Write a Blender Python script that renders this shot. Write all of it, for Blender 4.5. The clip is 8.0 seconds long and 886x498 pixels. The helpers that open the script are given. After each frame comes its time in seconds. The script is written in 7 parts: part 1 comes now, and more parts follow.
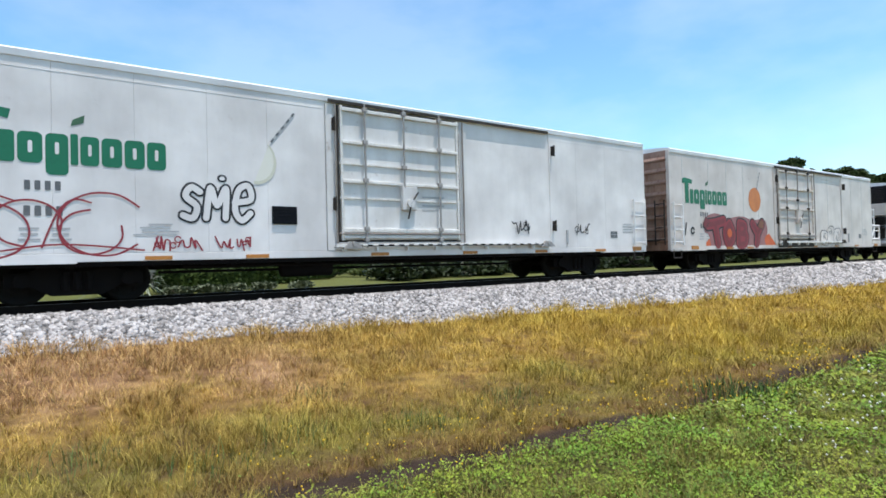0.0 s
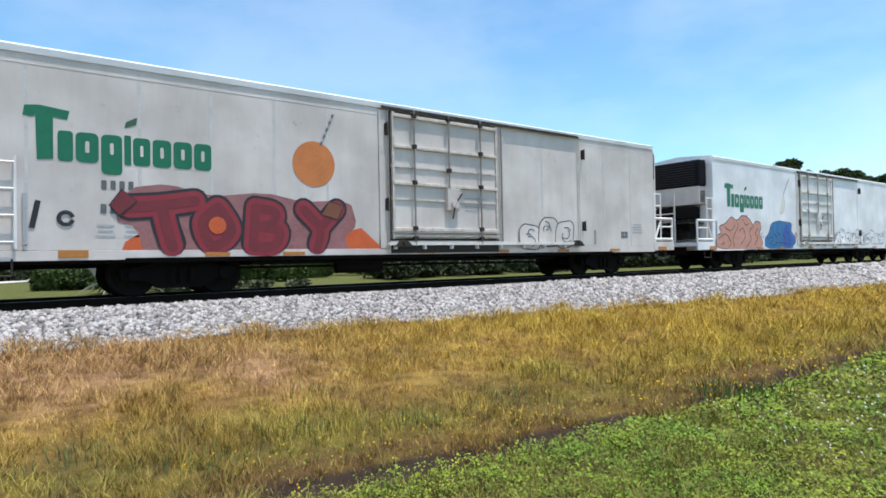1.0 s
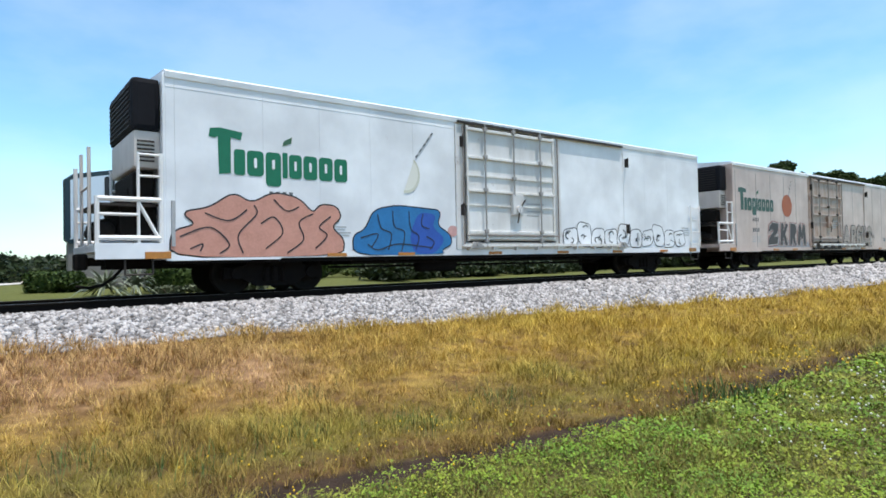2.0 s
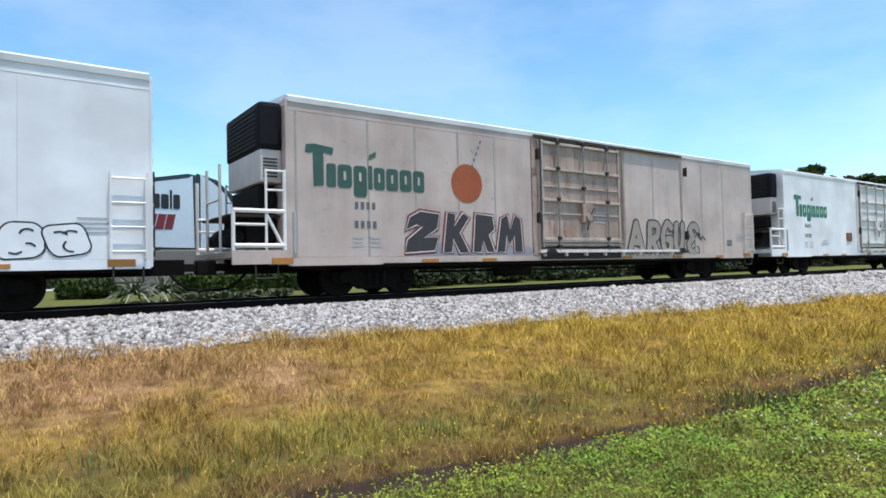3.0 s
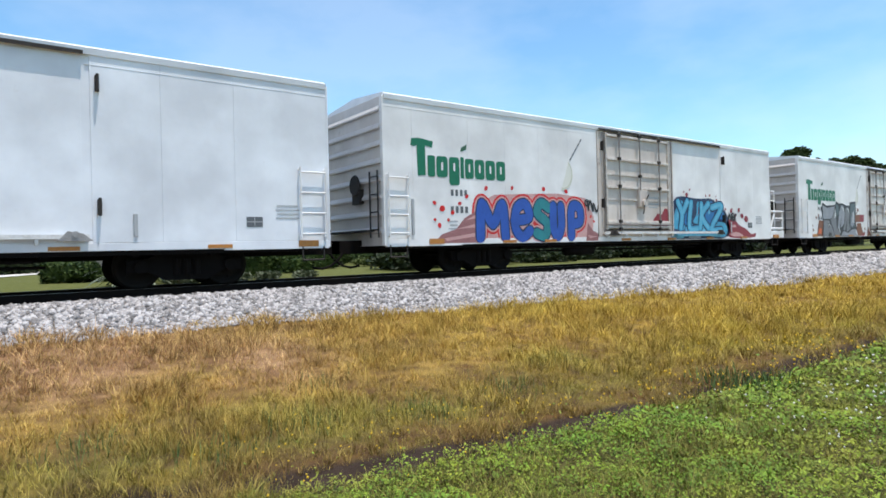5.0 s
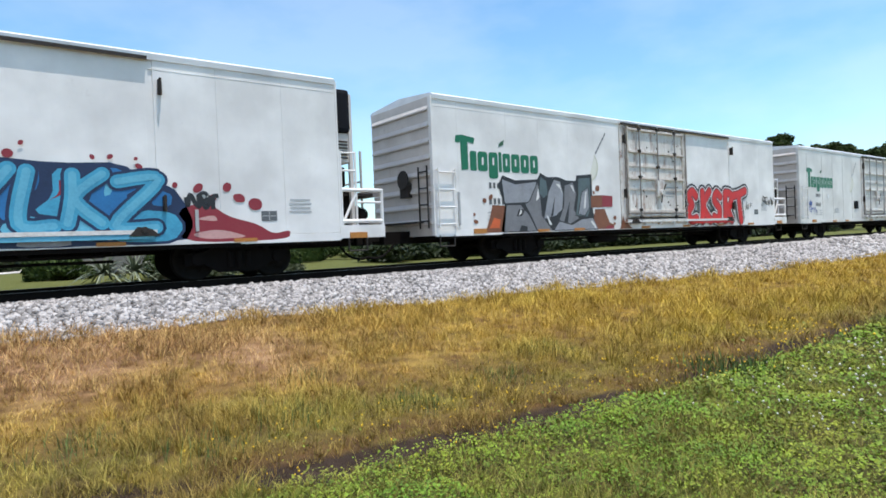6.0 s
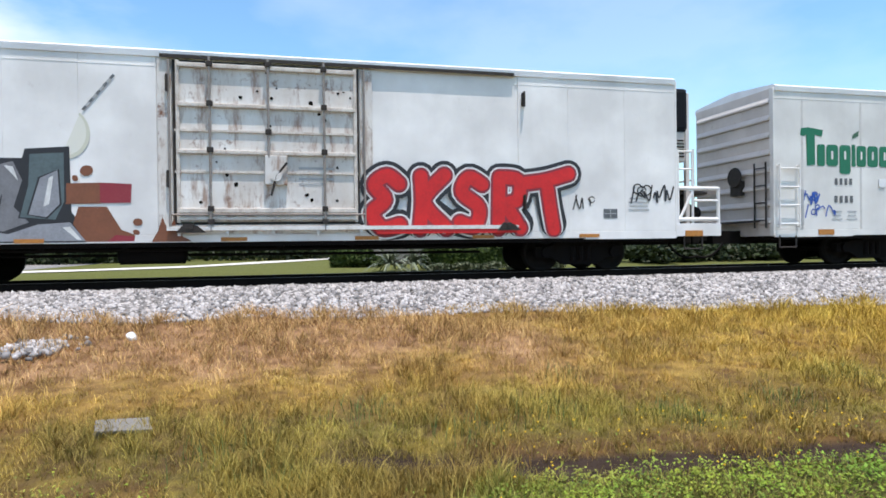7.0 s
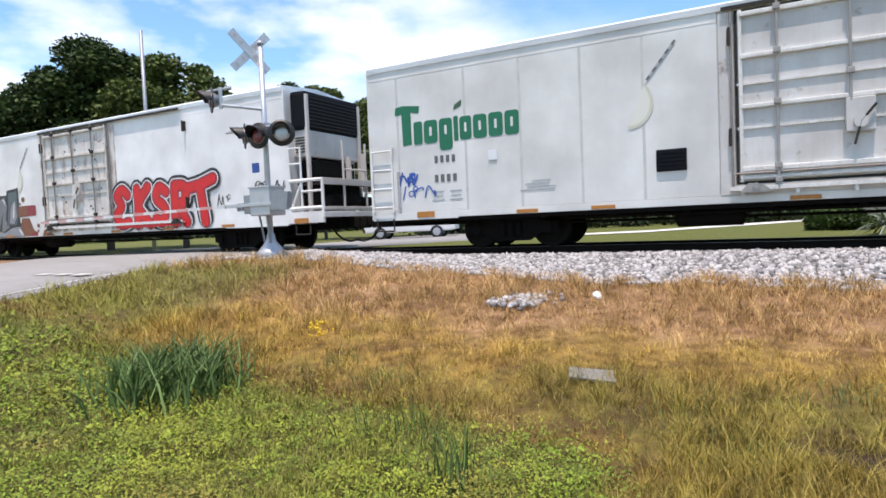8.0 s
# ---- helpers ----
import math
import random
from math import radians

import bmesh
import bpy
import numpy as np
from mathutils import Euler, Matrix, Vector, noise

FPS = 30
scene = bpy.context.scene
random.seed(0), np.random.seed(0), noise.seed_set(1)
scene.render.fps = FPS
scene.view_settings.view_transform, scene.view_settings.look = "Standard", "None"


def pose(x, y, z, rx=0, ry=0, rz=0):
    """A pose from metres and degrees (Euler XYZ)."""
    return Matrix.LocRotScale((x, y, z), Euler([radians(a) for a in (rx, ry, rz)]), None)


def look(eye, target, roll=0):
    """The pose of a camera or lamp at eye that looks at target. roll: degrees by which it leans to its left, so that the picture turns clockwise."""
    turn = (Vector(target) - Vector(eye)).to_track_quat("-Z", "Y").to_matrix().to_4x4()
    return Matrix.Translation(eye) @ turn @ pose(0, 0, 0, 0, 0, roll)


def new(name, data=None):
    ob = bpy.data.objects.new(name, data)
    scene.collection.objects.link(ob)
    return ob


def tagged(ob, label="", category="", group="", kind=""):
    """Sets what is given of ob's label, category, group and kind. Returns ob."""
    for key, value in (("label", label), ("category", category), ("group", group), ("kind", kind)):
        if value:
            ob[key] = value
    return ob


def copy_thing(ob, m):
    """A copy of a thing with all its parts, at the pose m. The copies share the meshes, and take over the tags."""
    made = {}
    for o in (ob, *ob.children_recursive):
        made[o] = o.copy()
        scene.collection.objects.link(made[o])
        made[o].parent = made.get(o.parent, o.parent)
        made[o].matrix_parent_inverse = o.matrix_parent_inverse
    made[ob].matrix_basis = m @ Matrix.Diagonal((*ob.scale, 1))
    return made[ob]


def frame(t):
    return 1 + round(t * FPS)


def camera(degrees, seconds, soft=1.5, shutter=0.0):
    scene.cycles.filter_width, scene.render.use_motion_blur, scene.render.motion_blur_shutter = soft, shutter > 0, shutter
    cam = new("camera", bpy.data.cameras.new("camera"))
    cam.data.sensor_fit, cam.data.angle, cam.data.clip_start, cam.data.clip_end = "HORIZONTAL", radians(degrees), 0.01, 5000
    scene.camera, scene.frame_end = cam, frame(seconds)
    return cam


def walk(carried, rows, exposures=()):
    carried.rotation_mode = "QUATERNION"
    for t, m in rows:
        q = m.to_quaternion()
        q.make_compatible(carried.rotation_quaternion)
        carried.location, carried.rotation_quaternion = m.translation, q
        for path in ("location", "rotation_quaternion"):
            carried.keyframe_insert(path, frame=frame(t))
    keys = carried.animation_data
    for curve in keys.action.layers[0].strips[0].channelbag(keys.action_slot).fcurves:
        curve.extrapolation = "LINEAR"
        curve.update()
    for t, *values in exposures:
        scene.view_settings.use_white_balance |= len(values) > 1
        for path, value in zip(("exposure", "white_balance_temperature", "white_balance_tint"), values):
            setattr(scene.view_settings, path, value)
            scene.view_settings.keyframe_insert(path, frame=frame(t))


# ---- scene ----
# camera: a hand-held turn on the spot
cam = camera(71.95, 8.0, 1.65)
EYE = 1.65
TURN = [
    (0.0, -36.82, 0.97, 1.46), (0.5, -36.75, 1.16, 1.25), (1.0, -37.07, 0.86, 1.10), (1.5, -37.19, 1.00, 0.94),
    (2.0, -37.49, 1.02, 1.15), (3.3, -35.08, 1.76, 1.28), (3.5, -36.28, 1.41, 0.88), (4.0, -36.53, 0.60, 1.40),
    (4.2, -35.99, 0.68, 1.83), (5.5, -37.08, -0.58, 1.52), (6.0, -37.64, -0.85, 2.31), (6.5, -30.97, -0.47, 1.69),
    (6.8, -21.61, -0.15, 0.96), (7.0, -13.51, -0.38, 0.75), (7.3, 0.30, -0.85, 1.25), (7.5, 8.84, -1.40, 1.72),
    (7.8, 20.30, -1.97, 2.50), (8.0, 27.59, -2.52, 2.50)]
walk(cam, [(t, pose(0, 0, EYE, 90 + p, r, y)) for t, y, p, r in TURN], [(0.0, 0.54, 6640, 12), (1.0, 0.48, 6640, 12), (2.0, 0.54, 6640, 11), (3.5, 0.50, 6640, 12), (4.0, 0.51, 6640, 12), (5.5, 0.45, 6690, 13), (6.0, 0.50, 6700, 13), (6.5, 0.58, 6740, 14), (7.2, 0.61, 6800, 16), (8.0, 0.63, 6950, 19)])

# ---- sky and sun ----
SUN_EL, SUN_AZ = radians(77), radians(160)   # azimuth clockwise from +y
world = bpy.data.worlds.new("world")
scene.world = world
world.use_nodes = True
wn, wl = world.node_tree.nodes, world.node_tree.links
wn.clear()
sky = wn.new("ShaderNodeTexSky")
sky.sky_type, sky.sun_disc = "NISHITA", False
sky.sun_elevation, sky.sun_rotation = SUN_EL, SUN_AZ
sky.air_density, sky.dust_density, sky.ozone_density = 1.0, 0.5, 1.8
gen = wn.new("ShaderNodeTexCoord")
stretch = wn.new("ShaderNodeMapping")
stretch.inputs["Scale"].default_value = (1.0, 1.0, 2.4)
stretch.inputs["Location"].default_value = (0.35, 0.1, 0.0)
puff = wn.new("ShaderNodeTexNoise")
puff.inputs["Scale"].default_value, puff.inputs["Detail"].default_value = 2.6, 7
puff.inputs["Roughness"].default_value = 0.52
cover = wn.new("ShaderNodeValToRGB")
cover.color_ramp.elements[0].position, cover.color_ramp.elements[1].position = 0.42, 0.60
white = wn.new("ShaderNodeMixRGB")
white.inputs[2].default_value = (6.5, 6.8, 7.1, 1)
back = wn.new("ShaderNodeBackground")
back.inputs["Strength"].default_value = 0.15
out = wn.new("ShaderNodeOutputWorld")
wl.new(gen.outputs["Generated"], stretch.inputs["Vector"])
wl.new(stretch.outputs[0], puff.inputs["Vector"])
wl.new(puff.outputs[0], cover.inputs[0])
# clouds gather towards the west, thin wisps elsewhere
part_xyz = wn.new("ShaderNodeSeparateXYZ")
side = wn.new("ShaderNodeMapRange")
side.interpolation_type = "SMOOTHSTEP"
side.inputs["From Min"].default_value, side.inputs["From Max"].default_value = -0.15, -0.62
side.inputs["To Min"].default_value, side.inputs["To Max"].default_value = 0.13, 1.0
dens = wn.new("ShaderNodeMath")
dens.operation = "MULTIPLY"
wl.new(gen.outputs["Generated"], part_xyz.inputs[0])
wl.new(part_xyz.outputs[0], side.inputs["Value"])
wl.new(side.outputs[0], dens.inputs[0])
wl.new(cover.outputs[0], dens.inputs[1])
wl.new(dens.outputs[0], white.inputs[0])
tint = wn.new("ShaderNodeMixRGB")
tint.blend_type = "MULTIPLY"
tint.inputs[0].default_value = 1.0
tint.inputs[2].default_value = (0.74, 1.03, 1.09, 1)
wl.new(sky.outputs[0], tint.inputs[1])
wl.new(tint.outputs[0], white.inputs[1])
wl.new(white.outputs[0], back.inputs["Color"])
wl.new(back.outputs[0], out.inputs["Surface"])

sun = new("sun", bpy.data.lights.new("sun", "SUN"))
sun.data.energy, sun.data.angle, sun.data.color = 3.5, radians(0.6), (1.0, 0.95, 0.88)
way = Vector((math.sin(SUN_AZ) * math.cos(SUN_EL), math.cos(SUN_AZ) * math.cos(SUN_EL), math.sin(SUN_EL)))
sun.matrix_world = look(way * 60, (0, 0, 0))


# ---- materials ----
def material(name):
    m = bpy.data.materials.new(name)
    m.use_nodes = True
    return m, m.node_tree.nodes, m.node_tree.links, m.node_tree.nodes["Principled BSDF"]


def noise_node(n, l, coord, scale, detail=4, rough=0.55):
    tex = n.new("ShaderNodeTexNoise")
    tex.inputs["Scale"].default_value, tex.inputs["Detail"].default_value = scale, detail
    tex.inputs["Roughness"].default_value = rough
    l.new(coord, tex.inputs["Vector"])
    return tex.outputs[0]


def ramp(n, l, value, lo, hi, a=(0, 0, 0, 1), b=(1, 1, 1, 1)):
    r = n.new("ShaderNodeValToRGB")
    r.color_ramp.elements[0].position, r.color_ramp.elements[1].position = lo, hi
    r.color_ramp.elements[0].color, r.color_ramp.elements[1].color = a, b
    l.new(value, r.inputs[0])
    return r.outputs[0]


def mix(n, l, fac, a, b, kind="MIX"):
    x = n.new("ShaderNodeMixRGB")
    x.blend_type = kind
    for sock, v in zip(x.inputs, (fac, a, b)):
        if isinstance(v, (int, float)):
            sock.default_value = v
        elif isinstance(v, tuple):
            sock.default_value = (*v, 1) if len(v) == 3 else v
        else:
            l.new(v, sock)
    return x.outputs[0]


def calc(n, l, op, a, b=0.0):
    x = n.new("ShaderNodeMath")
    x.operation = op
    for sock, v in zip(x.inputs, (a, b)):
        if isinstance(v, (int, float)):
            sock.default_value = v
        else:
            l.new(v, sock)
    return x.outputs[0]


def bump(n, l, bsdf, height, strength, dist=0.02):
    b = n.new("ShaderNodeBump")
    b.inputs["Strength"].default_value, b.inputs["Distance"].default_value = strength, dist
    l.new(height, b.inputs["Height"])
    l.new(b.outputs[0], bsdf.inputs["Normal"])


def simple(name, colour, rough=0.6, metal=0.0, vary=0.25, scale=6.0, relief=0.15, second=None):
    """A surface of one colour with grain at two scales."""
    m, n, l, p = material(name)
    co = n.new("ShaderNodeTexCoord").outputs["Object"]
    big, small = noise_node(n, l, co, scale), noise_node(n, l, co, scale * 9, 3)
    dark = tuple(c * (1 - vary) for c in colour)
    c = mix(n, l, ramp(n, l, big, 0.35, 0.68), second or dark, colour)
    c = mix(n, l, ramp(n, l, small, 0.4, 0.75), c, tuple(min(1, v * (1 + vary * 0.5)) for v in colour), "MIX")
    c = mix(n, l, 0.6, c, mix(n, l, big, dark, colour))
    l.new(c, p.inputs["Base Color"])
    p.inputs["Roughness"].default_value, p.inputs["Metallic"].default_value = rough, metal
    if relief:
        bump(n, l, p, small, relief)
    return m


def car_paint(name, colour, grime, rust=0.0, streak=0.5):
    """Weathered enamel on steel: blotches, vertical run marks, rust freckles."""
    m, n, l, p = material(name)
    co = n.new("ShaderNodeTexCoord").outputs["Object"]
    mp = n.new("ShaderNodeMapping")
    mp.inputs["Scale"].default_value = (1.7, 1.7, 0.22)
    l.new(co, mp.inputs["Vector"])
    runs = ramp(n, l, noise_node(n, l, mp.outputs[0], 1.6, 6, 0.6), 0.46, 0.74)
    blot = ramp(n, l, noise_node(n, l, co, 0.8, 5), 0.38, 0.72)
    fine = noise_node(n, l, co, 14, 5, 0.65)
    c = mix(n, l, calc(n, l, "MULTIPLY", blot, 0.45), colour, grime)
    c = mix(n, l, calc(n, l, "MULTIPLY", runs, streak), c, grime)
    c = mix(n, l, calc(n, l, "MULTIPLY", ramp(n, l, fine, 0.58, 0.85), 0.10 + 0.25 * rust), c, tuple(v * 0.7 for v in grime))
    cloud = ramp(n, l, noise_node(n, l, co, 0.7, 4, 0.5), 0.36, 0.64, (0.80, 0.79, 0.79, 1), (1.06, 1.06, 1.06, 1))
    c = mix(n, l, 0.8, c, cloud, "MULTIPLY")
    if rust >= 1:
        stain = n.new("ShaderNodeMapping")
        stain.inputs["Scale"].default_value = (3.0, 3.0, 0.8)
        l.new(co, stain.inputs["Vector"])
        c = mix(n, l, calc(n, l, "MULTIPLY", ramp(n, l, noise_node(n, l, stain.outputs[0], 1.4, 7, 0.7), 0.52, 0.66), 0.75), c, (0.22, 0.10, 0.05))
    if rust:
        spots = calc(n, l, "MULTIPLY", ramp(n, l, noise_node(n, l, co, 3.1, 8, 0.7), 0.64 - 0.06 * min(1.0, rust), 0.74 - 0.04 * min(1.0, rust)), rust)
        c = mix(n, l, spots, c, (0.16, 0.06, 0.025))
    l.new(c, p.inputs["Base Color"])
    p.inputs["Roughness"].default_value = 0.42
    bump(n, l, p, noise_node(n, l, co, 2.2, 3), 0.12, 0.03)
    return m


WHITE = car_paint("white_paint", (0.81, 0.80, 0.79), (0.64, 0.63, 0.61), 0.15, 0.2)
OFFWHITE = car_paint("off_white_paint", (0.72, 0.715, 0.695), (0.56, 0.55, 0.53), 0.12, 0.25)
RUST_DOOR = car_paint("rust_stained_paint", (0.74, 0.73, 0.71), (0.50, 0.42, 0.35), 1.0, 0.5)
COOL = car_paint("cool_white_paint", (0.79, 0.81, 0.84), (0.64, 0.66, 0.69), 0.1, 0.15)
GREYED = car_paint("greyed_paint", (0.74, 0.725, 0.72), (0.55, 0.53, 0.52), 0.15, 0.3)
TAN = car_paint("grimy_paint", (0.55, 0.455, 0.415), (0.37, 0.26, 0.22), 0.45, 0.4)
STAINED = car_paint("stained_door_paint", (0.44, 0.34, 0.285), (0.23, 0.13, 0.09), 1.2, 0.7)
RUSTY = car_paint("rusty_paint", (0.38, 0.25, 0.19), (0.17, 0.075, 0.045), 1.0, 0.8)
BONE = car_paint("bone_paint", (0.65, 0.605, 0.575), (0.46, 0.40, 0.36), 0.35, 0.35)
RUSTY_RIB = simple("rusted_rib_paint", (0.66, 0.62, 0.57), 0.55, 0.0, 0.35, 5.0, 0.15, (0.22, 0.10, 0.05))
TAN_RIB = simple("stained_rib_paint", (0.50, 0.43, 0.385), 0.6, 0.0, 0.35, 2.5, 0.15, (0.17, 0.085, 0.05))
BEIGE = car_paint("beige_door_paint", (0.65, 0.585, 0.53), (0.44, 0.36, 0.30), 0.6, 0.4)
DOOR_GREY = car_paint("grey_door_paint", (0.64, 0.63, 0.62), (0.44, 0.40, 0.37), 0.7, 0.45)
DOOR_WHITE = car_paint("door_paint", (0.72, 0.72, 0.72), (0.48, 0.46, 0.43), 0.5, 0.4)
GALV = simple("door_rib_paint", (0.74, 0.73, 0.71), 0.45, 0.0, 0.3, 3.0, 0.1, (0.42, 0.36, 0.30))
SEAM = simple("seam_grime", (0.40, 0.36, 0.33), 0.7, 0.0, 0.4, 3.0)
SEAM_PALE = simple("seam_pale", (0.60, 0.59, 0.58), 0.7, 0.0, 0.3, 3.0)
ROD_PALE = simple("painted_rod", (0.33, 0.32, 0.31), 0.5, 0.0, 0.3, 6.0, 0.1, (0.20, 0.18, 0.165))
GUIDE_PALE = simple("painted_guide", (0.34, 0.33, 0.32), 0.55, 0.0, 0.4, 9.0, 0.1, (0.18, 0.16, 0.15))
ROD = simple("rod_steel", (0.30, 0.27, 0.25), 0.55, 0.2, 0.4, 6.0, 0.1, (0.16, 0.11, 0.08))
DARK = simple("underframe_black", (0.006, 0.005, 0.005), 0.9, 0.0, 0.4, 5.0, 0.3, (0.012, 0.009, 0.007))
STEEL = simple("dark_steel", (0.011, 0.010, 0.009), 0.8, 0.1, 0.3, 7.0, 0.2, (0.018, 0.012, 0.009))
HARD = simple("dark_hardware", (0.055, 0.048, 0.044), 0.6, 0.2, 0.4, 9.0)
UNIT = simple("black_grille", (0.010, 0.011, 0.015), 0.75, 0.0, 0.3, 8.0)
ORANGE = simple("sill_reflector_orange", (0.50, 0.20, 0.035), 0.45, 0.0, 0.35, 9.0, 0.05, (0.26, 0.11, 0.04))
GREEN = simple("logo_green", (0.0, 0.155, 0.075), 0.45, 0.0, 0.25, 5.0, 0.03)
GREEN_DARK = simple("logo_faded_green", (0.035, 0.10, 0.08), 0.55, 0.0, 0.4, 5.0, 0.03)
LEAF_MARK = simple("logo_leaf", (0.04, 0.12, 0.06), 0.5)
BALL = simple("orange_ball", (0.60, 0.20, 0.05), 0.5, 0.0, 0.3, 3.0, 0.05, (0.45, 0.12, 0.04))
BALL_RED = simple("red_ball", (0.36, 0.085, 0.02), 0.5, 0.0, 0.3, 1.2, 0.05, (0.24, 0.03, 0.015))
BALL_FADED = simple("faded_ball", (0.69, 0.685, 0.61), 0.5, 0.0, 0.05, 2.5, 0.03, (0.72, 0.715, 0.67))
BALL_RIM = simple("faded_ball_rim", (0.58, 0.58, 0.47), 0.5, 0.0, 0.15, 2.5, 0.03, (0.66, 0.65, 0.58))
INK = simple("stencil_ink", (0.13, 0.14, 0.15), 0.6, 0.0, 0.4, 9.0, 0.02)
INK_PALE = simple("pale_stencil", (0.42, 0.43, 0.44), 0.6, 0.0, 0.3, 9.0, 0.02)


def spray(name, colour, second=None):
    return simple(name, colour, 0.5, 0.0, 0.35, 2.5, 0.02, second)


S_BLACK = spray("spray_black", (0.02, 0.02, 0.025))
S_WHITE = spray("spray_white", (0.74, 0.74, 0.73))
S_RED = spray("spray_red", (0.66, 0.013, 0.014), (0.44, 0.010, 0.014))
S_WINE = spray("spray_wine", (0.20, 0.022, 0.03), (0.12, 0.02, 0.03))
S_ORANGE = spray("spray_orange", (0.66, 0.12, 0.03))
S_SALMON = spray("spray_salmon", (0.60, 0.29, 0.22), (0.48, 0.21, 0.15))
S_BLUE = spray("spray_blue", (0.015, 0.17, 0.42))
S_ROYAL = spray("spray_royal", (0.02, 0.09, 0.42))
S_TEAL = spray("spray_teal", (0.015, 0.22, 0.25))
S_CYAN = spray("spray_cyan", (0.05, 0.36, 0.55), (0.02, 0.2, 0.38))
S_GREY = spray("spray_grey", (0.20, 0.20, 0.215), (0.11, 0.11, 0.12))
S_BROWN = spray("spray_brown", (0.22, 0.075, 0.035))
S_MUD = spray("spray_mud", (0.30, 0.25, 0.22), (0.42, 0.37, 0.33))
S_CRIMSON = spray("spray_crimson", (0.26, 0.02, 0.035), (0.36, 0.05, 0.06))
S_MAUVE = spray("spray_mauve", (0.34, 0.15, 0.15), (0.20, 0.05, 0.06))
S_SKY = spray("spray_sky", (0.12, 0.44, 0.60), (0.05, 0.30, 0.50))
S_NAVY = spray("spray_navy", (0.012, 0.03, 0.09))
S_STEEL = spray("spray_steel", (0.30, 0.31, 0.34), (0.17, 0.175, 0.20))
S_TEAL_GREY = spray("spray_teal_grey", (0.10, 0.14, 0.15), (0.05, 0.07, 0.08))
INK_BLACK = spray("spray_faded_black", (0.035, 0.028, 0.032), (0.06, 0.045, 0.045))
S_PINK = spray("spray_pink", (0.62, 0.35, 0.33))

TIE = simple("tie_wood", (0.025, 0.019, 0.015), 0.85, 0, 0.4, 5, 0.4)
RAIL = simple("rail_steel", (0.014, 0.010, 0.008), 0.8, 0.2, 0.3, 8)
RAIL_TOP = simple("rail_head", (0.10, 0.09, 0.085), 0.4, 0.8, 0.2, 8)
CONCRETE = simple("concrete", (0.20, 0.19, 0.175), 0.85, 0, 0.25, 3, 0.3)
ASPHALT = simple("asphalt", (0.27, 0.26, 0.25), 0.9, 0, 0.25, 2.0, 0.4)
LINE = simple("road_paint", (0.46, 0.45, 0.43), 0.7, 0, 0.25, 4)
PATH = simple("pale_paving", (0.62, 0.60, 0.56), 0.85, 0, 0.15, 1.0, 0.2)
ALU = simple("aluminium", (0.50, 0.52, 0.55), 0.42, 0.5, 0.2, 6.0)
ALU_DARK = simple("weathered_aluminium", (0.30, 0.32, 0.35), 0.5, 0.4, 0.3, 6.0)
RUBBER = simple("black_hood", (0.015, 0.015, 0.016), 0.5)
# the sky's reflection in one lens, put into its base colour
LENS_GLINT = simple("sky_glint_lens", (0.55, 0.56, 0.58), 0.25, 0.3, 0.2, 6.0)
LENS = simple("red_lens", (0.16, 0.03, 0.03), 0.2)
BARK = simple("bark", (0.11, 0.085, 0.06), 0.9, 0, 0.4, 6, 0.6)
CARWHITE = simple("white_car_paint", (0.75, 0.75, 0.75), 0.25, 0, 0.05, 3, 0)
GLASS = simple("dark_glass", (0.02, 0.025, 0.03), 0.08, 0, 0.1, 3, 0)
SIGNFACE = simple("sign_face", (0.60, 0.68, 0.76), 0.35, 0, 0.12, 0.6, 0.02)
SIGNFRAME = simple("sign_frame", (0.012, 0.03, 0.04), 0.4)
BLUE_PLATE = simple("blue_plate", (0.03, 0.10, 0.40), 0.45)
S_PINK_WHITE = simple("pale_petals", (0.62, 0.62, 0.52), 0.7)
FLOWER = simple("yellow_flower", (0.75, 0.48, 0.02), 0.7)


def ballast_material(name):
    """Crushed limestone: every stone its own grey."""
    m, n, l, p = material(name)
    geo = n.new("ShaderNodeNewGeometry")
    tone = ramp(n, l, geo.outputs["Random Per Island"], 0.0, 1.0, (0.03, 0.03, 0.031, 1), (0.52, 0.50, 0.50, 1))
    fine = noise_node(n, l, geo.outputs["Position"], 60, 3)
    c = mix(n, l, calc(n, l, "MULTIPLY", fine, 0.5), tone, (0.42, 0.40, 0.39))
    l.new(c, p.inputs["Base Color"])
    p.inputs["Roughness"].default_value = 0.9
    return m


def bed_material(name):
    m, n, l, p = material(name)
    pos = n.new("ShaderNodeNewGeometry").outputs["Position"]
    vor = n.new("ShaderNodeTexVoronoi")
    vor.inputs["Scale"].default_value = 16
    l.new(pos, vor.inputs["Vector"])
    tone = ramp(n, l, vor.outputs["Color"], 0.1, 0.9, (0.015, 0.014, 0.014, 1), (0.24, 0.23, 0.225, 1))
    l.new(tone, p.inputs["Base Color"])
    p.inputs["Roughness"].default_value = 0.95
    bump(n, l, p, vor.outputs["Distance"], 0.9, 0.05)
    return m


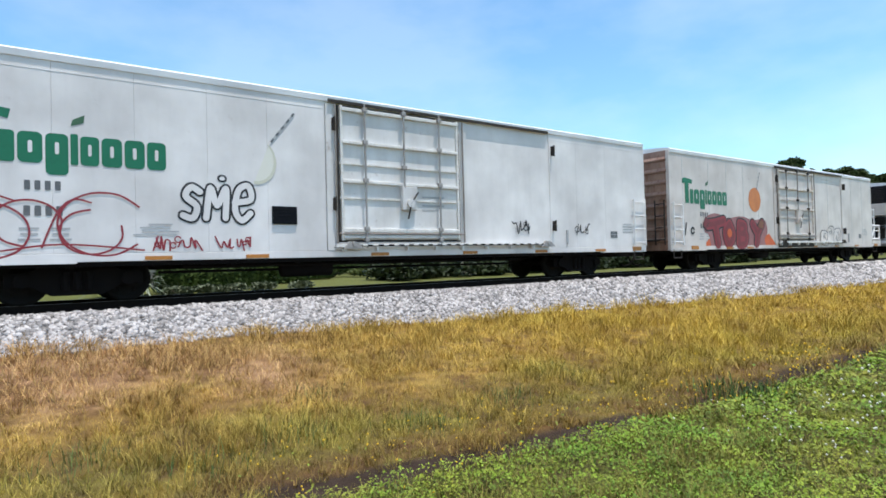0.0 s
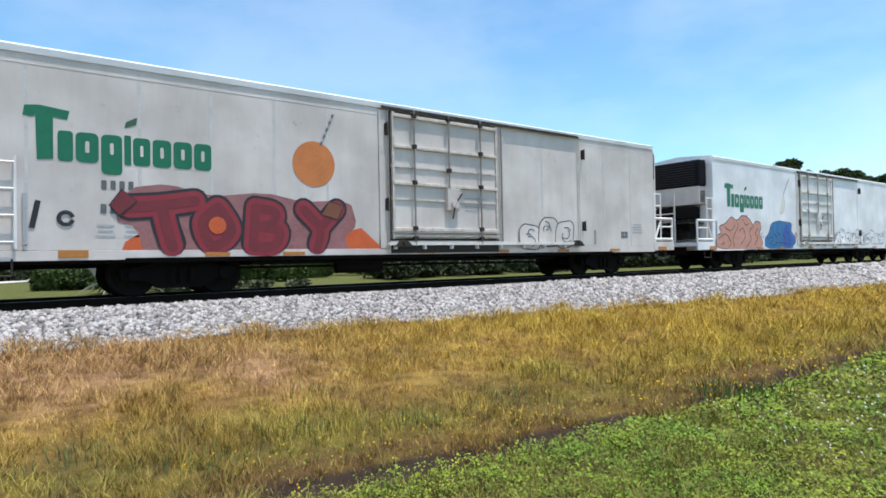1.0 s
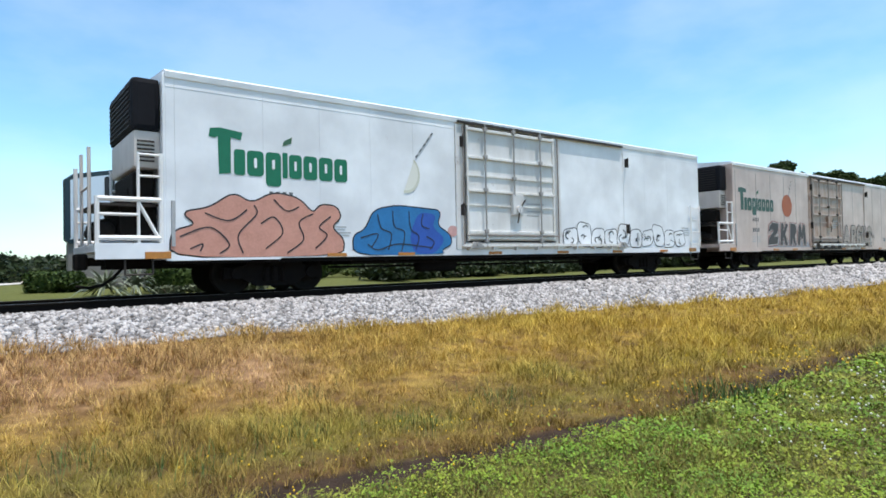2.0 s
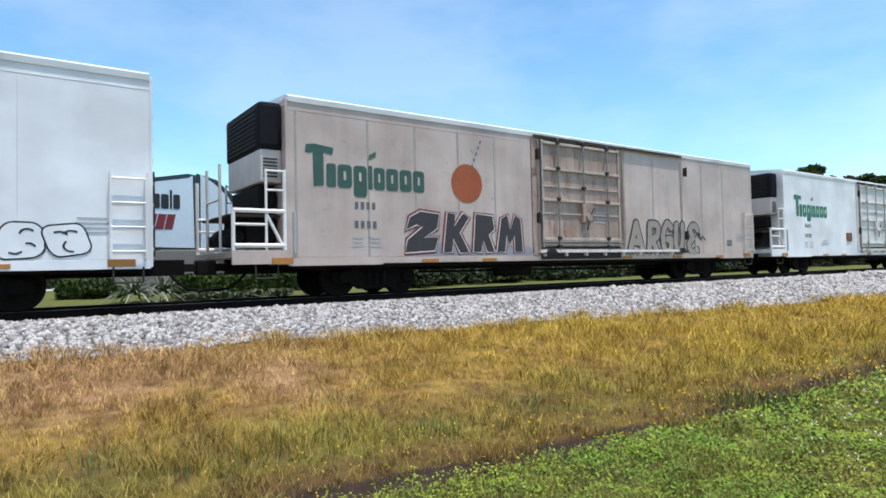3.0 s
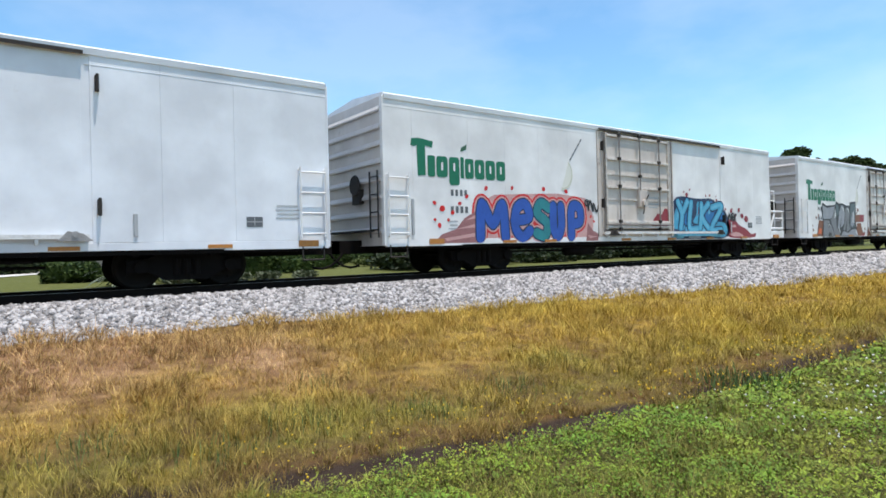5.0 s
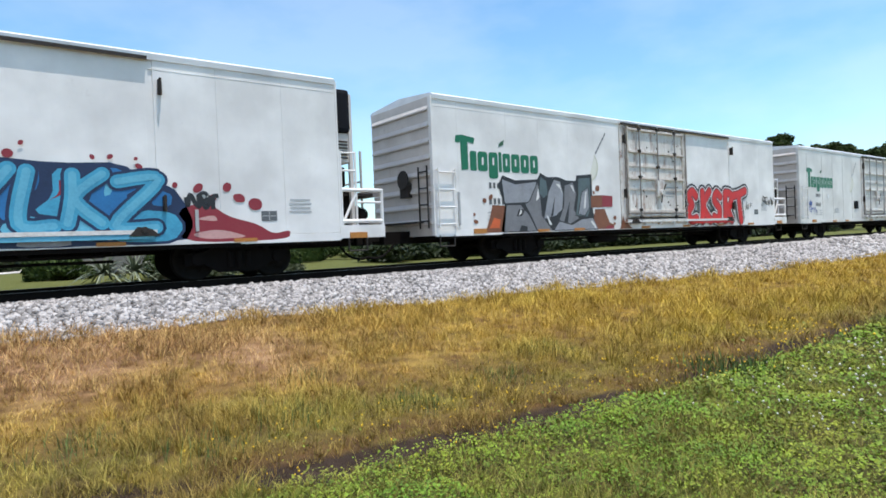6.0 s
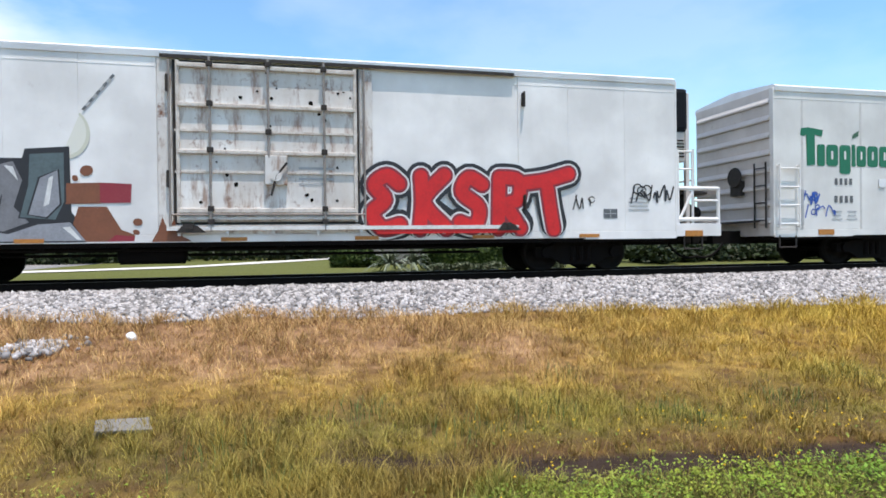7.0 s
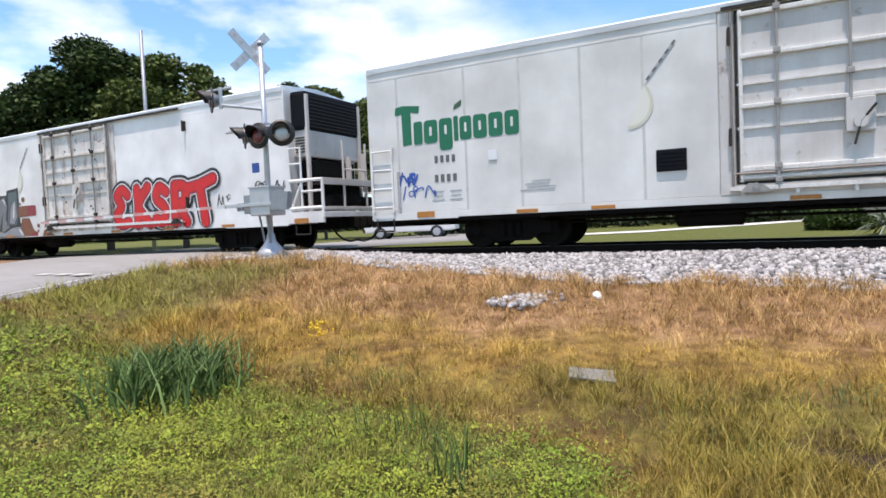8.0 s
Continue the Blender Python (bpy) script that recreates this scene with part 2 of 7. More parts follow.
def meadow_colour(n, l):
    """Colour zones of the verge: clover, olive, straw and rust-brown, by the lie of the land."""
    geo = n.new("ShaderNodeNewGeometry")
    pos = geo.outputs["Position"]
    xyz = n.new("ShaderNodeSeparateXYZ")
    l.new(pos, xyz.inputs[0])
    x, y = xyz.outputs[0], xyz.outputs[1]
    wob = calc(n, l, "MULTIPLY", calc(n, l, "SUBTRACT", noise_node(n, l, pos, 0.8, 6, 0.65), 0.5), 4.2)
    wob2 = calc(n, l, "MULTIPLY", calc(n, l, "SUBTRACT", noise_node(n, l, pos, 0.5, 5, 0.65), 0.5), 5.0)

    def step(v, lo, hi):
        mr = n.new("ShaderNodeMapRange")
        mr.interpolation_type = "SMOOTHSTEP"
        mr.inputs["From Min"].default_value, mr.inputs["From Max"].default_value = lo, hi
        l.new(v, mr.inputs["Value"])
        return mr.outputs[0]

    # how far past the edge of the clover: the edge drifts along the verge and swings out by the road
    def edge():
        right = calc(n, l, "SUBTRACT", calc(n, l, "SUBTRACT", 4.18, calc(n, l, "MULTIPLY", calc(n, l, "MINIMUM", x, 5.5), 0.11)), calc(n, l, "MULTIPLY", calc(n, l, "SUBTRACT", 1.0, step(x, -0.3, 1.8)), 1.5))
        left = calc(n, l, "SUBTRACT", calc(n, l, "SUBTRACT", 3.9, calc(n, l, "MULTIPLY", x, 0.12)), calc(n, l, "MULTIPLY", step(x, -1.2, 0.2), 3.0))
        return calc(n, l, "MAXIMUM", right, left)

    d = calc(n, l, "ADD", calc(n, l, "SUBTRACT", y, edge()), calc(n, l, "MULTIPLY", wob, 0.22))
    d2 = calc(n, l, "ADD", calc(n, l, "ADD", y, wob), calc(n, l, "MULTIPLY", calc(n, l, "SUBTRACT", 1.0, step(x, -3.0, 0.0)), 0.6))
    grain = ramp(n, l, noise_node(n, l, pos, 5.0, 6, 0.7), 0.34, 0.66)
    tufts = ramp(n, l, noise_node(n, l, pos, 1.7, 5, 0.65), 0.36, 0.64)
    green = mix(n, l, grain, (0.07, 0.125, 0.014), (0.24, 0.33, 0.045))
    green = mix(n, l, calc(n, l, "MULTIPLY", tufts, 0.45), green, (0.24, 0.27, 0.035))
    olive = mix(n, l, grain, (0.12, 0.095, 0.011), (0.42, 0.30, 0.040))
    straw = mix(n, l, grain, (0.44, 0.255, 0.047), (0.90, 0.58, 0.14))
    sward = ramp(n, l, noise_node(n, l, pos, 0.55, 4, 0.6), 0.42, 0.62)
    straw = mix(n, l, calc(n, l, "MULTIPLY", tufts, 0.55), straw, (0.32, 0.25, 0.045))
    rusty = mix(n, l, grain, (0.40, 0.205, 0.11), (0.84, 0.53, 0.32))
    gold = mix(n, l, grain, (0.50, 0.34, 0.015), (0.95, 0.70, 0.07))
    olive = mix(n, l, calc(n, l, "MULTIPLY", sward, 0.6), olive, (0.30, 0.33, 0.05))
    c = mix(n, l, step(d, -0.15, 0.35), green, olive)
    c = mix(n, l, step(d2, 5.0, 6.8), c, straw)
    brown = calc(n, l, "MULTIPLY", step(calc(n, l, "ADD", y, wob2), 6.4, 8.0), step(calc(n, l, "SUBTRACT", calc(n, l, "MULTIPLY", wob2, 1.6), x), -5.0, -1.5))
    c = mix(n, l, brown, c, rusty)
    far = calc(n, l, "MULTIPLY", step(x, 4.0, 10.0), step(d, 0.2, 1.6))
    c = mix(n, l, calc(n, l, "MULTIPLY", far, 0.65), c, mix(n, l, calc(n, l, "MULTIPLY", tufts, 0.4), gold, olive))
    roadside = calc(n, l, "MULTIPLY", step(calc(n, l, "SUBTRACT", calc(n, l, "MULTIPLY", wob2, 0.6), x), 7.0, 9.0), calc(n, l, "SUBTRACT", 1.0, step(calc(n, l, "ADD", y, wob), 8.6, 10.2)))
    c = mix(n, l, calc(n, l, "MULTIPLY", roadside, 0.8), c, green)
    # reddish dead stems beside the ditch
    band = calc(n, l, "MULTIPLY", step(d, 0.0, 0.3), calc(n, l, "SUBTRACT", 1.0, step(d, 0.5, 0.95)))
    c = mix(n, l, calc(n, l, "MULTIPLY", band, calc(n, l, "MULTIPLY", tufts, 0.9)), c, (0.27, 0.12, 0.035))
    lawn = mix(n, l, grain, (0.10, 0.17, 0.02), (0.22, 0.30, 0.05))
    c = mix(n, l, step(y, 17.5, 18.5), c, lawn)
    # shadows among the grass clumps, put into the colour as mottled noise
    shade = ramp(n, l, noise_node(n, l, pos, 2.6, 6, 0.72), 0.36, 0.56, (0.42, 0.30, 0.17, 1), (1.14, 1.11, 1.04, 1))
    broad = ramp(n, l, noise_node(n, l, pos, 0.9, 5, 0.62), 0.38, 0.60, (0.72, 0.64, 0.54, 1), (1.08, 1.08, 1.06, 1))
    shade = mix(n, l, 1.0, shade, broad, "MULTIPLY")
    c = mix(n, l, calc(n, l, "SUBTRACT", 1.0, step(y, 17.5, 18.5)), c, mix(n, l, 1.0, c, shade, "MULTIPLY"))
    return pos, x, d, c, geo, step


def ground_material(name):
    m, n, l, p = material(name)
    pos, x, d, c, geo, step = meadow_colour(n, l)
    soil = mix(n, l, noise_node(n, l, pos, 12, 6), (0.035, 0.024, 0.014), (0.13, 0.095, 0.06))
    c = mix(n, l, 0.66, c, soil)
    xyz = n.new("ShaderNodeSeparateXYZ")
    l.new(pos, xyz.inputs[0])
    line = calc(n, l, "SUBTRACT", 4.34, calc(n, l, "MULTIPLY", calc(n, l, "MINIMUM", x, 5.5), 0.11))
    line = calc(n, l, "ADD", line, calc(n, l, "MULTIPLY", calc(n, l, "SUBTRACT", 1.0, step(x, 0.2, 1.7)), 0.30))
    away = calc(n, l, "ABSOLUTE", calc(n, l, "SUBTRACT", xyz.outputs[1], line))
    ditch = calc(n, l, "MULTIPLY", calc(n, l, "SUBTRACT", 1.0, step(away, 0.16, 0.30)), step(x, -0.2, 0.6))
    c = mix(n, l, ditch, c, mix(n, l, noise_node(n, l, pos, 5, 6), (0.014, 0.009, 0.006), (0.075, 0.052, 0.040)))
    l.new(c, p.inputs["Base Color"])
    p.inputs["Roughness"].default_value = 1.0
    p.inputs["Specular IOR Level"].default_value = 0.1
    bump(n, l, p, noise_node(n, l, pos, 14, 6, 0.7), 0.8, 0.06)
    return m


def blade_material(name):
    m, n, l, p = material(name)
    pos, x, d, c, geo, step = meadow_colour(n, l)
    rnd = geo.outputs["Random Per Island"]
    c = mix(n, l, ramp(n, l, rnd, 0.0, 1.0), mix(n, l, 0.52, c, (0.030, 0.018, 0.004)), mix(n, l, 0.28, c, (0.98, 0.80, 0.28)))
    l.new(c, p.inputs["Base Color"])
    p.inputs["Roughness"].default_value = 0.75
    p.inputs["Specular IOR Level"].default_value = 0.15
    p.inputs["Subsurface Weight"].default_value = 0.0
    return m


def leaf_material(name, dark, light, rough=0.6):
    m, n, l, p = material(name)
    geo = n.new("ShaderNodeNewGeometry")
    c = ramp(n, l, geo.outputs["Random Per Island"], 0.05, 0.95, (*dark, 1), (*light, 1))
    c = mix(n, l, calc(n, l, "MULTIPLY", noise_node(n, l, geo.outputs["Position"], 0.7, 4), 0.6), c, dark)
    l.new(c, p.inputs["Base Color"])
    p.inputs["Roughness"].default_value = rough
    p.inputs["Specular IOR Level"].default_value = 0.25
    return m


STONE, BED = ballast_material("ballast_stone"), bed_material("ballast_bed")
GROUND, BLADE = ground_material("verge_ground"), blade_material("grass_blade")
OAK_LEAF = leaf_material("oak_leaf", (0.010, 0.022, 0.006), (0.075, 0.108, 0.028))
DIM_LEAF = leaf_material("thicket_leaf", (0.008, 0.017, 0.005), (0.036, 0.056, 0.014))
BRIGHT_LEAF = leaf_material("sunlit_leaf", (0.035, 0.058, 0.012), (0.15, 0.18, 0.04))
HEDGE_LEAF = leaf_material("hedge_leaf", (0.012, 0.026, 0.007), (0.075, 0.115, 0.025))


def clover_material(name):
    """Small leaves that run from deep green to lime and, in patches, to yellow and brown."""
    m, n, l, p = material(name)
    geo = n.new("ShaderNodeNewGeometry")
    pos, rnd = geo.outputs["Position"], geo.outputs["Random Per Island"]
    # drier and yellower towards the road
    xyz = n.new("ShaderNodeSeparateXYZ")
    l.new(pos, xyz.inputs[0])
    turn = n.new("ShaderNodeMapRange")
    turn.interpolation_type = "SMOOTHSTEP"
    turn.inputs["From Min"].default_value, turn.inputs["From Max"].default_value = 1.0, -2.0
    l.new(xyz.outputs[0], turn.inputs["Value"])
    west = turn.outputs[0]
    deep = mix(n, l, ramp(n, l, noise_node(n, l, pos, 1.1, 5, 0.6), 0.38, 0.62), (0.085, 0.15, 0.013), (0.17, 0.18, 0.014))
    bright = mix(n, l, calc(n, l, "ADD", ramp(n, l, noise_node(n, l, pos, 1.3, 5, 0.6), 0.46, 0.66), calc(n, l, "MULTIPLY", west, 0.45)), (0.18, 0.34, 0.035), (0.38, 0.42, 0.05))
    c = mix(n, l, ramp(n, l, rnd, 0.1, 1.0, (0.12, 0.12, 0.12, 1), (0.82, 0.82, 0.82, 1)), deep, bright)
    # shaded gaps between clover clumps, put into the leaf colour as dark patches
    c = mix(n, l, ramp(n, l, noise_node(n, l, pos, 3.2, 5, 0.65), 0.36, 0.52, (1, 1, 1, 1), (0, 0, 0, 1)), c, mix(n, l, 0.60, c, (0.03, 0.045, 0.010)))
    c = mix(n, l, calc(n, l, "MULTIPLY", ramp(n, l, noise_node(n, l, pos, 0.8, 4, 0.6), 0.56, 0.68), calc(n, l, "ADD", 0.35, calc(n, l, "MULTIPLY", west, 0.4))), c, (0.30, 0.19, 0.06))
    l.new(c, p.inputs["Base Color"])
    p.inputs["Roughness"].default_value = 0.6
    p.inputs["Specular IOR Level"].default_value = 0.2
    return m


CLOVER_LEAF = clover_material("clover_leaf")
REED_LEAF = leaf_material("reed_leaf", (0.03, 0.06, 0.014), (0.20, 0.30, 0.09))
SHRUB_LEAF = leaf_material("grey_shrub_leaf", (0.05, 0.065, 0.035), (0.15, 0.175, 0.10))
YUCCA_LEAF = leaf_material("yucca_leaf", (0.06, 0.08, 0.05), (0.30, 0.34, 0.24))

for m in (DARK, STEEL, TIE, RAIL, UNIT, HARD, OAK_LEAF, HEDGE_LEAF):      # matt: hardly any gloss, so these render darker
    m.node_tree.nodes["Principled BSDF"].inputs["Specular IOR Level"].default_value = 0.12


# ---- mesh helpers ----
def box(bm, x0, x1, y0, y1, z0, z1, bevel=0.0):
    vs = [bm.verts.new((x, y, z)) for z in (z0, z1) for x, y in ((x0, y0), (x1, y0), (x1, y1), (x0, y1))]
    fs = [bm.faces.new([vs[i] for i in f]) for f in ((3, 2, 1, 0), (4, 5, 6, 7), (0, 1, 5, 4), (1, 2, 6, 5), (2, 3, 7, 6), (3, 0, 4, 7))]
    if bevel:
        edges = list({e for f in fs for e in f.edges})
        bmesh.ops.bevel(bm, geom=edges, offset=bevel, segments=2, affect="EDGES", profile=0.6)


def bar(bm, a, b, r, seg=8, r2=None):
    """A round bar from a to b, tapering to r2."""
    a, b = Vector(a), Vector(b)
    q = (b - a).to_track_quat("Z", "Y")
    r2 = r if r2 is None else r2
    rings = []
    for p, rr in ((a, r), (b, r2)):
        rings.append([bm.verts.new(p + q @ Vector((rr * math.cos(i * math.tau / seg), rr * math.sin(i * math.tau / seg), 0))) for i in range(seg)])
    for i in range(seg):
        bm.faces.new((rings[0][i], rings[0][(i + 1) % seg], rings[1][(i + 1) % seg], rings[1][i]))
    bm.faces.new(rings[0][::-1])
    bm.faces.new(rings[1])


def lathe(bm, profile, axis="Y", centre=(0, 0, 0), seg=24):
    """Spin (radius, along) pairs about an axis through centre."""
    rings = []
    for r, s in profile:
        ring = []
        for i in range(seg):
            c, d = r * math.cos(i * math.tau / seg), r * math.sin(i * math.tau / seg)
            v = {"Y": (c, s, d), "X": (s, c, d), "Z": (c, d, s)}[axis]
            ring.append(bm.verts.new(Vector(centre) + Vector(v)))
        rings.append(ring)
    for a, b in zip(rings, rings[1:]):
        for i in range(seg):
            bm.faces.new((a[i], a[(i + 1) % seg], b[(i + 1) % seg], b[i]))
    bm.faces.new(rings[0][::-1])
    bm.faces.new(rings[-1])


def prism(bm, outline, y0, y1):
    """A flat outline of (x, z) pairs, given thickness along y."""
    a = [bm.verts.new((x, y0, z)) for x, z in outline]
    b = [bm.verts.new((x, y1, z)) for x, z in outline]
    bm.faces.new(a)
    bm.faces.new(b[::-1])
    for i in range(len(a)):
        j = (i + 1) % len(a)
        bm.faces.new((a[i], a[j], b[j], b[i]))


def mesh_of(bm, name, mats, smooth=False):
    bmesh.ops.recalc_face_normals(bm, faces=bm.faces[:])
    me = bpy.data.meshes.new(name)
    bm.to_mesh(me)
    bm.free()
    for m in mats if isinstance(mats, (list, tuple)) else [mats]:
        me.materials.append(m)
    if smooth:
        for p in me.polygons:
            p.use_smooth = True
    return me


def part(name, bm, mat, parent=None, label="", smooth=False):
    """Link a bmesh (or a ready mesh) as one object under a thing."""
    me = bm if isinstance(bm, bpy.types.Mesh) else mesh_of(bm, name, mat, smooth)
    ob = new(name, me)
    if parent:
        ob.parent = parent
    if label:
        tagged(ob, label)
    return ob


def painted(ob, mat):
    """Give this object its own paint, the mesh staying shared."""
    ob.material_slots[0].link = "OBJECT"
    ob.material_slots[0].material = mat
    return ob


def raw_mesh(name, verts, faces, mats, smooth=False):
    """A mesh from numpy arrays of vertices and equal-sided faces."""
    me = bpy.data.meshes.new(name)
    k = faces.shape[1]
    me.vertices.add(len(verts))
    me.vertices.foreach_set("co", verts.astype(np.float32).ravel())
    me.loops.add(faces.size)
    me.loops.foreach_set("vertex_index", faces.astype(np.int32).ravel())
    me.polygons.add(len(faces))
    me.polygons.foreach_set("loop_start", np.arange(0, faces.size, k, dtype=np.int32))
    me.update(calc_edges=True)
    for m in mats if isinstance(mats, (list, tuple)) else [mats]:
        me.materials.append(m)
    if smooth:
        me.polygons.foreach_set("use_smooth", np.ones(len(faces), bool))
    return me


# ---- lie of the land ----
TRACK_Y, RAIL_Z = 14.67, 0.98


def smooth(a, b, v):
    k = np.clip((np.asarray(v, float) - a) / (b - a), 0, 1)
    return k * k * (3 - 2 * k)


def toe(x):
    """Height of the foot of the ballast along the track."""
    return np.interp(x, [-60, -12, -9.5, -6, -2.6, 1, 9, 22, 60], [0.9, 0.98, 0.98, 0.72, 0.47, 0.46, 0.30, 0.06, 0.0])


def road_z(y):
    return np.interp(y, [-60, -10, 4, 6.3, 8.1, 12, 17.5, 26, 60], [0.1, 0.2, 0.46, 0.61, 0.79, 1.0, 1.0, 0.78, 0.72])


def ditch_line(x):
    """Middle of the shallow muddy ditch."""
    return 4.34 - 0.11 * np.minimum(x, 5.5) + 0.30 * (1 - smooth(0.2, 1.7, x))


def land(x, y):
    """Ground height."""
    x, y = np.asarray(x, float), np.asarray(y, float)
    base = 0.44 * smooth(-5, -12, x)
    z = base + (toe(x) - base) * smooth(3.2, 10.6, y) ** 1.15
    ditch = np.exp(-((y - ditch_line(x)) / 0.18) ** 2) * 0.09 * smooth(-0.2, 0.6, x)
    z = z - ditch + (0.035 * np.sin(x * 1.3 + 0.6 * y) * np.sin(y * 1.1 - 0.4 * x) + 0.018 * np.sin(x * 3.9 + y) * np.sin(y * 4.3 - x)) * smooth(60, 20, np.abs(x))
    z = np.where(y > 12.5, np.interp(y, [12.5, 17.2, 19.0, 24, 70], [0.40, 0.40, 0.62, 0.74, 0.80]), z)
    near_road = smooth(-11.6, -12.6, x) * smooth(-24.5, -22.5, x)
    z = z * (1 - near_road) + (road_z(y) - 0.05) * near_road
    return z


def build_ground():
    xs = np.unique(np.concatenate([np.linspace(-1500, -80, 14), np.linspace(-80, -24, 15), np.linspace(-24, 26, 126), np.linspace(26, 100, 38), np.linspace(100, 1500, 14)]))
    ys = np.unique(np.concatenate([np.linspace(-1500, -40, 10), np.linspace(-40, 0, 14), np.linspace(0, 20, 81), np.linspace(20, 80, 31), np.linspace(80, 1500, 14)]))
    gx, gy = np.meshgrid(xs, ys)
    v = np.stack([gx, gy, land(gx, gy)], -1).reshape(-1, 3)
    w = len(xs)
    i = (np.arange(len(ys) - 1)[:, None] * w + np.arange(w - 1)[None]).ravel()
    me = raw_mesh("ground", v, np.stack([i, i + 1, i + w + 1, i + w], 1), GROUND, True)
    tagged(new("ground", me), "grassy verge sloping up to the railway, lawn beyond", "ground", kind="structure")


# cross-section of the ballast bed: (y, height)
def bed_profile(x):
    return [(10.2, toe(x) - 0.10), (12.7, 0.79), (13.15, 0.82), (13.45, 0.74), (15.9, 0.74), (18.4, 0.5)]


def build_track():
    xs = np.concatenate([[-160, -90, -50], np.linspace(-40, 80, 61), [110, 160, 300]])
    v, f = [], []
    for x in xs:
        v += [(x, y, z) for y, z in bed_profile(x)]
    for a in range(len(xs) - 1):
        for b in range(5):
            i = a * 6 + b
            f.append((i, i + 6, i + 7, i + 1))
    me = raw_mesh("ballast", np.array(v), np.array(f), BED)
    tagged(new("ballast", me), "bed of crushed pale grey stone under the track", "ballast", kind="structure")
    # loose stones on the near shoulder
    rng = np.random.default_rng(3)
    cube = np.array([(-1, -1, -1), (1, -1, -1), (1, 1, -1), (-1, 1, -1), (-1, -1, 1), (1, -1, 1), (1, 1, 1), (-1, 1, 1)], float)
    quads = np.array([(3, 2, 1, 0), (4, 5, 6, 7), (0, 1, 5, 4), (1, 2, 6, 5), (2, 3, 7, 6), (3, 0, 4, 7)])
    vs, fs = [], []
    for lo, hi, count, size in ((-14, 14, 26000, 0.030), (14, 34, 9000, 0.042), (34, 90, 7000, 0.075)):
        x = rng.uniform(lo, hi, count)
        y = 10.35 + 2.9 * rng.random(count) ** 0.9
        if lo < -10:        # a patch that has run out into the grass
            m = rng.random(count) < 0.008
            x[m], y[m] = -3.25 + rng.normal(0, 0.20, m.sum()), 8.65 + rng.normal(0, 0.30, m.sum())
        ragged = 0.35 * np.sin(x * 0.9) + 0.25 * np.sin(x * 2.3 + 1)
        y = np.where(y < 10.0, y, np.maximum(y, 10.2 + ragged * 0.5))
        prof = np.array([np.interp(yy, [p[0] for p in bed_profile(xx)], [p[1] for p in bed_profile(xx)]) for xx, yy in zip(x, y)])
        prof = np.maximum(prof, land(x, np.minimum(y, 12.4)))
        s = size * rng.uniform(0.55, 1.35, (count, 1, 1)) * rng.uniform(0.6, 1.2, (count, 1, 3))
        a = rng.normal(size=(count, 4))
        a /= np.linalg.norm(a, axis=1, keepdims=True)
        w, i, j, k = a.T
        rot = np.stack([1 - 2 * (j * j + k * k), 2 * (i * j - k * w), 2 * (i * k + j * w), 2 * (i * j + k * w), 1 - 2 * (i * i + k * k), 2 * (j * k - i * w),
                        2 * (i * k - j * w), 2 * (j * k + i * w), 1 - 2 * (i * i + j * j)], 1).reshape(-1, 3, 3)
        pts = (cube[None] * (0.75 + 0.5 * rng.random((count, 8, 1)))) * s
        pts = np.einsum("nij,nkj->nki", rot, pts) + np.stack([x, y, prof + size * 0.3], 1)[:, None]
        base = sum(len(q) for q in vs)
        vs.append(pts.reshape(-1, 3))
        fs.append((quads[None] + (base + 8 * np.arange(count))[:, None, None]).reshape(-1, 4))
    me = raw_mesh("ballast_stones", np.concatenate(vs), np.concatenate(fs), STONE)
    tagged(new("ballast_stones", me), "loose crushed limestone on the track shoulder", "gravel", kind="stuff")
    # rails
    for side in (-0.75, 0.75):
        rail = new("rail")
        rail.location = (60, TRACK_Y + side, RAIL_Z - 0.17)
        tagged(rail, "long rusty steel rail with a polished head", "rail", "rails of the track")
        bm = bmesh.new()
        box(bm, -220, 240, -0.07, 0.07, 0, 0.025)
        box(bm, -220, 240, -0.012, 0.012, 0.025, 0.125)
        box(bm, -220, 240, -0.036, 0.036, 0.125, 0.163, 0.006)
        part("rail_body", bm, RAIL, rail)
        bm = bmesh.new()
        box(bm, -220, 240, -0.026, 0.026, 0.1635, 0.17)
        part("rail_head", bm, RAIL_TOP, rail, "polished running surface")
    # timber ties
    bm = bmesh.new()
    box(bm, -0.11, 0.11, -1.28, 1.28, -0.17, 0.0, 0.012)
    tie = new("railway_tie", mesh_of(bm, "railway_tie", TIE))
    tie.location = (-16, TRACK_Y, RAIL_Z - 0.165)
    tagged(tie, "dark weathered timber railway tie", "tie", "ties under the rails")
    for k in range(1, 120):
        copy_thing(tie, pose(-16 + k * 0.55 + 0.03 * math.sin(k * 7.1), TRACK_Y, RAIL_Z - 0.165, 0, 0, 0.8 * math.sin(k * 3.3)))


# ---- freight cars ----
# Lengths along the car from its leading body end; heights over the rail.
LEN, FACE = 19.76, -1.55
SILL, EAVE = 0.79, 4.58
cache = {}


def shared(key, make, mats, smooth=False):
    """The mesh of a part that all the cars have in common."""
    if key not in cache:
        bm = bmesh.new()
        make(bm)
        cache[key] = mesh_of(bm, key.split("/")[0], mats, smooth)
    return cache[key]


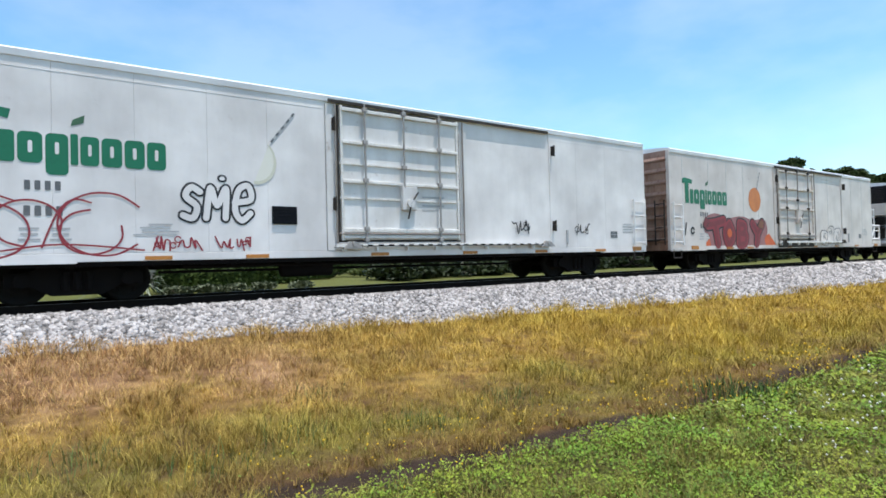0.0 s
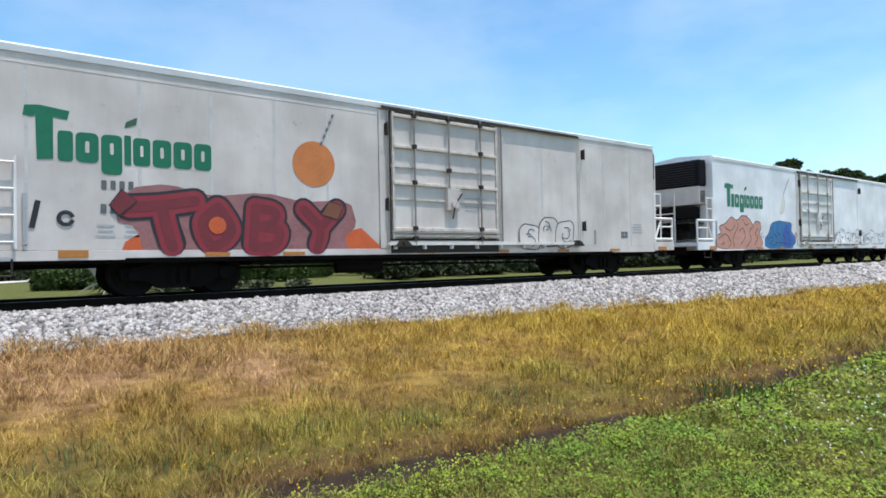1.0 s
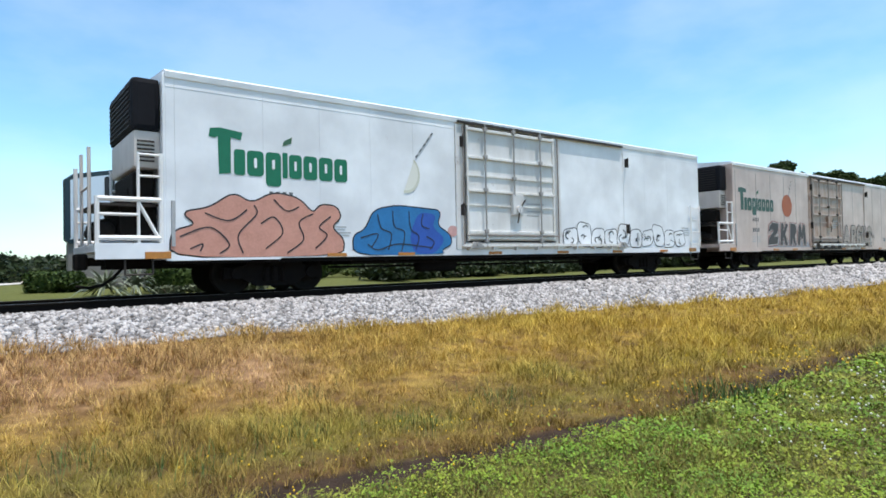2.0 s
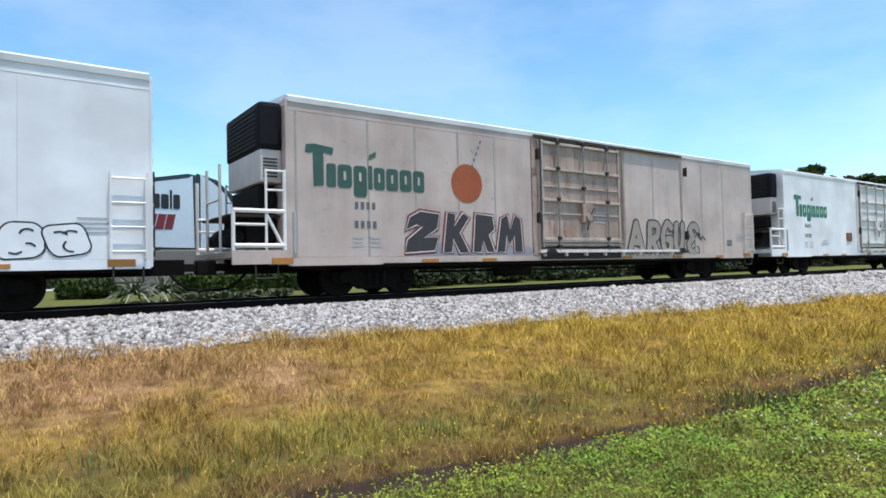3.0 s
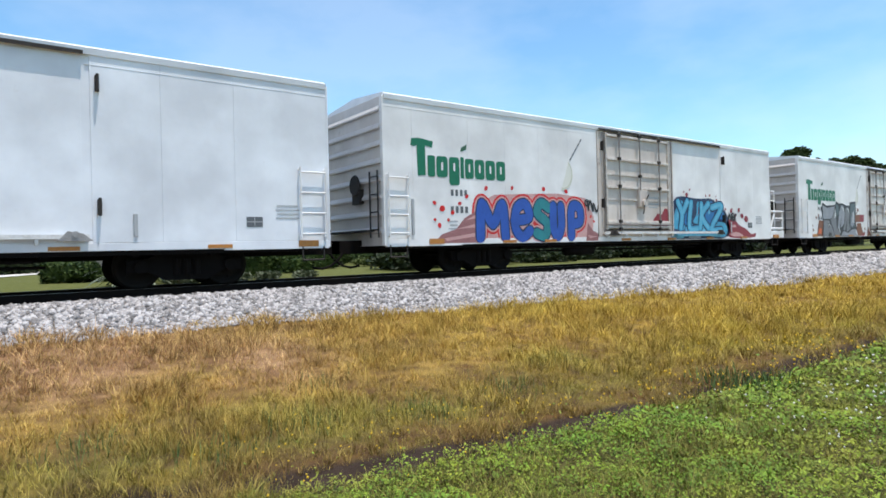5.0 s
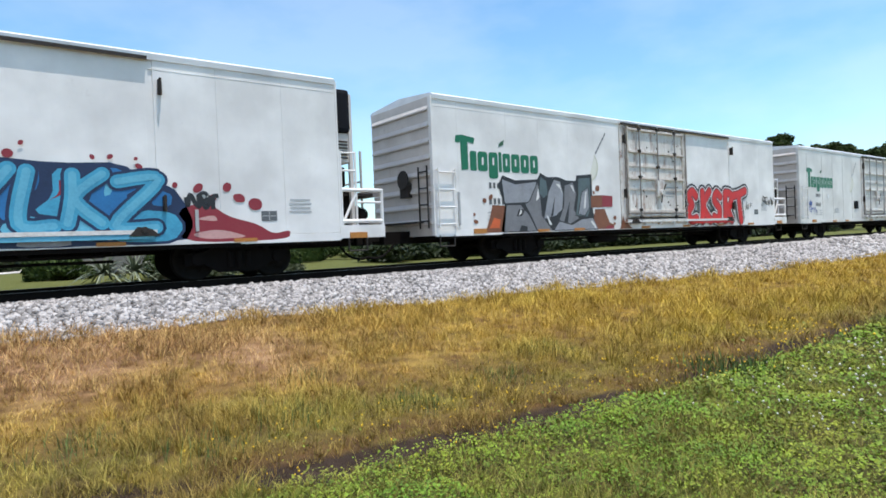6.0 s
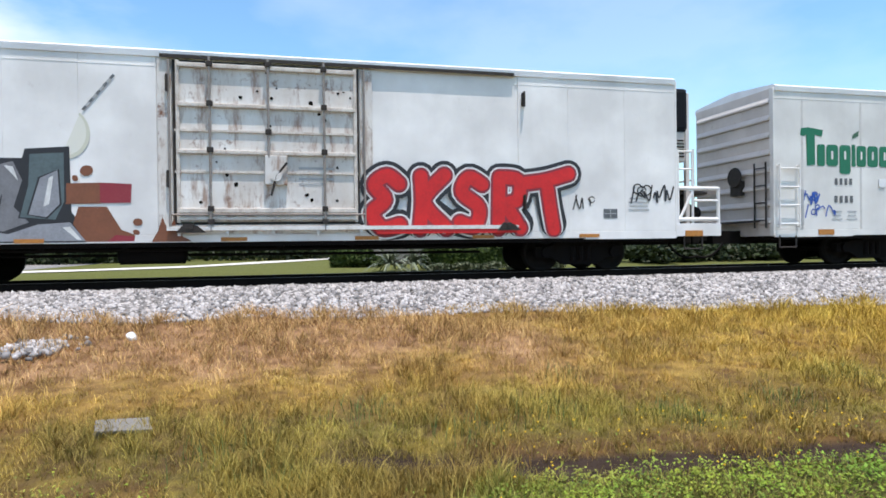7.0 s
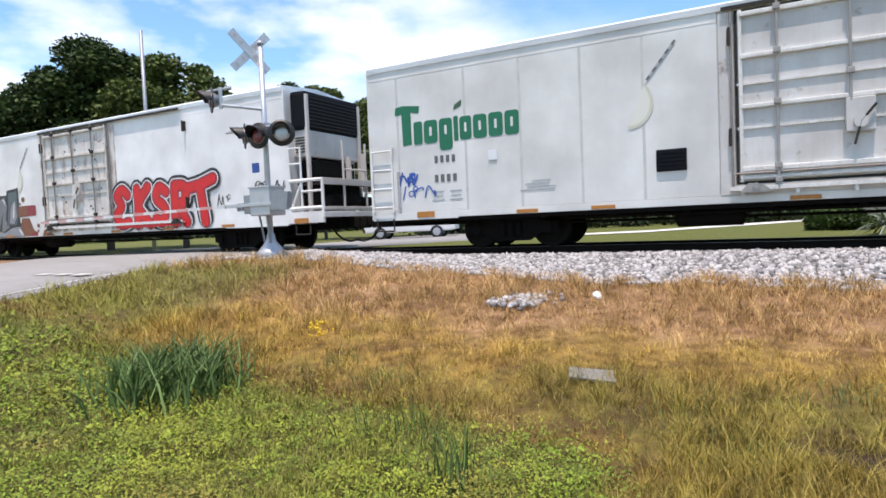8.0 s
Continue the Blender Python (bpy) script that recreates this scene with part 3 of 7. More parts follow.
def truck_meshes():
    def wheelset(bm):
        bar(bm, (0, -0.95, 0), (0, 0.95, 0), 0.085, 12)
        for s in (-1, 1):
            lathe(bm, [(0.10, s * 0.64), (0.40, s * 0.66), (0.48, s * 0.67), (0.46, s * 0.72), (0.458, s * 0.80), (0.38, s * 0.80), (0.34, s * 0.75), (0.16, s * 0.76), (0.13, s * 0.82)], "Y", seg=28)
            for i in range(6):
                a = i * math.tau / 6
                bar(bm, (0.27 * math.cos(a), s * 0.74, 0.27 * math.sin(a)), (0.27 * math.cos(a), s * 0.775, 0.27 * math.sin(a)), 0.03, 6)

    def side_frame(bm):
        o = [(-1.15, 0.34), (-1.15, 0.58), (-0.75, 0.62), (-0.45, 0.80), (0.45, 0.80), (0.75, 0.62), (1.15, 0.58), (1.15, 0.34), (0.75, 0.34), (0.42, 0.16), (-0.42, 0.16), (-0.75, 0.34)]
        prism(bm, o, -0.09, 0.09)
        for s in (-0.89, 0.89):
            lathe(bm, [(0.13, -0.16), (0.13, 0.12)], "Y", (s, 0, 0.455), 14)
        for s in (-0.2, 0.0, 0.2):
            bar(bm, (s, -0.1, 0.26), (s, -0.1, 0.60), 0.07, 10)

    def bolster(bm):
        box(bm, -0.2, 0.2, -1.05, 1.05, 0.42, 0.66, 0.03)
        box(bm, -0.25, 0.25, -0.3, 0.3, 0.66, 0.78)
        for s in (-0.36, 0.36):
            box(bm, s - 0.05, s + 0.05, -0.8, 0.8, 0.34, 0.46)

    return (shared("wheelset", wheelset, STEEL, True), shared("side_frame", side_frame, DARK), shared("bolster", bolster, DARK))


wheelsets = []


def add_truck(car, u):
    truck = new("truck")
    truck.parent = car
    truck.location = (u, 0, 0)
    wheel, frame_me, bol = truck_meshes()
    part("bolster", bol, None, truck)
    for s in (-1, 1):
        sf = part("side_frame", frame_me, None, truck)
        sf.matrix_basis = pose(0, s * 0.98, 0, 0, 0, 0 if s < 0 else 180)
    for s in (-0.89, 0.89):
        ws = part("wheelset", wheel, None, truck)
        ws.location = (s, 0, 0.455)
        wheelsets.append((ws, s))


def ladder(bm, u0, u1, z0, z1, y, rungs, r=0.022):
    for u in (u0, u1):
        bar(bm, (u, y, z0), (u, y, z1), r, 6)
        for z in (z0 + 0.05, z1 - 0.05):
            bar(bm, (u, y, z), (u, y + 0.12, z), r * 0.8, 6)
    for k in range(rungs):
        z = z0 + (z1 - z0) * (k + 0.25) / (rungs - 0.5)
        bar(bm, (u0, y, z), (u1, y, z), r * 0.85, 6)


PANELS = [(0.0, 0.83), (0.83, 2.68), (2.68, 4.05), (4.05, 5.43), (5.43, 6.72), (6.72, 8.12), (12.42, 13.99), (13.99, 15.57), (15.72, 16.95), (16.95, 18.40), (18.40, LEN)]


def freight_car(label, paint, end_paint, unit, extra, door_paint=None):
    """A plug-door refrigerator car. unit: the end, 'head' or 'tail', that carries the cooling unit."""
    car = new("refrigerator_car")
    tagged(car, label, "freight car", "cars of the train")
    rusty = door_paint not in (None, DOOR_GREY)
    rod_paint, guide_paint = (ROD, HARD) if rusty else (ROD_PALE, GUIDE_PALE)
    door_paint, rib_paint = door_paint or DOOR_WHITE, (TAN_RIB if door_paint is STAINED else RUSTY_RIB) if rusty else GALV
    off = 0.70 if unit == "head" else 0.0
    u0, u1 = off * 0.93, LEN + off * 1.13      # body ends
    key = unit

    def shell(bm):
        box(bm, u0 + 0.012, u1 - 0.012, FACE + 0.012, -FACE, SILL + 0.12, EAVE - 0.02)

    part("body", painted_mesh("body/" + key, shell, paint), None, car)

    def roof(bm):
        rise = [(-1.585, EAVE - 0.10), (-1.60, EAVE + 0.02), (-1.50, EAVE + 0.075), (0, EAVE + 0.20), (1.50, EAVE + 0.075), (1.60, EAVE + 0.02), (1.585, EAVE - 0.10)]
        a = [bm.verts.new((u0, y, z)) for y, z in rise]
        b = [bm.verts.new((u1, y, z)) for y, z in rise]
        for i in range(6):
            bm.faces.new((a[i], a[i + 1], b[i + 1], b[i]))
        bm.faces.new(a)
        bm.faces.new(b[::-1])
        bm.faces.new((a[0], b[0], b[6], a[6]))
        for k in range(1, 14):      # standing seams
            x = u0 + (u1 - u0) * k / 14
            box(bm, x - 0.02, x + 0.02, -0.5, 0.5, EAVE + 0.15, EAVE + 0.205)

    part("roof", painted_mesh("roof/" + key, roof, COOL), None, car)
    for k, (a, b) in enumerate(PANELS):
        if k == 0:
            a = u0
        if k == len(PANELS) - 1:
            b = u1
        deep = 0.018 if k in (6, 7) else 0.0      # bays behind the open door's run lie deeper

        def panel(bm):
            box(bm, a + 0.0012, b - 0.0012, FACE + deep - 0.008, FACE + deep + 0.02, SILL + 0.16, EAVE - (0.13 if deep else 0.09), 0.004)

        part("side_panel", painted_mesh("side_panel/%s%d" % (key, k), panel, paint), None, car)

    for a, b in ((u0, 8.12), (15.65, u1)):
        part("cornice", painted_mesh("cornice/%s%.1f" % (key, a), lambda bm: box(bm, a, b, FACE - 0.013, FACE + 0.01, EAVE - 0.290, EAVE - 0.275), paint), None, car)

    def sill(bm):
        box(bm, u0, u1, FACE - 0.02, FACE + 0.06, SILL, SILL + 0.15, 0.008)
        box(bm, u0, u0 + 2.4, FACE - 0.024, FACE + 0.05, SILL - 0.03, SILL + 0.02)
        box(bm, u1 - 2.4, u1, FACE - 0.024, FACE + 0.05, SILL - 0.03, SILL + 0.02)

    part("side_sill", painted_mesh("side_sill/" + key, sill, paint), None, car)
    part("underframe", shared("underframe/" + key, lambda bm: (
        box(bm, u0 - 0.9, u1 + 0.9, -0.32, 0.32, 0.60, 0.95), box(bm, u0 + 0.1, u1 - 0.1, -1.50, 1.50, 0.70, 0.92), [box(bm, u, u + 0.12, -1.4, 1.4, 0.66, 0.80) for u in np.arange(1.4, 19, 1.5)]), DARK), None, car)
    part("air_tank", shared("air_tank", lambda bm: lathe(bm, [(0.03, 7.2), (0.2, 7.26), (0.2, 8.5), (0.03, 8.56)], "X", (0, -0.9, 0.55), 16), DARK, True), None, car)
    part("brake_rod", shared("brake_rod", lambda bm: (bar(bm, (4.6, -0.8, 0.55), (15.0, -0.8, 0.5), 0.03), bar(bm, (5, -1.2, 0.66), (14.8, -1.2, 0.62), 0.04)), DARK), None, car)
    reflectors = [1.30, 3.9, 5.6, 9.3, 12.0, 14.6, 17.2, LEN + (0.85 if unit == "head" else 0.25)] if unit == "tail" else [u0 + 0.05 - 0.45, 4.2, 6.2, 9.3, 12.2, 15.0, 17.8, u1 - 0.75]
    for k, u in enumerate(reflectors):
        r = part("sill_plate", shared("sill_plate", lambda bm: box(bm, 0, 0.48, -0.012, 0.012, 0, 0.14, 0.004), ORANGE), None, car, "orange reflective plate" if k == 0 else "")
        r.location = (u, FACE - 0.035, SILL + 0.015)
        if k not in (0, 7):
            r.scale = (1.05, 1, 0.55)

    # plug door and its running gear
    door = part("door", painted_mesh("door", lambda bm: box(bm, 8.50, 12.05, FACE - 0.05, FACE + 0.02, 1.20, 4.40, 0.01), door_paint), None, car, "plug door with ribs and locking rods")
    part("door_frame", painted_mesh("door_frame", lambda bm: (
        box(bm, 8.14, 8.40, FACE - 0.03, FACE + 0.03, SILL + 0.16, 4.42), box(bm, 12.14, 12.40, FACE - 0.03, FACE + 0.03, SILL + 0.16, 4.42),
        box(bm, 8.14, 12.40, FACE - 0.028, FACE + 0.03, SILL + 0.16, 1.14)), door_paint), None, car)
    for z, r in ((4.33, 0.045), (3.54, 0.042), (2.60, 0.042), (1.42, 0.05), (1.26, 0.035)):
        part("rib", painted_mesh("rib/%.2f" % z, lambda bm: box(bm, 8.52, 12.03, FACE - 0.125, FACE - 0.045, z - r, z + r, 0.018), rib_paint), None, door)
    for z in (3.03, 2.20):
        part("thin_rib", painted_mesh("thin_rib/%.2f" % z, lambda bm: box(bm, 8.45, 12.08, FACE - 0.085, FACE - 0.045, z - 0.022, z + 0.022), rib_paint), None, door)
    for u in (9.13, 10.26, 11.38):
        part("locking_rod", painted_mesh("locking_rod/%.2f" % u, lambda bm: (
            bar(bm, (u, FACE - 0.15, 1.0 if u != 10.26 else 2.5), (u, FACE - 0.15, 4.5), 0.026)), rod_paint), None, door)
        for z in (4.36, 3.57, 2.64, 1.46, 1.2) if u != 10.26 else (4.40, 3.03):
            part("rod_guide", painted_mesh("rod_guide", lambda bm: box(bm, -0.06, 0.06, FACE - 0.19, FACE - 0.1, -0.055, 0.05, 0.01), guide_paint), None, door).location = (u, 0, z)
    for u in (8.52, 12.03):
        part("door_edge", painted_mesh("door_edge/%.2f" % u, lambda bm: box(bm, u - 0.035, u + 0.035, FACE - 0.10, FACE - 0.03, 1.18, 4.42, 0.01), rib_paint), None, door)
    # dark strips painted in for the shaded gap between door and frame
    for k, (a, b, z0, z1) in enumerate(((8.42, 8.465, 1.15, 4.42), (12.08, 12.115, 1.15, 4.42), (8.42, 12.12, 1.145, 1.19), (8.42, 12.12, 4.40, 4.435))):
        part("seal", shared("seal/%d" % k, lambda bm: box(bm, a, b, FACE - 0.035, FACE + 0.01, z0, z1), HARD), None, door, "dark rubber seal" if k == 0 else "")
    for u in (8.36, 12.22):
        part("hinge_rod", shared("hinge_rod/%.2f" % u, lambda bm: bar(bm, (u, FACE - 0.09, 1.1), (u, FACE - 0.09, 4.42), 0.024), ROD), None, door)
    for z in (1.34, 1.10):
        part("cross_rod", shared("cross_rod/%.2f" % z, lambda bm: bar(bm, (8.4, FACE - 0.14, z), (12.2, FACE - 0.14, z), 0.02), ROD), None, door)
    part("lock_box", painted_mesh("lock_box", lambda bm: (box(bm, 10.18, 10.62, FACE - 0.17, FACE - 0.05, 1.95, 2.55, 0.02), lathe(bm, [(0.11, -0.06), (0.11, 0.0)], "Y", (10.4, FACE - 0.18, 2.12), 14)), door_paint), None, door)
    part("hand_lever", shared("hand_lever", lambda bm: (bar(bm, (10.4, FACE - 0.22, 2.12), (10.62, FACE - 0.22, 2.40), 0.022), bar(bm, (10.4, FACE - 0.22, 2.12), (10.3, FACE - 0.22, 1.72), 0.022)), HARD), None, door)
    stencil = [(10.85, 2.28, 0.72), (10.85, 2.17, 0.64), (10.85, 2.06, 0.72), (10.85, 1.95, 0.5)]
    part("stencil", shared("door_stencil", lambda bm: [box(bm, a, a + w, FACE - 0.057, FACE - 0.053, z, z + 0.05) for a, z, w in stencil], INK_PALE), None, door)
    part("door_track", shared("door_track_top", lambda bm: (box(bm, 8.20, 15.62, FACE - 0.09, FACE + 0.02, EAVE - 0.09, EAVE - 0.05), box(bm, 8.20, 15.62, FACE - 0.09, FACE - 0.075, EAVE - 0.12, EAVE - 0.05)), HARD), None, car, "upper door runner")
    part("door_track", shared("door_track_low", lambda bm: (box(bm, 8.30, 15.65, FACE - 0.17, FACE + 0.02, 1.02, 1.05), box(bm, 8.30, 15.65, FACE - 0.17, FACE - 0.15, 1.02, 1.10),
                                                           [box(bm, u, u + 0.06, FACE - 0.15, FACE, 0.92, 1.02) for u in np.arange(8.5, 15.6, 0.9)]), GALV), None, car, "lower door runner")
    if paint is GREYED:
        # dark strip on the runner's face that stands in for its shadow line
        part("runner_slot", shared("runner_slot", lambda bm: box(bm, 8.60, 15.50, FACE - 0.174, FACE - 0.166, 1.030, 1.075), DARK), None, car, "dark strip painted as shadow along the lower runner")
        for k in range(23):
            stud = part("roller", shared("roller", lambda bm: box(bm, -0.07, 0.07, FACE - 0.185, FACE - 0.165, 1.045, 1.085, 0.006), GALV), None, car)
            stud.location.x = 8.75 + 0.3 * k
    for u in (8.75, 15.42):
        part("roller_bracket", painted_mesh("roller_bracket/%.2f" % u, lambda bm: (prism(bm, [(u - 0.28, 0.98), (u + 0.28, 0.98), (u + 0.12, 1.12), (u - 0.12, 1.16)], FACE - 0.20, FACE - 0.12), lathe(bm, [(0.06, -0.03), (0.06, 0.03)], "Y", (u, FACE - 0.2, 1.1), 12)), guide_paint), None, car)
    for u, z in ((8.33, 3.95), (8.33, 2.05), (15.84, 3.95), (15.84, 1.62)):
        part("bracket", shared("bracket/%.2f%.2f" % (u, z), lambda bm: (box(bm, u - 0.035, u + 0.035, FACE - 0.10, FACE, z - 0.15, z + 0.15, 0.01), bar(bm, (u, FACE - 0.12, z - 0.17), (u, FACE - 0.12, z + 0.17), 0.025)), HARD), None, car)
    for u in ((0.80 + u0) if unit == "tail" else (u0 + 0.13), 16.45):
        part("guide_post", shared("guide_post/%.2f" % u, lambda bm: box(bm, u - 0.035, u + 0.035, FACE - 0.05, FACE, 1.05, 1.98 if u < 2 or u > 18 else 1.5, 0.008), INK_PALE), None, car)
    if paint in (TAN, BONE):
        part("sill_beam", shared("sill_beam", lambda bm: (box(bm, 8.45, 12.1, FACE - 0.05, FACE - 0.02, SILL + 0.03, 1.10, 0.01), box(bm, 8.6, 11.9, FACE - 0.07, FACE - 0.04, SILL + 0.06, SILL + 0.12)), HARD), None, car, "dark worn beam under the door")
    if paint in (TAN, BONE, OFFWHITE):
        for u in (0.83, 2.68, 4.05, 5.43, 6.72, 13.99, 15.65, 16.95, 18.40):
            if u > u0 + 0.1:
                deep = 0.018 if u == 13.99 else 0.0
                part("seam", shared("seam/%.2f%d" % (u, paint is TAN), lambda bm: box(bm, u - 0.028, u + 0.028, FACE - 0.013 + deep, FACE + deep, SILL + 0.16, EAVE - 0.31), SEAM if paint is TAN else SEAM_PALE), None, car)
    # ladders at the plain end
    plain = u1 if unit == "head" else u0
    a, b = (plain - 0.70, plain - 0.08) if unit == "head" else (plain + 0.06, plain + 0.66)
    part("ladder", painted_mesh("ladder/" + key, lambda bm: ladder(bm, a, b, 0.98, 2.62, FACE - 0.10, 4, 0.026), BONE if paint is TAN else WHITE), None, car, "pale four-rung ladder")
    part("step", shared("step/" + key, lambda bm: (bar(bm, (a + 0.05, FACE - 0.02, 0.8), (a + 0.05, FACE - 0.02, 0.5), 0.02), bar(bm, (b - 0.05, FACE - 0.02, 0.8), (b - 0.05, FACE - 0.02, 0.5), 0.02),
                                             bar(bm, (a + 0.05, FACE - 0.02, 0.5), (b - 0.05, FACE - 0.02, 0.5), 0.02)), HARD), None, car)
    # corrugated ends
    for end, x in (("head", u0), ("tail", u1)):
        s = -1 if end == "head" else 1

        def ribs(bm):
            box(bm, min(x - s * 0.03, x + s * 0.02), max(x - s * 0.03, x + s * 0.02), -1.53, 1.53, SILL, EAVE - 0.02)

        def rib(bm):
            o = [(x + s * 0.015, -0.035), (x + s * 0.085, -0.025), (x + s * 0.085, 0.02), (x + s * 0.015, 0.13)]
            prism(bm, o, -1.44, 1.44)

        wall = part("end_wall", painted_mesh("end_wall/%s%s" % (key, end), ribs, end_paint if end != unit else paint), None, car, "end wall pressed in horizontal ribs" if end != unit else "")
        for k in range(8 if end != unit else 0):
            part("rib", painted_mesh("end_rib/%s%s" % (key, end), rib, end_paint if end != unit else paint), None, wall).location.z = SILL + 0.35 + k * 0.44
        part("corner_post", painted_mesh("corner_post/%s%s" % (key, end), lambda bm: box(bm, min(x, x + s * 0.05), max(x, x + s * 0.05), FACE - 0.012, FACE + 0.12, SILL, EAVE - 0.02, 0.01), paint), None, car)
        if end != unit:
            part("brake_gear", shared("brake_gear/" + key, lambda bm: (
                lathe(bm, [(0.26, s * 0.16), (0.28, s * 0.18), (0.26, s * 0.20)], "X", (x, -0.3, 2.4), 18), box(bm, min(x, x + s * 0.16), max(x, x + s * 0.16), -0.5, -0.1, 1.9, 2.3),
                box(bm, min(x, x + s * 0.3), max(x, x + s * 0.3), -1.1, 1.1, 1.15, 1.2), [bar(bm, (x + s * 0.1, y, 1.0), (x + s * 0.1, y, 2.7), 0.025, 6) for y in (-1.35, -0.95)],
                [bar(bm, (x + s * 0.1, -1.35, z), (x + s * 0.1, -0.95, z), 0.02, 6) for z in (1.2, 1.65, 2.1, 2.55)]), HARD), None, car, "brake wheel and rungs on the end wall")
        # coupler
        reach = 1.42 if end == "tail" else 1.45
        reach = reach if end == unit else 1.42
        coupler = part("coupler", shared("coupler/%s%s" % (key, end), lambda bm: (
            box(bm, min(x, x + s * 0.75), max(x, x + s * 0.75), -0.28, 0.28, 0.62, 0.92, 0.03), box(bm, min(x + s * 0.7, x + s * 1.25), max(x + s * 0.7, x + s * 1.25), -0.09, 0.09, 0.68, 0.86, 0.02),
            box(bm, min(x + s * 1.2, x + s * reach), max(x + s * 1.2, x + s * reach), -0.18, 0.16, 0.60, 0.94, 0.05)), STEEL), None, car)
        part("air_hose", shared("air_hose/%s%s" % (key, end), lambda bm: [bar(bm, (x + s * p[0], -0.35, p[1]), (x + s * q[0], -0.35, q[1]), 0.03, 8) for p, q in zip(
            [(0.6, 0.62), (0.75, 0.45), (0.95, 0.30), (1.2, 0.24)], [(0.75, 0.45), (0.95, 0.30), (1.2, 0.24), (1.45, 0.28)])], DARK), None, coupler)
    cooling_unit(car, unit, u0 if unit == "head" else u1, -1 if unit == "head" else 1, paint)
    add_truck(car, u0 + (2.45 if unit == "head" else 3.55))
    add_truck(car, u1 - (3.05 if unit == "head" else 2.30))
    extra(car, u0, u1)
    return car


def painted_mesh(key, make, mat):
    """Shared shape with the paint of its own car."""
    tag = key + "/" + mat.name
    if tag not in cache:
        bm = bmesh.new()
        make(bm)
        cache[tag] = mesh_of(bm, key.split("/")[0], mat)
    return cache[tag]


def cooling_unit(car, end, x, s, paint):
    """Black-topped cooling unit, its platform, generator and railings beyond the end wall."""
    def span(a, b):
        return min(x + s * a, x + s * b), max(x + s * a, x + s * b)

    def hood(bm):
        a, b = span(0.02, 0.56)
        box(bm, a, b, -1.30, 1.30, 3.40, 4.50, 0.12)

    unit = part("cooling_unit", painted_mesh("cooling_unit/" + end, hood, UNIT), None, car, "black louvred cooling unit hood")
    for k in range(9):
        part("slat", shared("slat/" + end, lambda bm: box(bm, *span(0.55, 0.58), -1.1, 1.1, 0, 0.03), HARD), None, unit).location.z = 3.50 + k * 0.10
    a, b = span(0.02, 0.52)
    part("lower_case", painted_mesh("lower_case/" + end, lambda bm: box(bm, a, b, -1.24, 1.24, 2.66, 3.42, 0.05), BONE), None, unit, "off-white lower casing")
    c, d = span(0.14, 0.46)
    part("louvre", shared("louvre/" + end, lambda bm: [box(bm, c, d, -1.265, -1.235, 2.78 + k * 0.08, 2.815 + k * 0.08) for k in range(6)], HARD), None, unit)
    part("engine", shared("engine/" + end, lambda bm: (box(bm, *span(0.05, 0.75), -0.95, 0.9, 1.25, 2.05, 0.06), box(bm, *span(0.1, 0.50), -1.02, 1.0, 2.1, 2.60, 0.05),
                                                     bar(bm, (x + s * 0.4, -0.5, 2.0), (x + s * 0.4, -0.5, 2.3), 0.12, 12), lathe(bm, [(0.2, -0.75), (0.22, -0.3), (0.2, 0.4)], "Y", (x + s * 0.92, 0, 1.45), 16)), STEEL), None, unit, "dark diesel generator")
    part("platform", painted_mesh("platform/" + end, lambda bm: (box(bm, *span(0.0, 1.27), FACE - 0.015, -FACE, 0.95, 1.10, 0.01), box(bm, *span(0.0, 1.26), FACE - 0.02, FACE + 0.05, SILL + 0.02, 1.12)), paint), None, car)
    part("platform_step", shared("platform_step/" + end, lambda bm: (bar(bm, (x + s * 0.25, FACE + 0.02, 0.82), (x + s * 0.25, FACE + 0.02, 0.5), 0.02), bar(bm, (x + s * 0.75, FACE + 0.02, 0.82), (x + s * 0.75, FACE + 0.02, 0.5), 0.02),
                                                              bar(bm, (x + s * 0.25, FACE + 0.02, 0.5), (x + s * 0.75, FACE + 0.02, 0.5), 0.02)), HARD), None, car)

    def rails(bm, y):
        def post(p, q, r=0.045):
            bar(bm, (x + s * p[0], y, p[1]), (x + s * q[0], y, q[1]), r, 8)
        post((0.08, 1.1), (0.08, 2.92))
        post((0.50, 1.1), (0.50, 2.92), 0.03)
        post((1.22, 1.1), (1.22, 2.92 if y > 0 else 2.02))
        for z in (2.88, 2.45):
            post((0.08, z), (0.50, z), 0.025)
        for z in (1.98, 1.22):
            post((0.08, z), (1.22, z), 0.05)
        post((0.50, 1.68), (1.22, 1.68), 0.03)
        post((0.10, 1.15), (0.50, 1.92), 0.035)

    # white frame across the outer end: two deep beams on posts, and a louvred slab under the casing
    for z0, z1 in ((1.84, 2.02), (1.14, 1.24)) if end == "tail" else ():
        part("end_beam", painted_mesh("end_beam/%s%.2f" % (end, z0), lambda bm: box(bm, *span(1.20, 1.26), FACE + 0.04, -FACE - 0.04, z0, z1, 0.01), BONE), None, car)
    for y in (-1.22, 1.22) if end == "tail" else ():
        part("frame_post", painted_mesh("frame_post/%s%.1f" % (end, y), lambda bm: box(bm, *span(0.50, 0.60), y - 0.05, y + 0.05, 1.1, 4.38, 0.01), BONE), None, car)
    part("deck", painted_mesh("deck/" + end, lambda bm: box(bm, *span(0.05, 1.19), -1.15, 1.15, 1.88, 1.93), HARD), None, car, "dark grating deck")
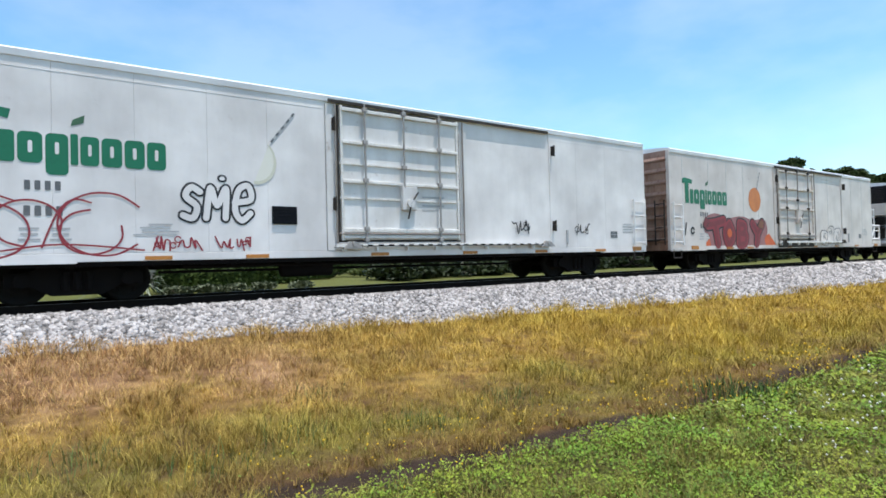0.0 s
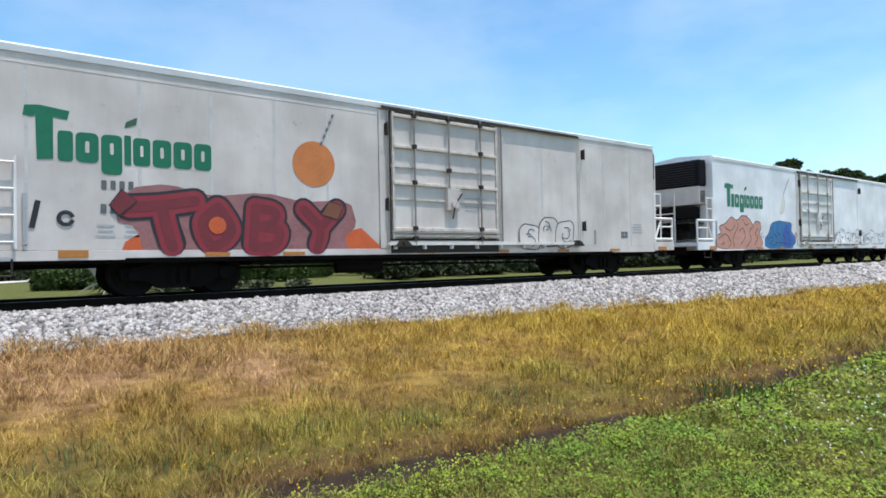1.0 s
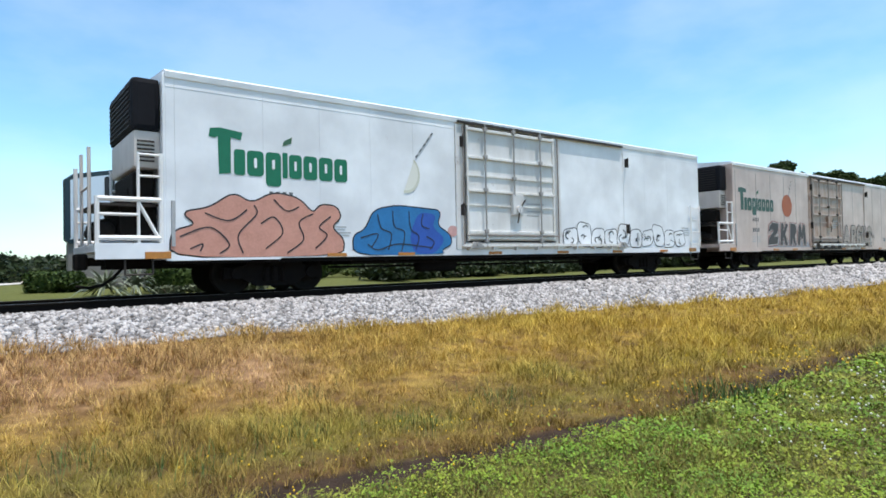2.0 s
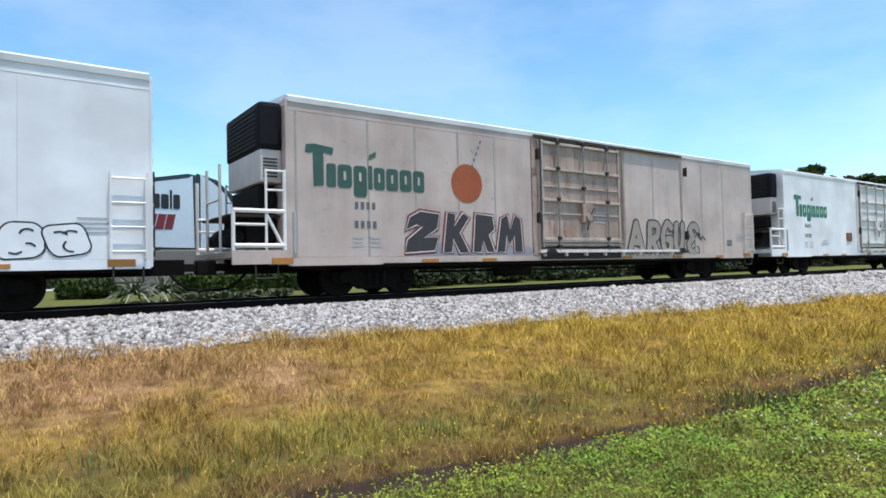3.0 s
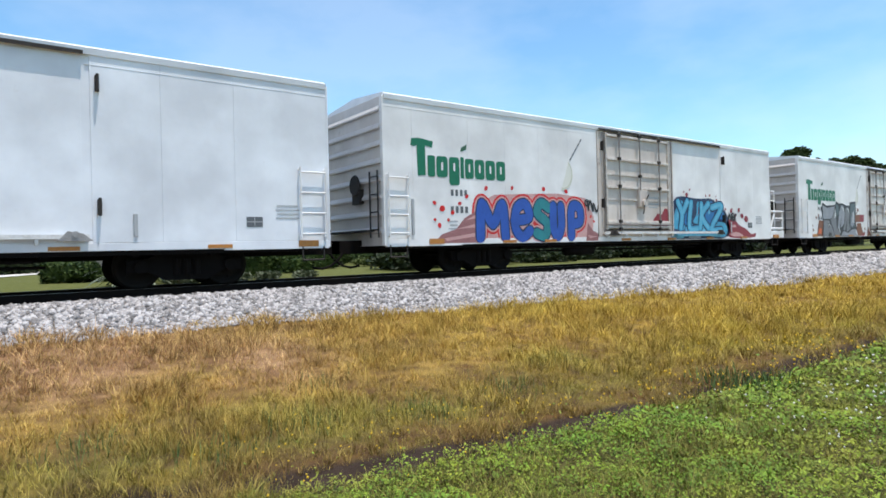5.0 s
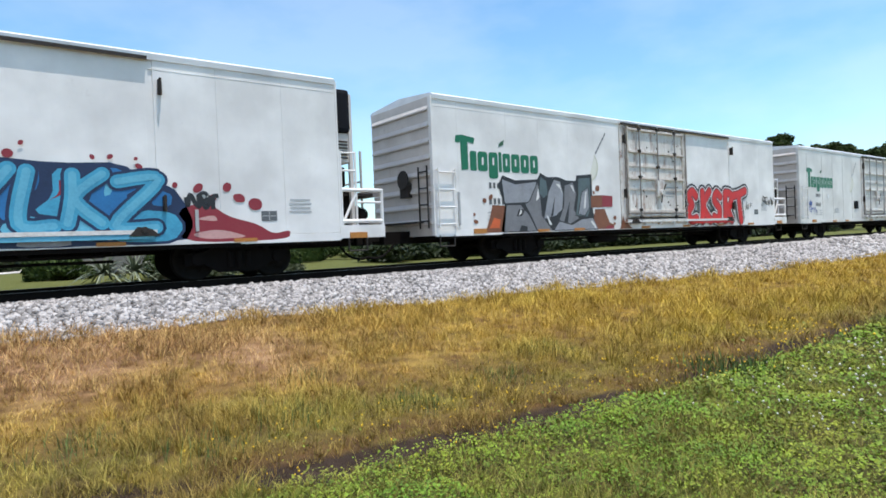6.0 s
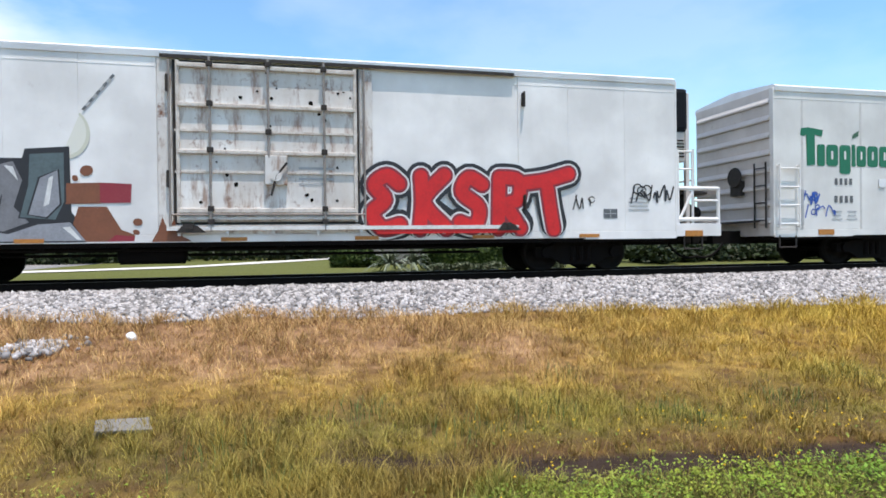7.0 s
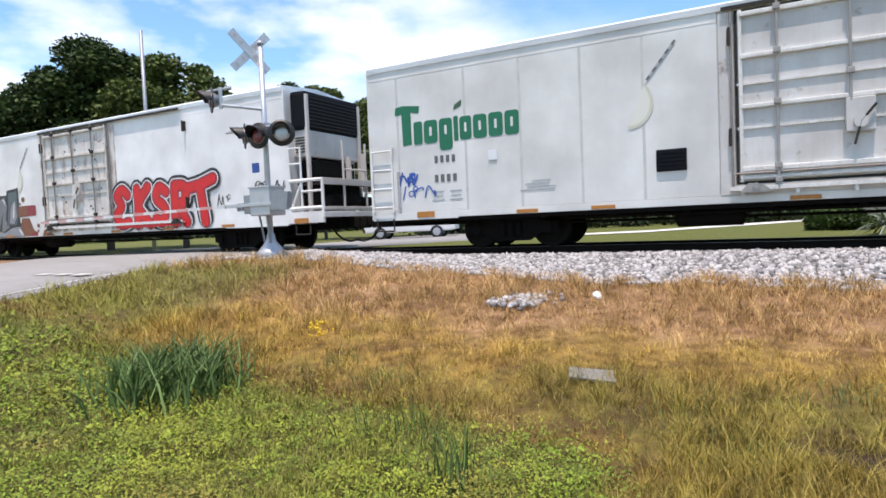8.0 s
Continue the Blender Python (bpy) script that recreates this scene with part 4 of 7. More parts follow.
    for y, r in ((-0.7, 0.16), (0.1, 0.20), (0.75, 0.15)):
        part("cylinder", shared("cylinder/%s%.1f" % (end, y), lambda bm: lathe(bm, [(r * 0.7, -0.33), (r, -0.27), (r, 0.27), (r * 0.7, 0.33)], "Y", (x + s * 0.98, y, 1.25 + r), 14), STEEL, True), None, unit)
    if end == "tail":
        part("exhaust", shared("exhaust", lambda bm: (bar(bm, (x + s * 0.75, 0.35, 1.95), (x + s * 0.75, 0.35, 2.75), 0.09, 12), bar(bm, (x + s * 0.95, 0.8, 1.95), (x + s * 0.95, 0.8, 2.85), 0.10, 12)), BONE), None, unit, "off-white upright exhaust pipes")
    part("railing", painted_mesh("railing/near" + end, lambda bm: rails(bm, FACE + 0.03), WHITE), None, car, "white tubular platform railing")
    part("railing", painted_mesh("railing/far" + end, lambda bm: rails(bm, -FACE - 0.05), WHITE), None, car)
    part("mast_post", painted_mesh("mast_post/" + end, lambda bm: [(bar(bm, (x + s * 1.22, y, 1.1), (x + s * 1.22, y, 3.1), 0.035, 8)) for y in (-0.55, 0.55)] + [bar(bm, (x + s * 1.22, -0.55, 2.3), (x + s * 1.22, 0.55, 2.3), 0.025, 8)], BONE), None, car)


# ---- markings: thin layers of paint on the panels ----
LAYER0 = FACE - 0.012


def rounded(cx, cz, w, h, r=0.5, lean=0.0, n=5):
    """Outline of a rounded block."""
    r = min(w, h) * 0.5 * r
    pts = []
    for qx, qz, a0 in ((1, 1, 0), (-1, 1, 90), (-1, -1, 180), (1, -1, 270)):
        for k in range(n + 1):
            a = radians(a0 + 90 * k / n)
            x, z = qx * (w / 2 - r) + r * math.cos(a), qz * (h / 2 - r) + r * math.sin(a)
            pts.append((cx + x + lean * z, cz + z))
    return pts


def grow(o, d):
    """The outline pushed outwards by d."""
    out_pts = []
    n = len(o)
    area = sum(o[i][0] * o[(i + 1) % n][1] - o[(i + 1) % n][0] * o[i][1] for i in range(n))
    sgn = 1 if area > 0 else -1
    for i in range(n):
        (ax, az), (bx, bz) = o[i - 1], o[(i + 1) % n]
        tx, tz = bx - ax, bz - az
        k = math.hypot(tx, tz) or 1
        out_pts.append((o[i][0] + sgn * tz / k * d, o[i][1] - sgn * tx / k * d))
    return out_pts


def sheet(bm, outline, level, slot, lift=0):
    f = bm.faces.new([bm.verts.new((x, LAYER0 - 0.004 * level - 0.00009 * lift, z)) for x, z in outline])
    f.material_index = slot
    return f


def mark(car, name, layers, mats, label=""):
    """One painted marking: (outline, level, material slot) layers."""
    bm = bmesh.new()
    for o, level, slot, *lift in layers:
        sheet(bm, o, level, slot, *lift)
    for f in bm.faces:
        f.normal_update()
        if f.normal.y > 0:
            f.normal_flip()
    big = [f for f in bm.faces if len(f.verts) > 4]
    bmesh.ops.triangulate(bm, faces=big)
    me = bpy.data.meshes.new(name)
    bm.to_mesh(me)
    bm.free()
    for m in mats:
        me.materials.append(m)
    return part(name, me, None, car, label)


def stroke(pts, w):
    """Outline of a brush line through points."""
    left, right = [], []
    for i, (x, z) in enumerate(pts):
        (ax, az), (bx, bz) = pts[max(0, i - 1)], pts[min(len(pts) - 1, i + 1)]
        tx, tz = bx - ax, bz - az
        k = math.hypot(tx, tz) or 1
        left.append((x - tz / k * w / 2, z + tx / k * w / 2))
        right.append((x + tz / k * w / 2, z - tx / k * w / 2))
    return left + right[::-1]


def curve_line(pts, n=6):
    """A smooth line through points."""
    out_pts = []
    for i in range(len(pts) - 1):
        p0, p1, p2, p3 = (Vector(pts[max(0, min(len(pts) - 1, j))]) for j in (i - 1, i, i + 1, i + 2))
        for k in range(n):
            t = k / n
            out_pts.append(tuple(0.5 * ((2 * p1) + (p2 - p0) * t + (2 * p0 - 5 * p1 + 4 * p2 - p3) * t * t + (3 * p1 - p0 - 3 * p2 + p3) * t ** 3)))
    return out_pts + [tuple(pts[-1])]


def ribbon(layers, pts, w, level, slot, lift=0):
    """A brush line as short four-sided pieces."""
    line = curve_line(pts)
    o = stroke(line, w)
    n = len(line)
    for i in range(n - 1):
        layers.append(([o[i], o[i + 1], o[2 * n - 2 - i], o[2 * n - 1 - i]], level, slot, lift + 0.015 * i))


def company_mark(car, u, mat):
    """Green emblem in plain blocks: a tall flag shape, a row of rounded blocks and a leaf."""
    z0 = 2.72 - 0.13
    cap = [(u, z0 + 0.78), (u + 0.03, z0 + 0.96), (u + 0.25, z0 + 0.99), (u + 0.72, z0 + 0.93), (u + 0.68, z0 + 0.76), (u + 0.46, z0 + 0.80), (u + 0.46, z0 + 0.03), (u + 0.21, z0), (u + 0.19, z0 + 0.80), (u + 0.12, z0 + 0.76)]
    emblem = mark(car, "emblem", [(cap, 1, 0)], [mat], "green company emblem in plain rounded blocks")
    x = u + 0.52
    slit = cache_paint(car)
    for k, (w, h, low) in enumerate(((0.26, 0.56, 0), (0.40, 0.56, 0), (0.38, 0.76, -0.2), (0.13, 0.58, 0), (0.33, 0.55, 0), (0.37, 0.55, 0), (0.38, 0.55, 0), (0.37, 0.55, 0))):
        L = [(rounded(x + w / 2, z0 + low + h / 2, w * 0.94, h, 0.5), 1, 0)]
        if k not in (0, 3):
            L.append((rounded(x + w / 2, z0 + 0.29, w * 0.17, 0.22, 0.9), 2, 1))
        mark(emblem, "block", L, [mat, slit])
        x += w + 0.02
    mark(emblem, "leaf", [([(u + 1.63, z0 + 0.72), (u + 1.66, z0 + 0.84), (u + 1.86, z0 + 0.95), (u + 1.84, z0 + 0.80)], 1, 0)], [LEAF_MARK])


def cache_paint(car):
    for o in car.children:
        if o.name.startswith("body"):
            return o.data.materials[0]


def number_bars(car, u, ink=None, two=True):
    z = 2.32 - 0.13
    L = [(rounded(u + 0.10 + k * 0.155, z, 0.09, 0.17, 0.3), 1, 0) for k in range(4)]
    if two:
        L += [(rounded(u + 0.09 + k * 0.165, z - 0.46, 0.10, 0.18, 0.3), 1, 0) for k in range(4)]
        for k, w in enumerate((0.30, 0.26, 0.34)):
            L.append((rounded(u + 0.12, z - 0.78 - 0.10 * k, w, 0.035, 0.2), 1, 1))
            L.append((rounded(u + 0.60, z - 0.78 - 0.10 * k, w, 0.035, 0.2), 1, 1))
    mark(car, "stencil", L, [ink or INK, INK_PALE], "reporting mark and number as bars")


def small_stencils(car, u1):
    L = []
    for k in range(4):
        L.append((rounded(4.4 + 0.1 * (k % 2), 1.30 + 0.07 * k, 0.8 - 0.12 * k, 0.03, 0.2), 1, 0))
        L.append((rounded(u1 - 1.0, 1.45 + 0.09 * k, 0.55 - 0.06 * (k % 2), 0.035, 0.2), 1, 0))
    L.append((rounded(u1 - 1.75, 1.36, 0.36, 0.22, 0.1), 1, 1))
    L.append((rounded(u1 - 1.75, 1.36, 0.34, 0.02, 0.1), 2, 0))
    L.append((rounded(u1 - 1.75, 1.36, 0.02, 0.2, 0.1), 2, 0))
    mark(car, "stencil", L, [INK_PALE, INK], "small data panels as bars")


def fruit(car, mat, faint=False, cx=6.38):
    """Round fruit with a straw."""
    cz, r = 3.05 - 0.13, 0.53
    L = [([(cx + r * math.cos(i * math.tau / 40), cz + r * math.sin(i * math.tau / 40)) for i in range(40)], 1, 0)]
    if faint:
        # all but worn away: a pale half disc and a thin crescent along its edge
        rim = [(cx + 0.10 + 0.44 * math.cos(a), cz + 0.50 * math.sin(a)) for a in np.linspace(-1.75, 0.9, 22)]
        inner = [(cx + 0.10 + 0.38 * math.cos(a), cz + 0.02 + 0.45 * math.sin(a)) for a in np.linspace(0.9, -1.75, 22)]
        L = [(rim, 1, 0)] + [([rim[i], rim[i + 1], inner[20 - i], inner[21 - i]], 2, 3) for i in range(21)]
    a, b = Vector((cx + 0.42, cz + 0.45)), Vector((cx + 0.98, cz + 1.16))
    if not faint:
        a, b = Vector((cx + 0.16, cz + 0.45)), Vector((cx + 0.50, cz + 1.22))
    for k in range(9):
        p, q = a.lerp(b, k / 9), a.lerp(b, (k + 1) / 9)
        L.append((stroke([tuple(p), tuple(q)], 0.05), 3, 1 if k % 2 else 2))
    mark(car, "fruit_emblem", L, [mat, INK_PALE, INK, BALL_RIM], "faded round fruit with a drinking straw" if faint else "round orange fruit with a drinking straw")


def bubbles(car, blocks, mats, rim=0.07, rim2=0.14, label="sprayed bubble shapes", rims=(1, 2), seed=1, shine=None):
    """Fat sprayed blocks with rims: (cx, cz, w, h, lean, slot)."""
    rng = random.Random(seed)
    L = []
    for q, (cx, cz, w, h, lean, slot) in enumerate(blocks):
        o = rounded(cx, cz, w, h, 0.62, lean, 6)
        o = [(x + 0.03 * math.sin(7 * z + cx), z + 0.03 * math.sin(6 * x + cz * 3)) for x, z in o]
        o = [(x, max(z, SILL + 0.02)) for x, z in o]
        if rim2:
            L.append(([(x, max(z, SILL + 0.02)) for x, z in grow(o, rim2)], 1, rims[1], q))
        L.append(([(x, max(z, SILL + 0.02)) for x, z in grow(o, rim)], 2, rims[0], 3 * q))
        L.append((o, 2, slot, 3 * q + 1.5))
        # inner cuts that break up each block
        for k in range(3):
            sx, sz, a0 = cx + rng.uniform(-0.22, 0.22) * w, cz + rng.uniform(-0.25, 0.25) * h, rng.uniform(0, 6.28)
            r = rng.uniform(0.12, 0.24) * min(w, h)
            ribbon(L, [(sx + r * 1.3 * math.cos(a0 + i * 0.8), sz + r * math.sin(a0 + i * 0.8)) for i in range(rng.choice((3, 4, 5)))], 0.035, 4, rims[0] if shine is None or k else shine)
    return mark(car, "graffiti", L, mats, label)


def soften(o, rounds=1):
    """Corners cut off, so that a sprayed edge swings."""
    for _ in range(rounds):
        o = [p for (a, b), (c, d) in zip(o, o[1:] + o[:1]) for p in ((a * 0.8 + c * 0.2, b * 0.8 + d * 0.2), (a * 0.2 + c * 0.8, b * 0.2 + d * 0.8))]
    return o


def facets(car, shapes, mats, rim, label, rounds=1, level=2):
    """Angular sprayed shapes, each over its own rim: (outline, slot), or (outline, slot, rim slot)."""
    L = []
    for q, (o, slot, *edge) in enumerate(shapes):
        o = soften(o, rounds)
        if edge:
            L.append(([(x, max(z, SILL + 0.02)) for x, z in grow(o, rim)], level, edge[0], 2 * q))
        L.append(([(x, max(z, SILL + 0.02)) for x, z in o], level, slot, 2 * q + 1))
    return mark(car, "graffiti", L, mats, label)


def spatter(car, spots, mat, label, seed):
    rng = random.Random(seed)
    mark(car, "graffiti", [(rounded(x, z, s * rng.uniform(0.8, 1.4), s, 1.0, rng.uniform(-0.4, 0.4)), 2, 0) for x, z, s in spots], [mat], label)


# brush paths in a unit box, each a list of strokes
GLYPHS = {
    "m": [[(0.05, 0.0), (0.12, 0.95), (0.5, 0.4), (0.85, 0.95), (0.95, 0.0)]], "e": [[(0.05, 0.5), (0.9, 0.6), (0.7, 0.98), (0.2, 0.85), (0.1, 0.3), (0.5, 0.0), (0.95, 0.2)]],
    "s": [[(0.9, 0.85), (0.4, 0.98), (0.15, 0.7), (0.8, 0.4), (0.65, 0.05), (0.1, 0.12)]], "u": [[(0.1, 0.95), (0.1, 0.3), (0.5, 0.02), (0.88, 0.35), (0.85, 0.95)]],
    "p": [[(0.15, 0.0), (0.2, 0.9), (0.75, 0.9), (0.8, 0.5), (0.25, 0.42)]], "y": [[(0.1, 0.95), (0.5, 0.5), (0.45, 0.0)], [(0.9, 0.98), (0.5, 0.5)]],
    "k": [[(0.15, 0.95), (0.2, 0.5), (0.15, 0.0)], [(0.85, 0.98), (0.25, 0.5), (0.95, 0.0)]],
    "E": [[(0.9, 0.85), (0.55, 1.0), (0.2, 0.82), (0.5, 0.55), (0.15, 0.3), (0.45, 0.02), (0.95, 0.08)]],
    "R": [[(0.15, 0.0), (0.15, 0.95)], [(0.15, 0.95), (0.75, 0.9), (0.75, 0.55), (0.25, 0.45)], [(0.35, 0.45), (0.85, 0.0)]],
    "B": [[(0.15, 0.0), (0.18, 0.95)], [(0.18, 0.95), (0.8, 0.85), (0.7, 0.55), (0.2, 0.5)], [(0.2, 0.5), (0.95, 0.4), (0.8, 0.03), (0.15, 0.0)]],
    "T": [[(0.0, 0.82), (0.5, 0.88), (1.05, 1.0)], [(0.5, 0.85), (0.6, 0.4), (0.7, 0.0)]],
    "A": [[(0.05, 0.0), (0.4, 0.95)], [(0.4, 0.95), (0.9, 0.0)], [(0.25, 0.35), (0.7, 0.35)]],
    "G": [[(0.9, 0.85), (0.45, 0.98), (0.1, 0.5), (0.45, 0.02), (0.9, 0.15), (0.9, 0.45)], [(0.9, 0.45), (0.55, 0.45)]],
    "n": [[(0.1, 0.0), (0.2, 0.95), (0.8, 0.85), (0.85, 0.0)]], "l": [[(0.2, 0.95), (0.15, 0.1), (0.9, 0.05)]], "j": [[(0.05, 0.95), (0.9, 0.95)], [(0.6, 0.95), (0.6, 0.15), (0.1, 0.05)]],
    "2": [[(0.1, 0.75), (0.4, 1.0), (0.85, 0.8), (0.6, 0.4), (0.05, 0.05)], [(0.05, 0.05), (0.95, 0.1)]], "o": [[(0.5, 0.98), (0.1, 0.6), (0.4, 0.02), (0.9, 0.4), (0.55, 0.95)]], "w": [[(0.0, 0.9), (0.25, 0.05), (0.5, 0.7), (0.75, 0.0), (1.0, 0.95)]], "z": [[(0.05, 0.9), (0.9, 0.95), (0.1, 0.1), (0.95, 0.05)]]}


def fat_strokes(car, items, mats, width, rims, label, lean=0.0, out=0.0):
    """Fat sprayed strokes: items (glyph, u, z, w, h, slot); rims (extra width, slot) from the outermost in."""
    lift = 0
    for g, u, z, w, h, slot in items:
        L = []
        for path in GLYPHS[g]:
            pts = [(u + p * w + lean * q * h, z + q * h) for p, q in path]
            for level, (more, s) in enumerate((*rims, (0.0, slot))):
                wide = width + more
                low = SILL + 0.02 + wide / 2
                ribbon(L, [(x, max(zz, low)) for x, zz in pts], wide, level + 1, s, lift)
                for k, (x, zz) in enumerate(pts):
                    L.append(([(x + wide / 2 * math.cos(i * math.tau / 14), max(zz, low) + wide / 2 * math.sin(i * math.tau / 14)) for i in range(14)], level + 1, s, lift + 0.4 * (1 + k)))
            lift += 2.8
        mark(car, "graffiti", L, mats, label).location.y = -out


def scribble(car, u, z, w, h, n, mat, thick=0.045, seed=1, label="thin sprayed scribble that cannot be read"):
    """An unreadable thin tag: looping brush lines."""
    rng = random.Random(seed)
    L = []
    pts, x, up = [], u, True
    for k in range(3 * n):
        x += w / (3 * n) * rng.uniform(0.2, 1.8)
        pts.append((min(x, u + w) - (0.25 * w / n if rng.random() < 0.35 else 0.0), z + h * (rng.uniform(0.55, 1.0) if up else rng.uniform(0.0, 0.35))))
        up = not up if rng.random() < 0.8 else up
        if rng.random() < 0.18:
            ribbon(L, pts + [pts[-1]] if len(pts) > 2 else [(u, z), (u + 0.1, z + h)], thick, 2, 0, 1.5 * k)
            pts = []
    if len(pts) > 2:
        ribbon(L, pts, thick, 2, 0, 60)
    for k in range(n // 2):
        cx, cz, r = u + w * rng.random(), z + h * rng.uniform(0.3, 0.8), h * rng.uniform(0.12, 0.26)
        ribbon(L, [(cx + r * math.cos(a), cz + r * math.sin(a)) for a in np.linspace(0.2, 6.0, 8)], thick * 0.8, 3, 0, 2 * k)
    return mark(car, "graffiti", L, [mat], label)


def vent_box(car, u, z, w=0.55, h=0.45, mat=None):
    bm = bmesh.new()
    box(bm, u, u + w, LAYER0 - 0.035, LAYER0 + 0.01, z, z + h, 0.01)
    for k in range(5):
        box(bm, u + 0.03, u + w - 0.03, LAYER0 - 0.05, LAYER0 - 0.03, z + 0.04 + k * h / 5.4, z + 0.07 + k * h / 5.4)
    part("vent", bm, mat or UNIT, car, "dark louvred vent plate")


# ---- the eight cars ----
PITCH, SPEED, START = 22.65, 20.69, -1.71
SHIFT = [0.01, -0.44, 0.20, 0.29, 0.37, -0.15, -0.14, -0.16]
cars = []


def marks_first(car, u0, u1):
    company_mark(car, 1.35, GREEN)
    number_bars(car, 2.2)
    fruit(car, BALL_FADED, True)
    small_stencils(car, u1)
    vent_box(car, 6.80, 1.55, 0.58, 0.40)
    L = []
    for k, (cx, cz, r) in enumerate(((0.9, 1.5, 0.5), (1.7, 1.35, 0.5), (2.3, 1.5, 0.42), (3.5, 1.5, 0.60), (3.3, 1.35, 0.42))):
        ribbon(L, [(cx + r * 1.25 * math.cos(a), cz + r * math.sin(a)) for a in np.linspace(-2.4 + k, 2.6 + k, 9)], 0.036, 2, 0, k)
    for k, pts in enumerate((((0.5, 1.05), (1.6, 0.98), (2.8, 1.12), (4.2, 1.0)), ((1.1, 1.95), (1.5, 2.08), (2.1, 1.9)), ((2.5, 1.05), (2.75, 1.7), (3.0, 1.95), (3.3, 1.9)))):
        ribbon(L, list(pts), 0.032, 2, 0, 6 + k)
    mark(car, "graffiti", L, [S_CRIMSON], "thin dark red sprayed loops")
    scribble(car, 4.35, 0.98, 1.0, 0.30, 6, S_CRIMSON, 0.032, 61, "thin red sprayed scribble that cannot be read")
    scribble(car, 5.5, 0.98, 0.8, 0.30, 5, S_CRIMSON, 0.032, 62, "thin red sprayed scribble that cannot be read")
    fat_strokes(car, [("s", 4.88, 1.62, 0.36, 0.68, 1), ("m", 5.36, 1.66, 0.44, 0.66, 1), ("e", 5.92, 1.62, 0.40, 0.76, 1)], [S_BLACK, GREYED], 0.13, ((0.085, 0),), "black outlined hollow sprayed letters", 0.1)
    mark(car, "graffiti", [(rounded(5.72, 2.50, 0.20, 0.16, 1.0), 1, 0), (rounded(5.72, 2.50, 0.11, 0.08, 1.0), 2, 1)], [S_BLACK, GREYED], "small black sprayed ring")
    scribble(car, 14.0, 1.35, 0.8, 0.42, 4, S_BLACK, 0.04, 5)
    scribble(car, 16.9, 1.35, 0.7, 0.36, 4, S_BLACK, 0.035, 6)


def marks_second(car, u0, u1):
    company_mark(car, 0.78, GREEN)
    number_bars(car, 1.95)
    fruit(car, BALL)
    small_stencils(car, u1)
    skirt = [([(2.3, 0.81), (2.4, 1.1), (3.0, 1.5), (3.6, 1.2), (3.6, 0.81)], 1, 3), ([(7.0, 0.81), (7.0, 1.3), (7.6, 1.45), (8.2, 0.95), (8.2, 0.81)], 1, 3)]
    mark(car, "graffiti", skirt, [S_WINE, S_WHITE, S_BLACK, S_ORANGE], "orange sprayed flare")
    facets(car, [([(2.2, 1.5), (2.45, 2.15), (3.2, 2.28), (4.0, 2.05), (5.2, 2.2), (6.1, 2.02), (7.3, 2.12), (7.5, 1.5), (7.1, 1.2), (7.35, 0.82), (2.75, 0.82), (2.6, 1.4)], 0)], [S_MAUVE], 0.0, "dull pink sprayed ground", 1, 1)
    fat_strokes(car, [("T", 2.45, 1.0, 1.15, 0.95, 0), ("o", 3.75, 1.0, 0.75, 0.85, 0), ("B", 4.80, 1.0, 0.72, 0.90, 0), ("y", 5.95, 0.95, 1.05, 0.95, 0)],
                [S_WINE, S_CRIMSON, S_BLACK, S_MAUVE], 0.20, ((0.34, 2), (0.22, 1)), "wine-red sprayed letters with crimson edges and black rims", 0.05, 0.008)
    mark(car, "graffiti", [(rounded(4.15, 1.45, 0.36, 0.36, 1.0), 7, 0)], [S_ORANGE], "orange sprayed spot")
    facets(car, [([(6.55, 1.75), (6.75, 2.05), (7.1, 1.95), (6.95, 1.65)], 0, 1), ([(2.3, 1.62), (2.15, 1.8), (2.35, 2.1), (2.6, 1.9)], 2, 1)], [S_BROWN, S_BLACK, S_WINE], 0.03, "small sprayed corners", 0, 7)
    scribble(car, 0.9, 1.35, 0.6, 0.5, 3, S_BLACK, 0.09, 8)
    bubbles(car, [(13.4, 1.25, 0.85, 0.7, 0.1, 1), (14.2, 1.4, 0.8, 0.85, 0.05, 1), (14.95, 1.35, 0.8, 0.8, 0.0, 1)], [INK, BONE], 0.04, 0, "grey outlined hollow sprayed blocks", rims=(0, 0), seed=45)


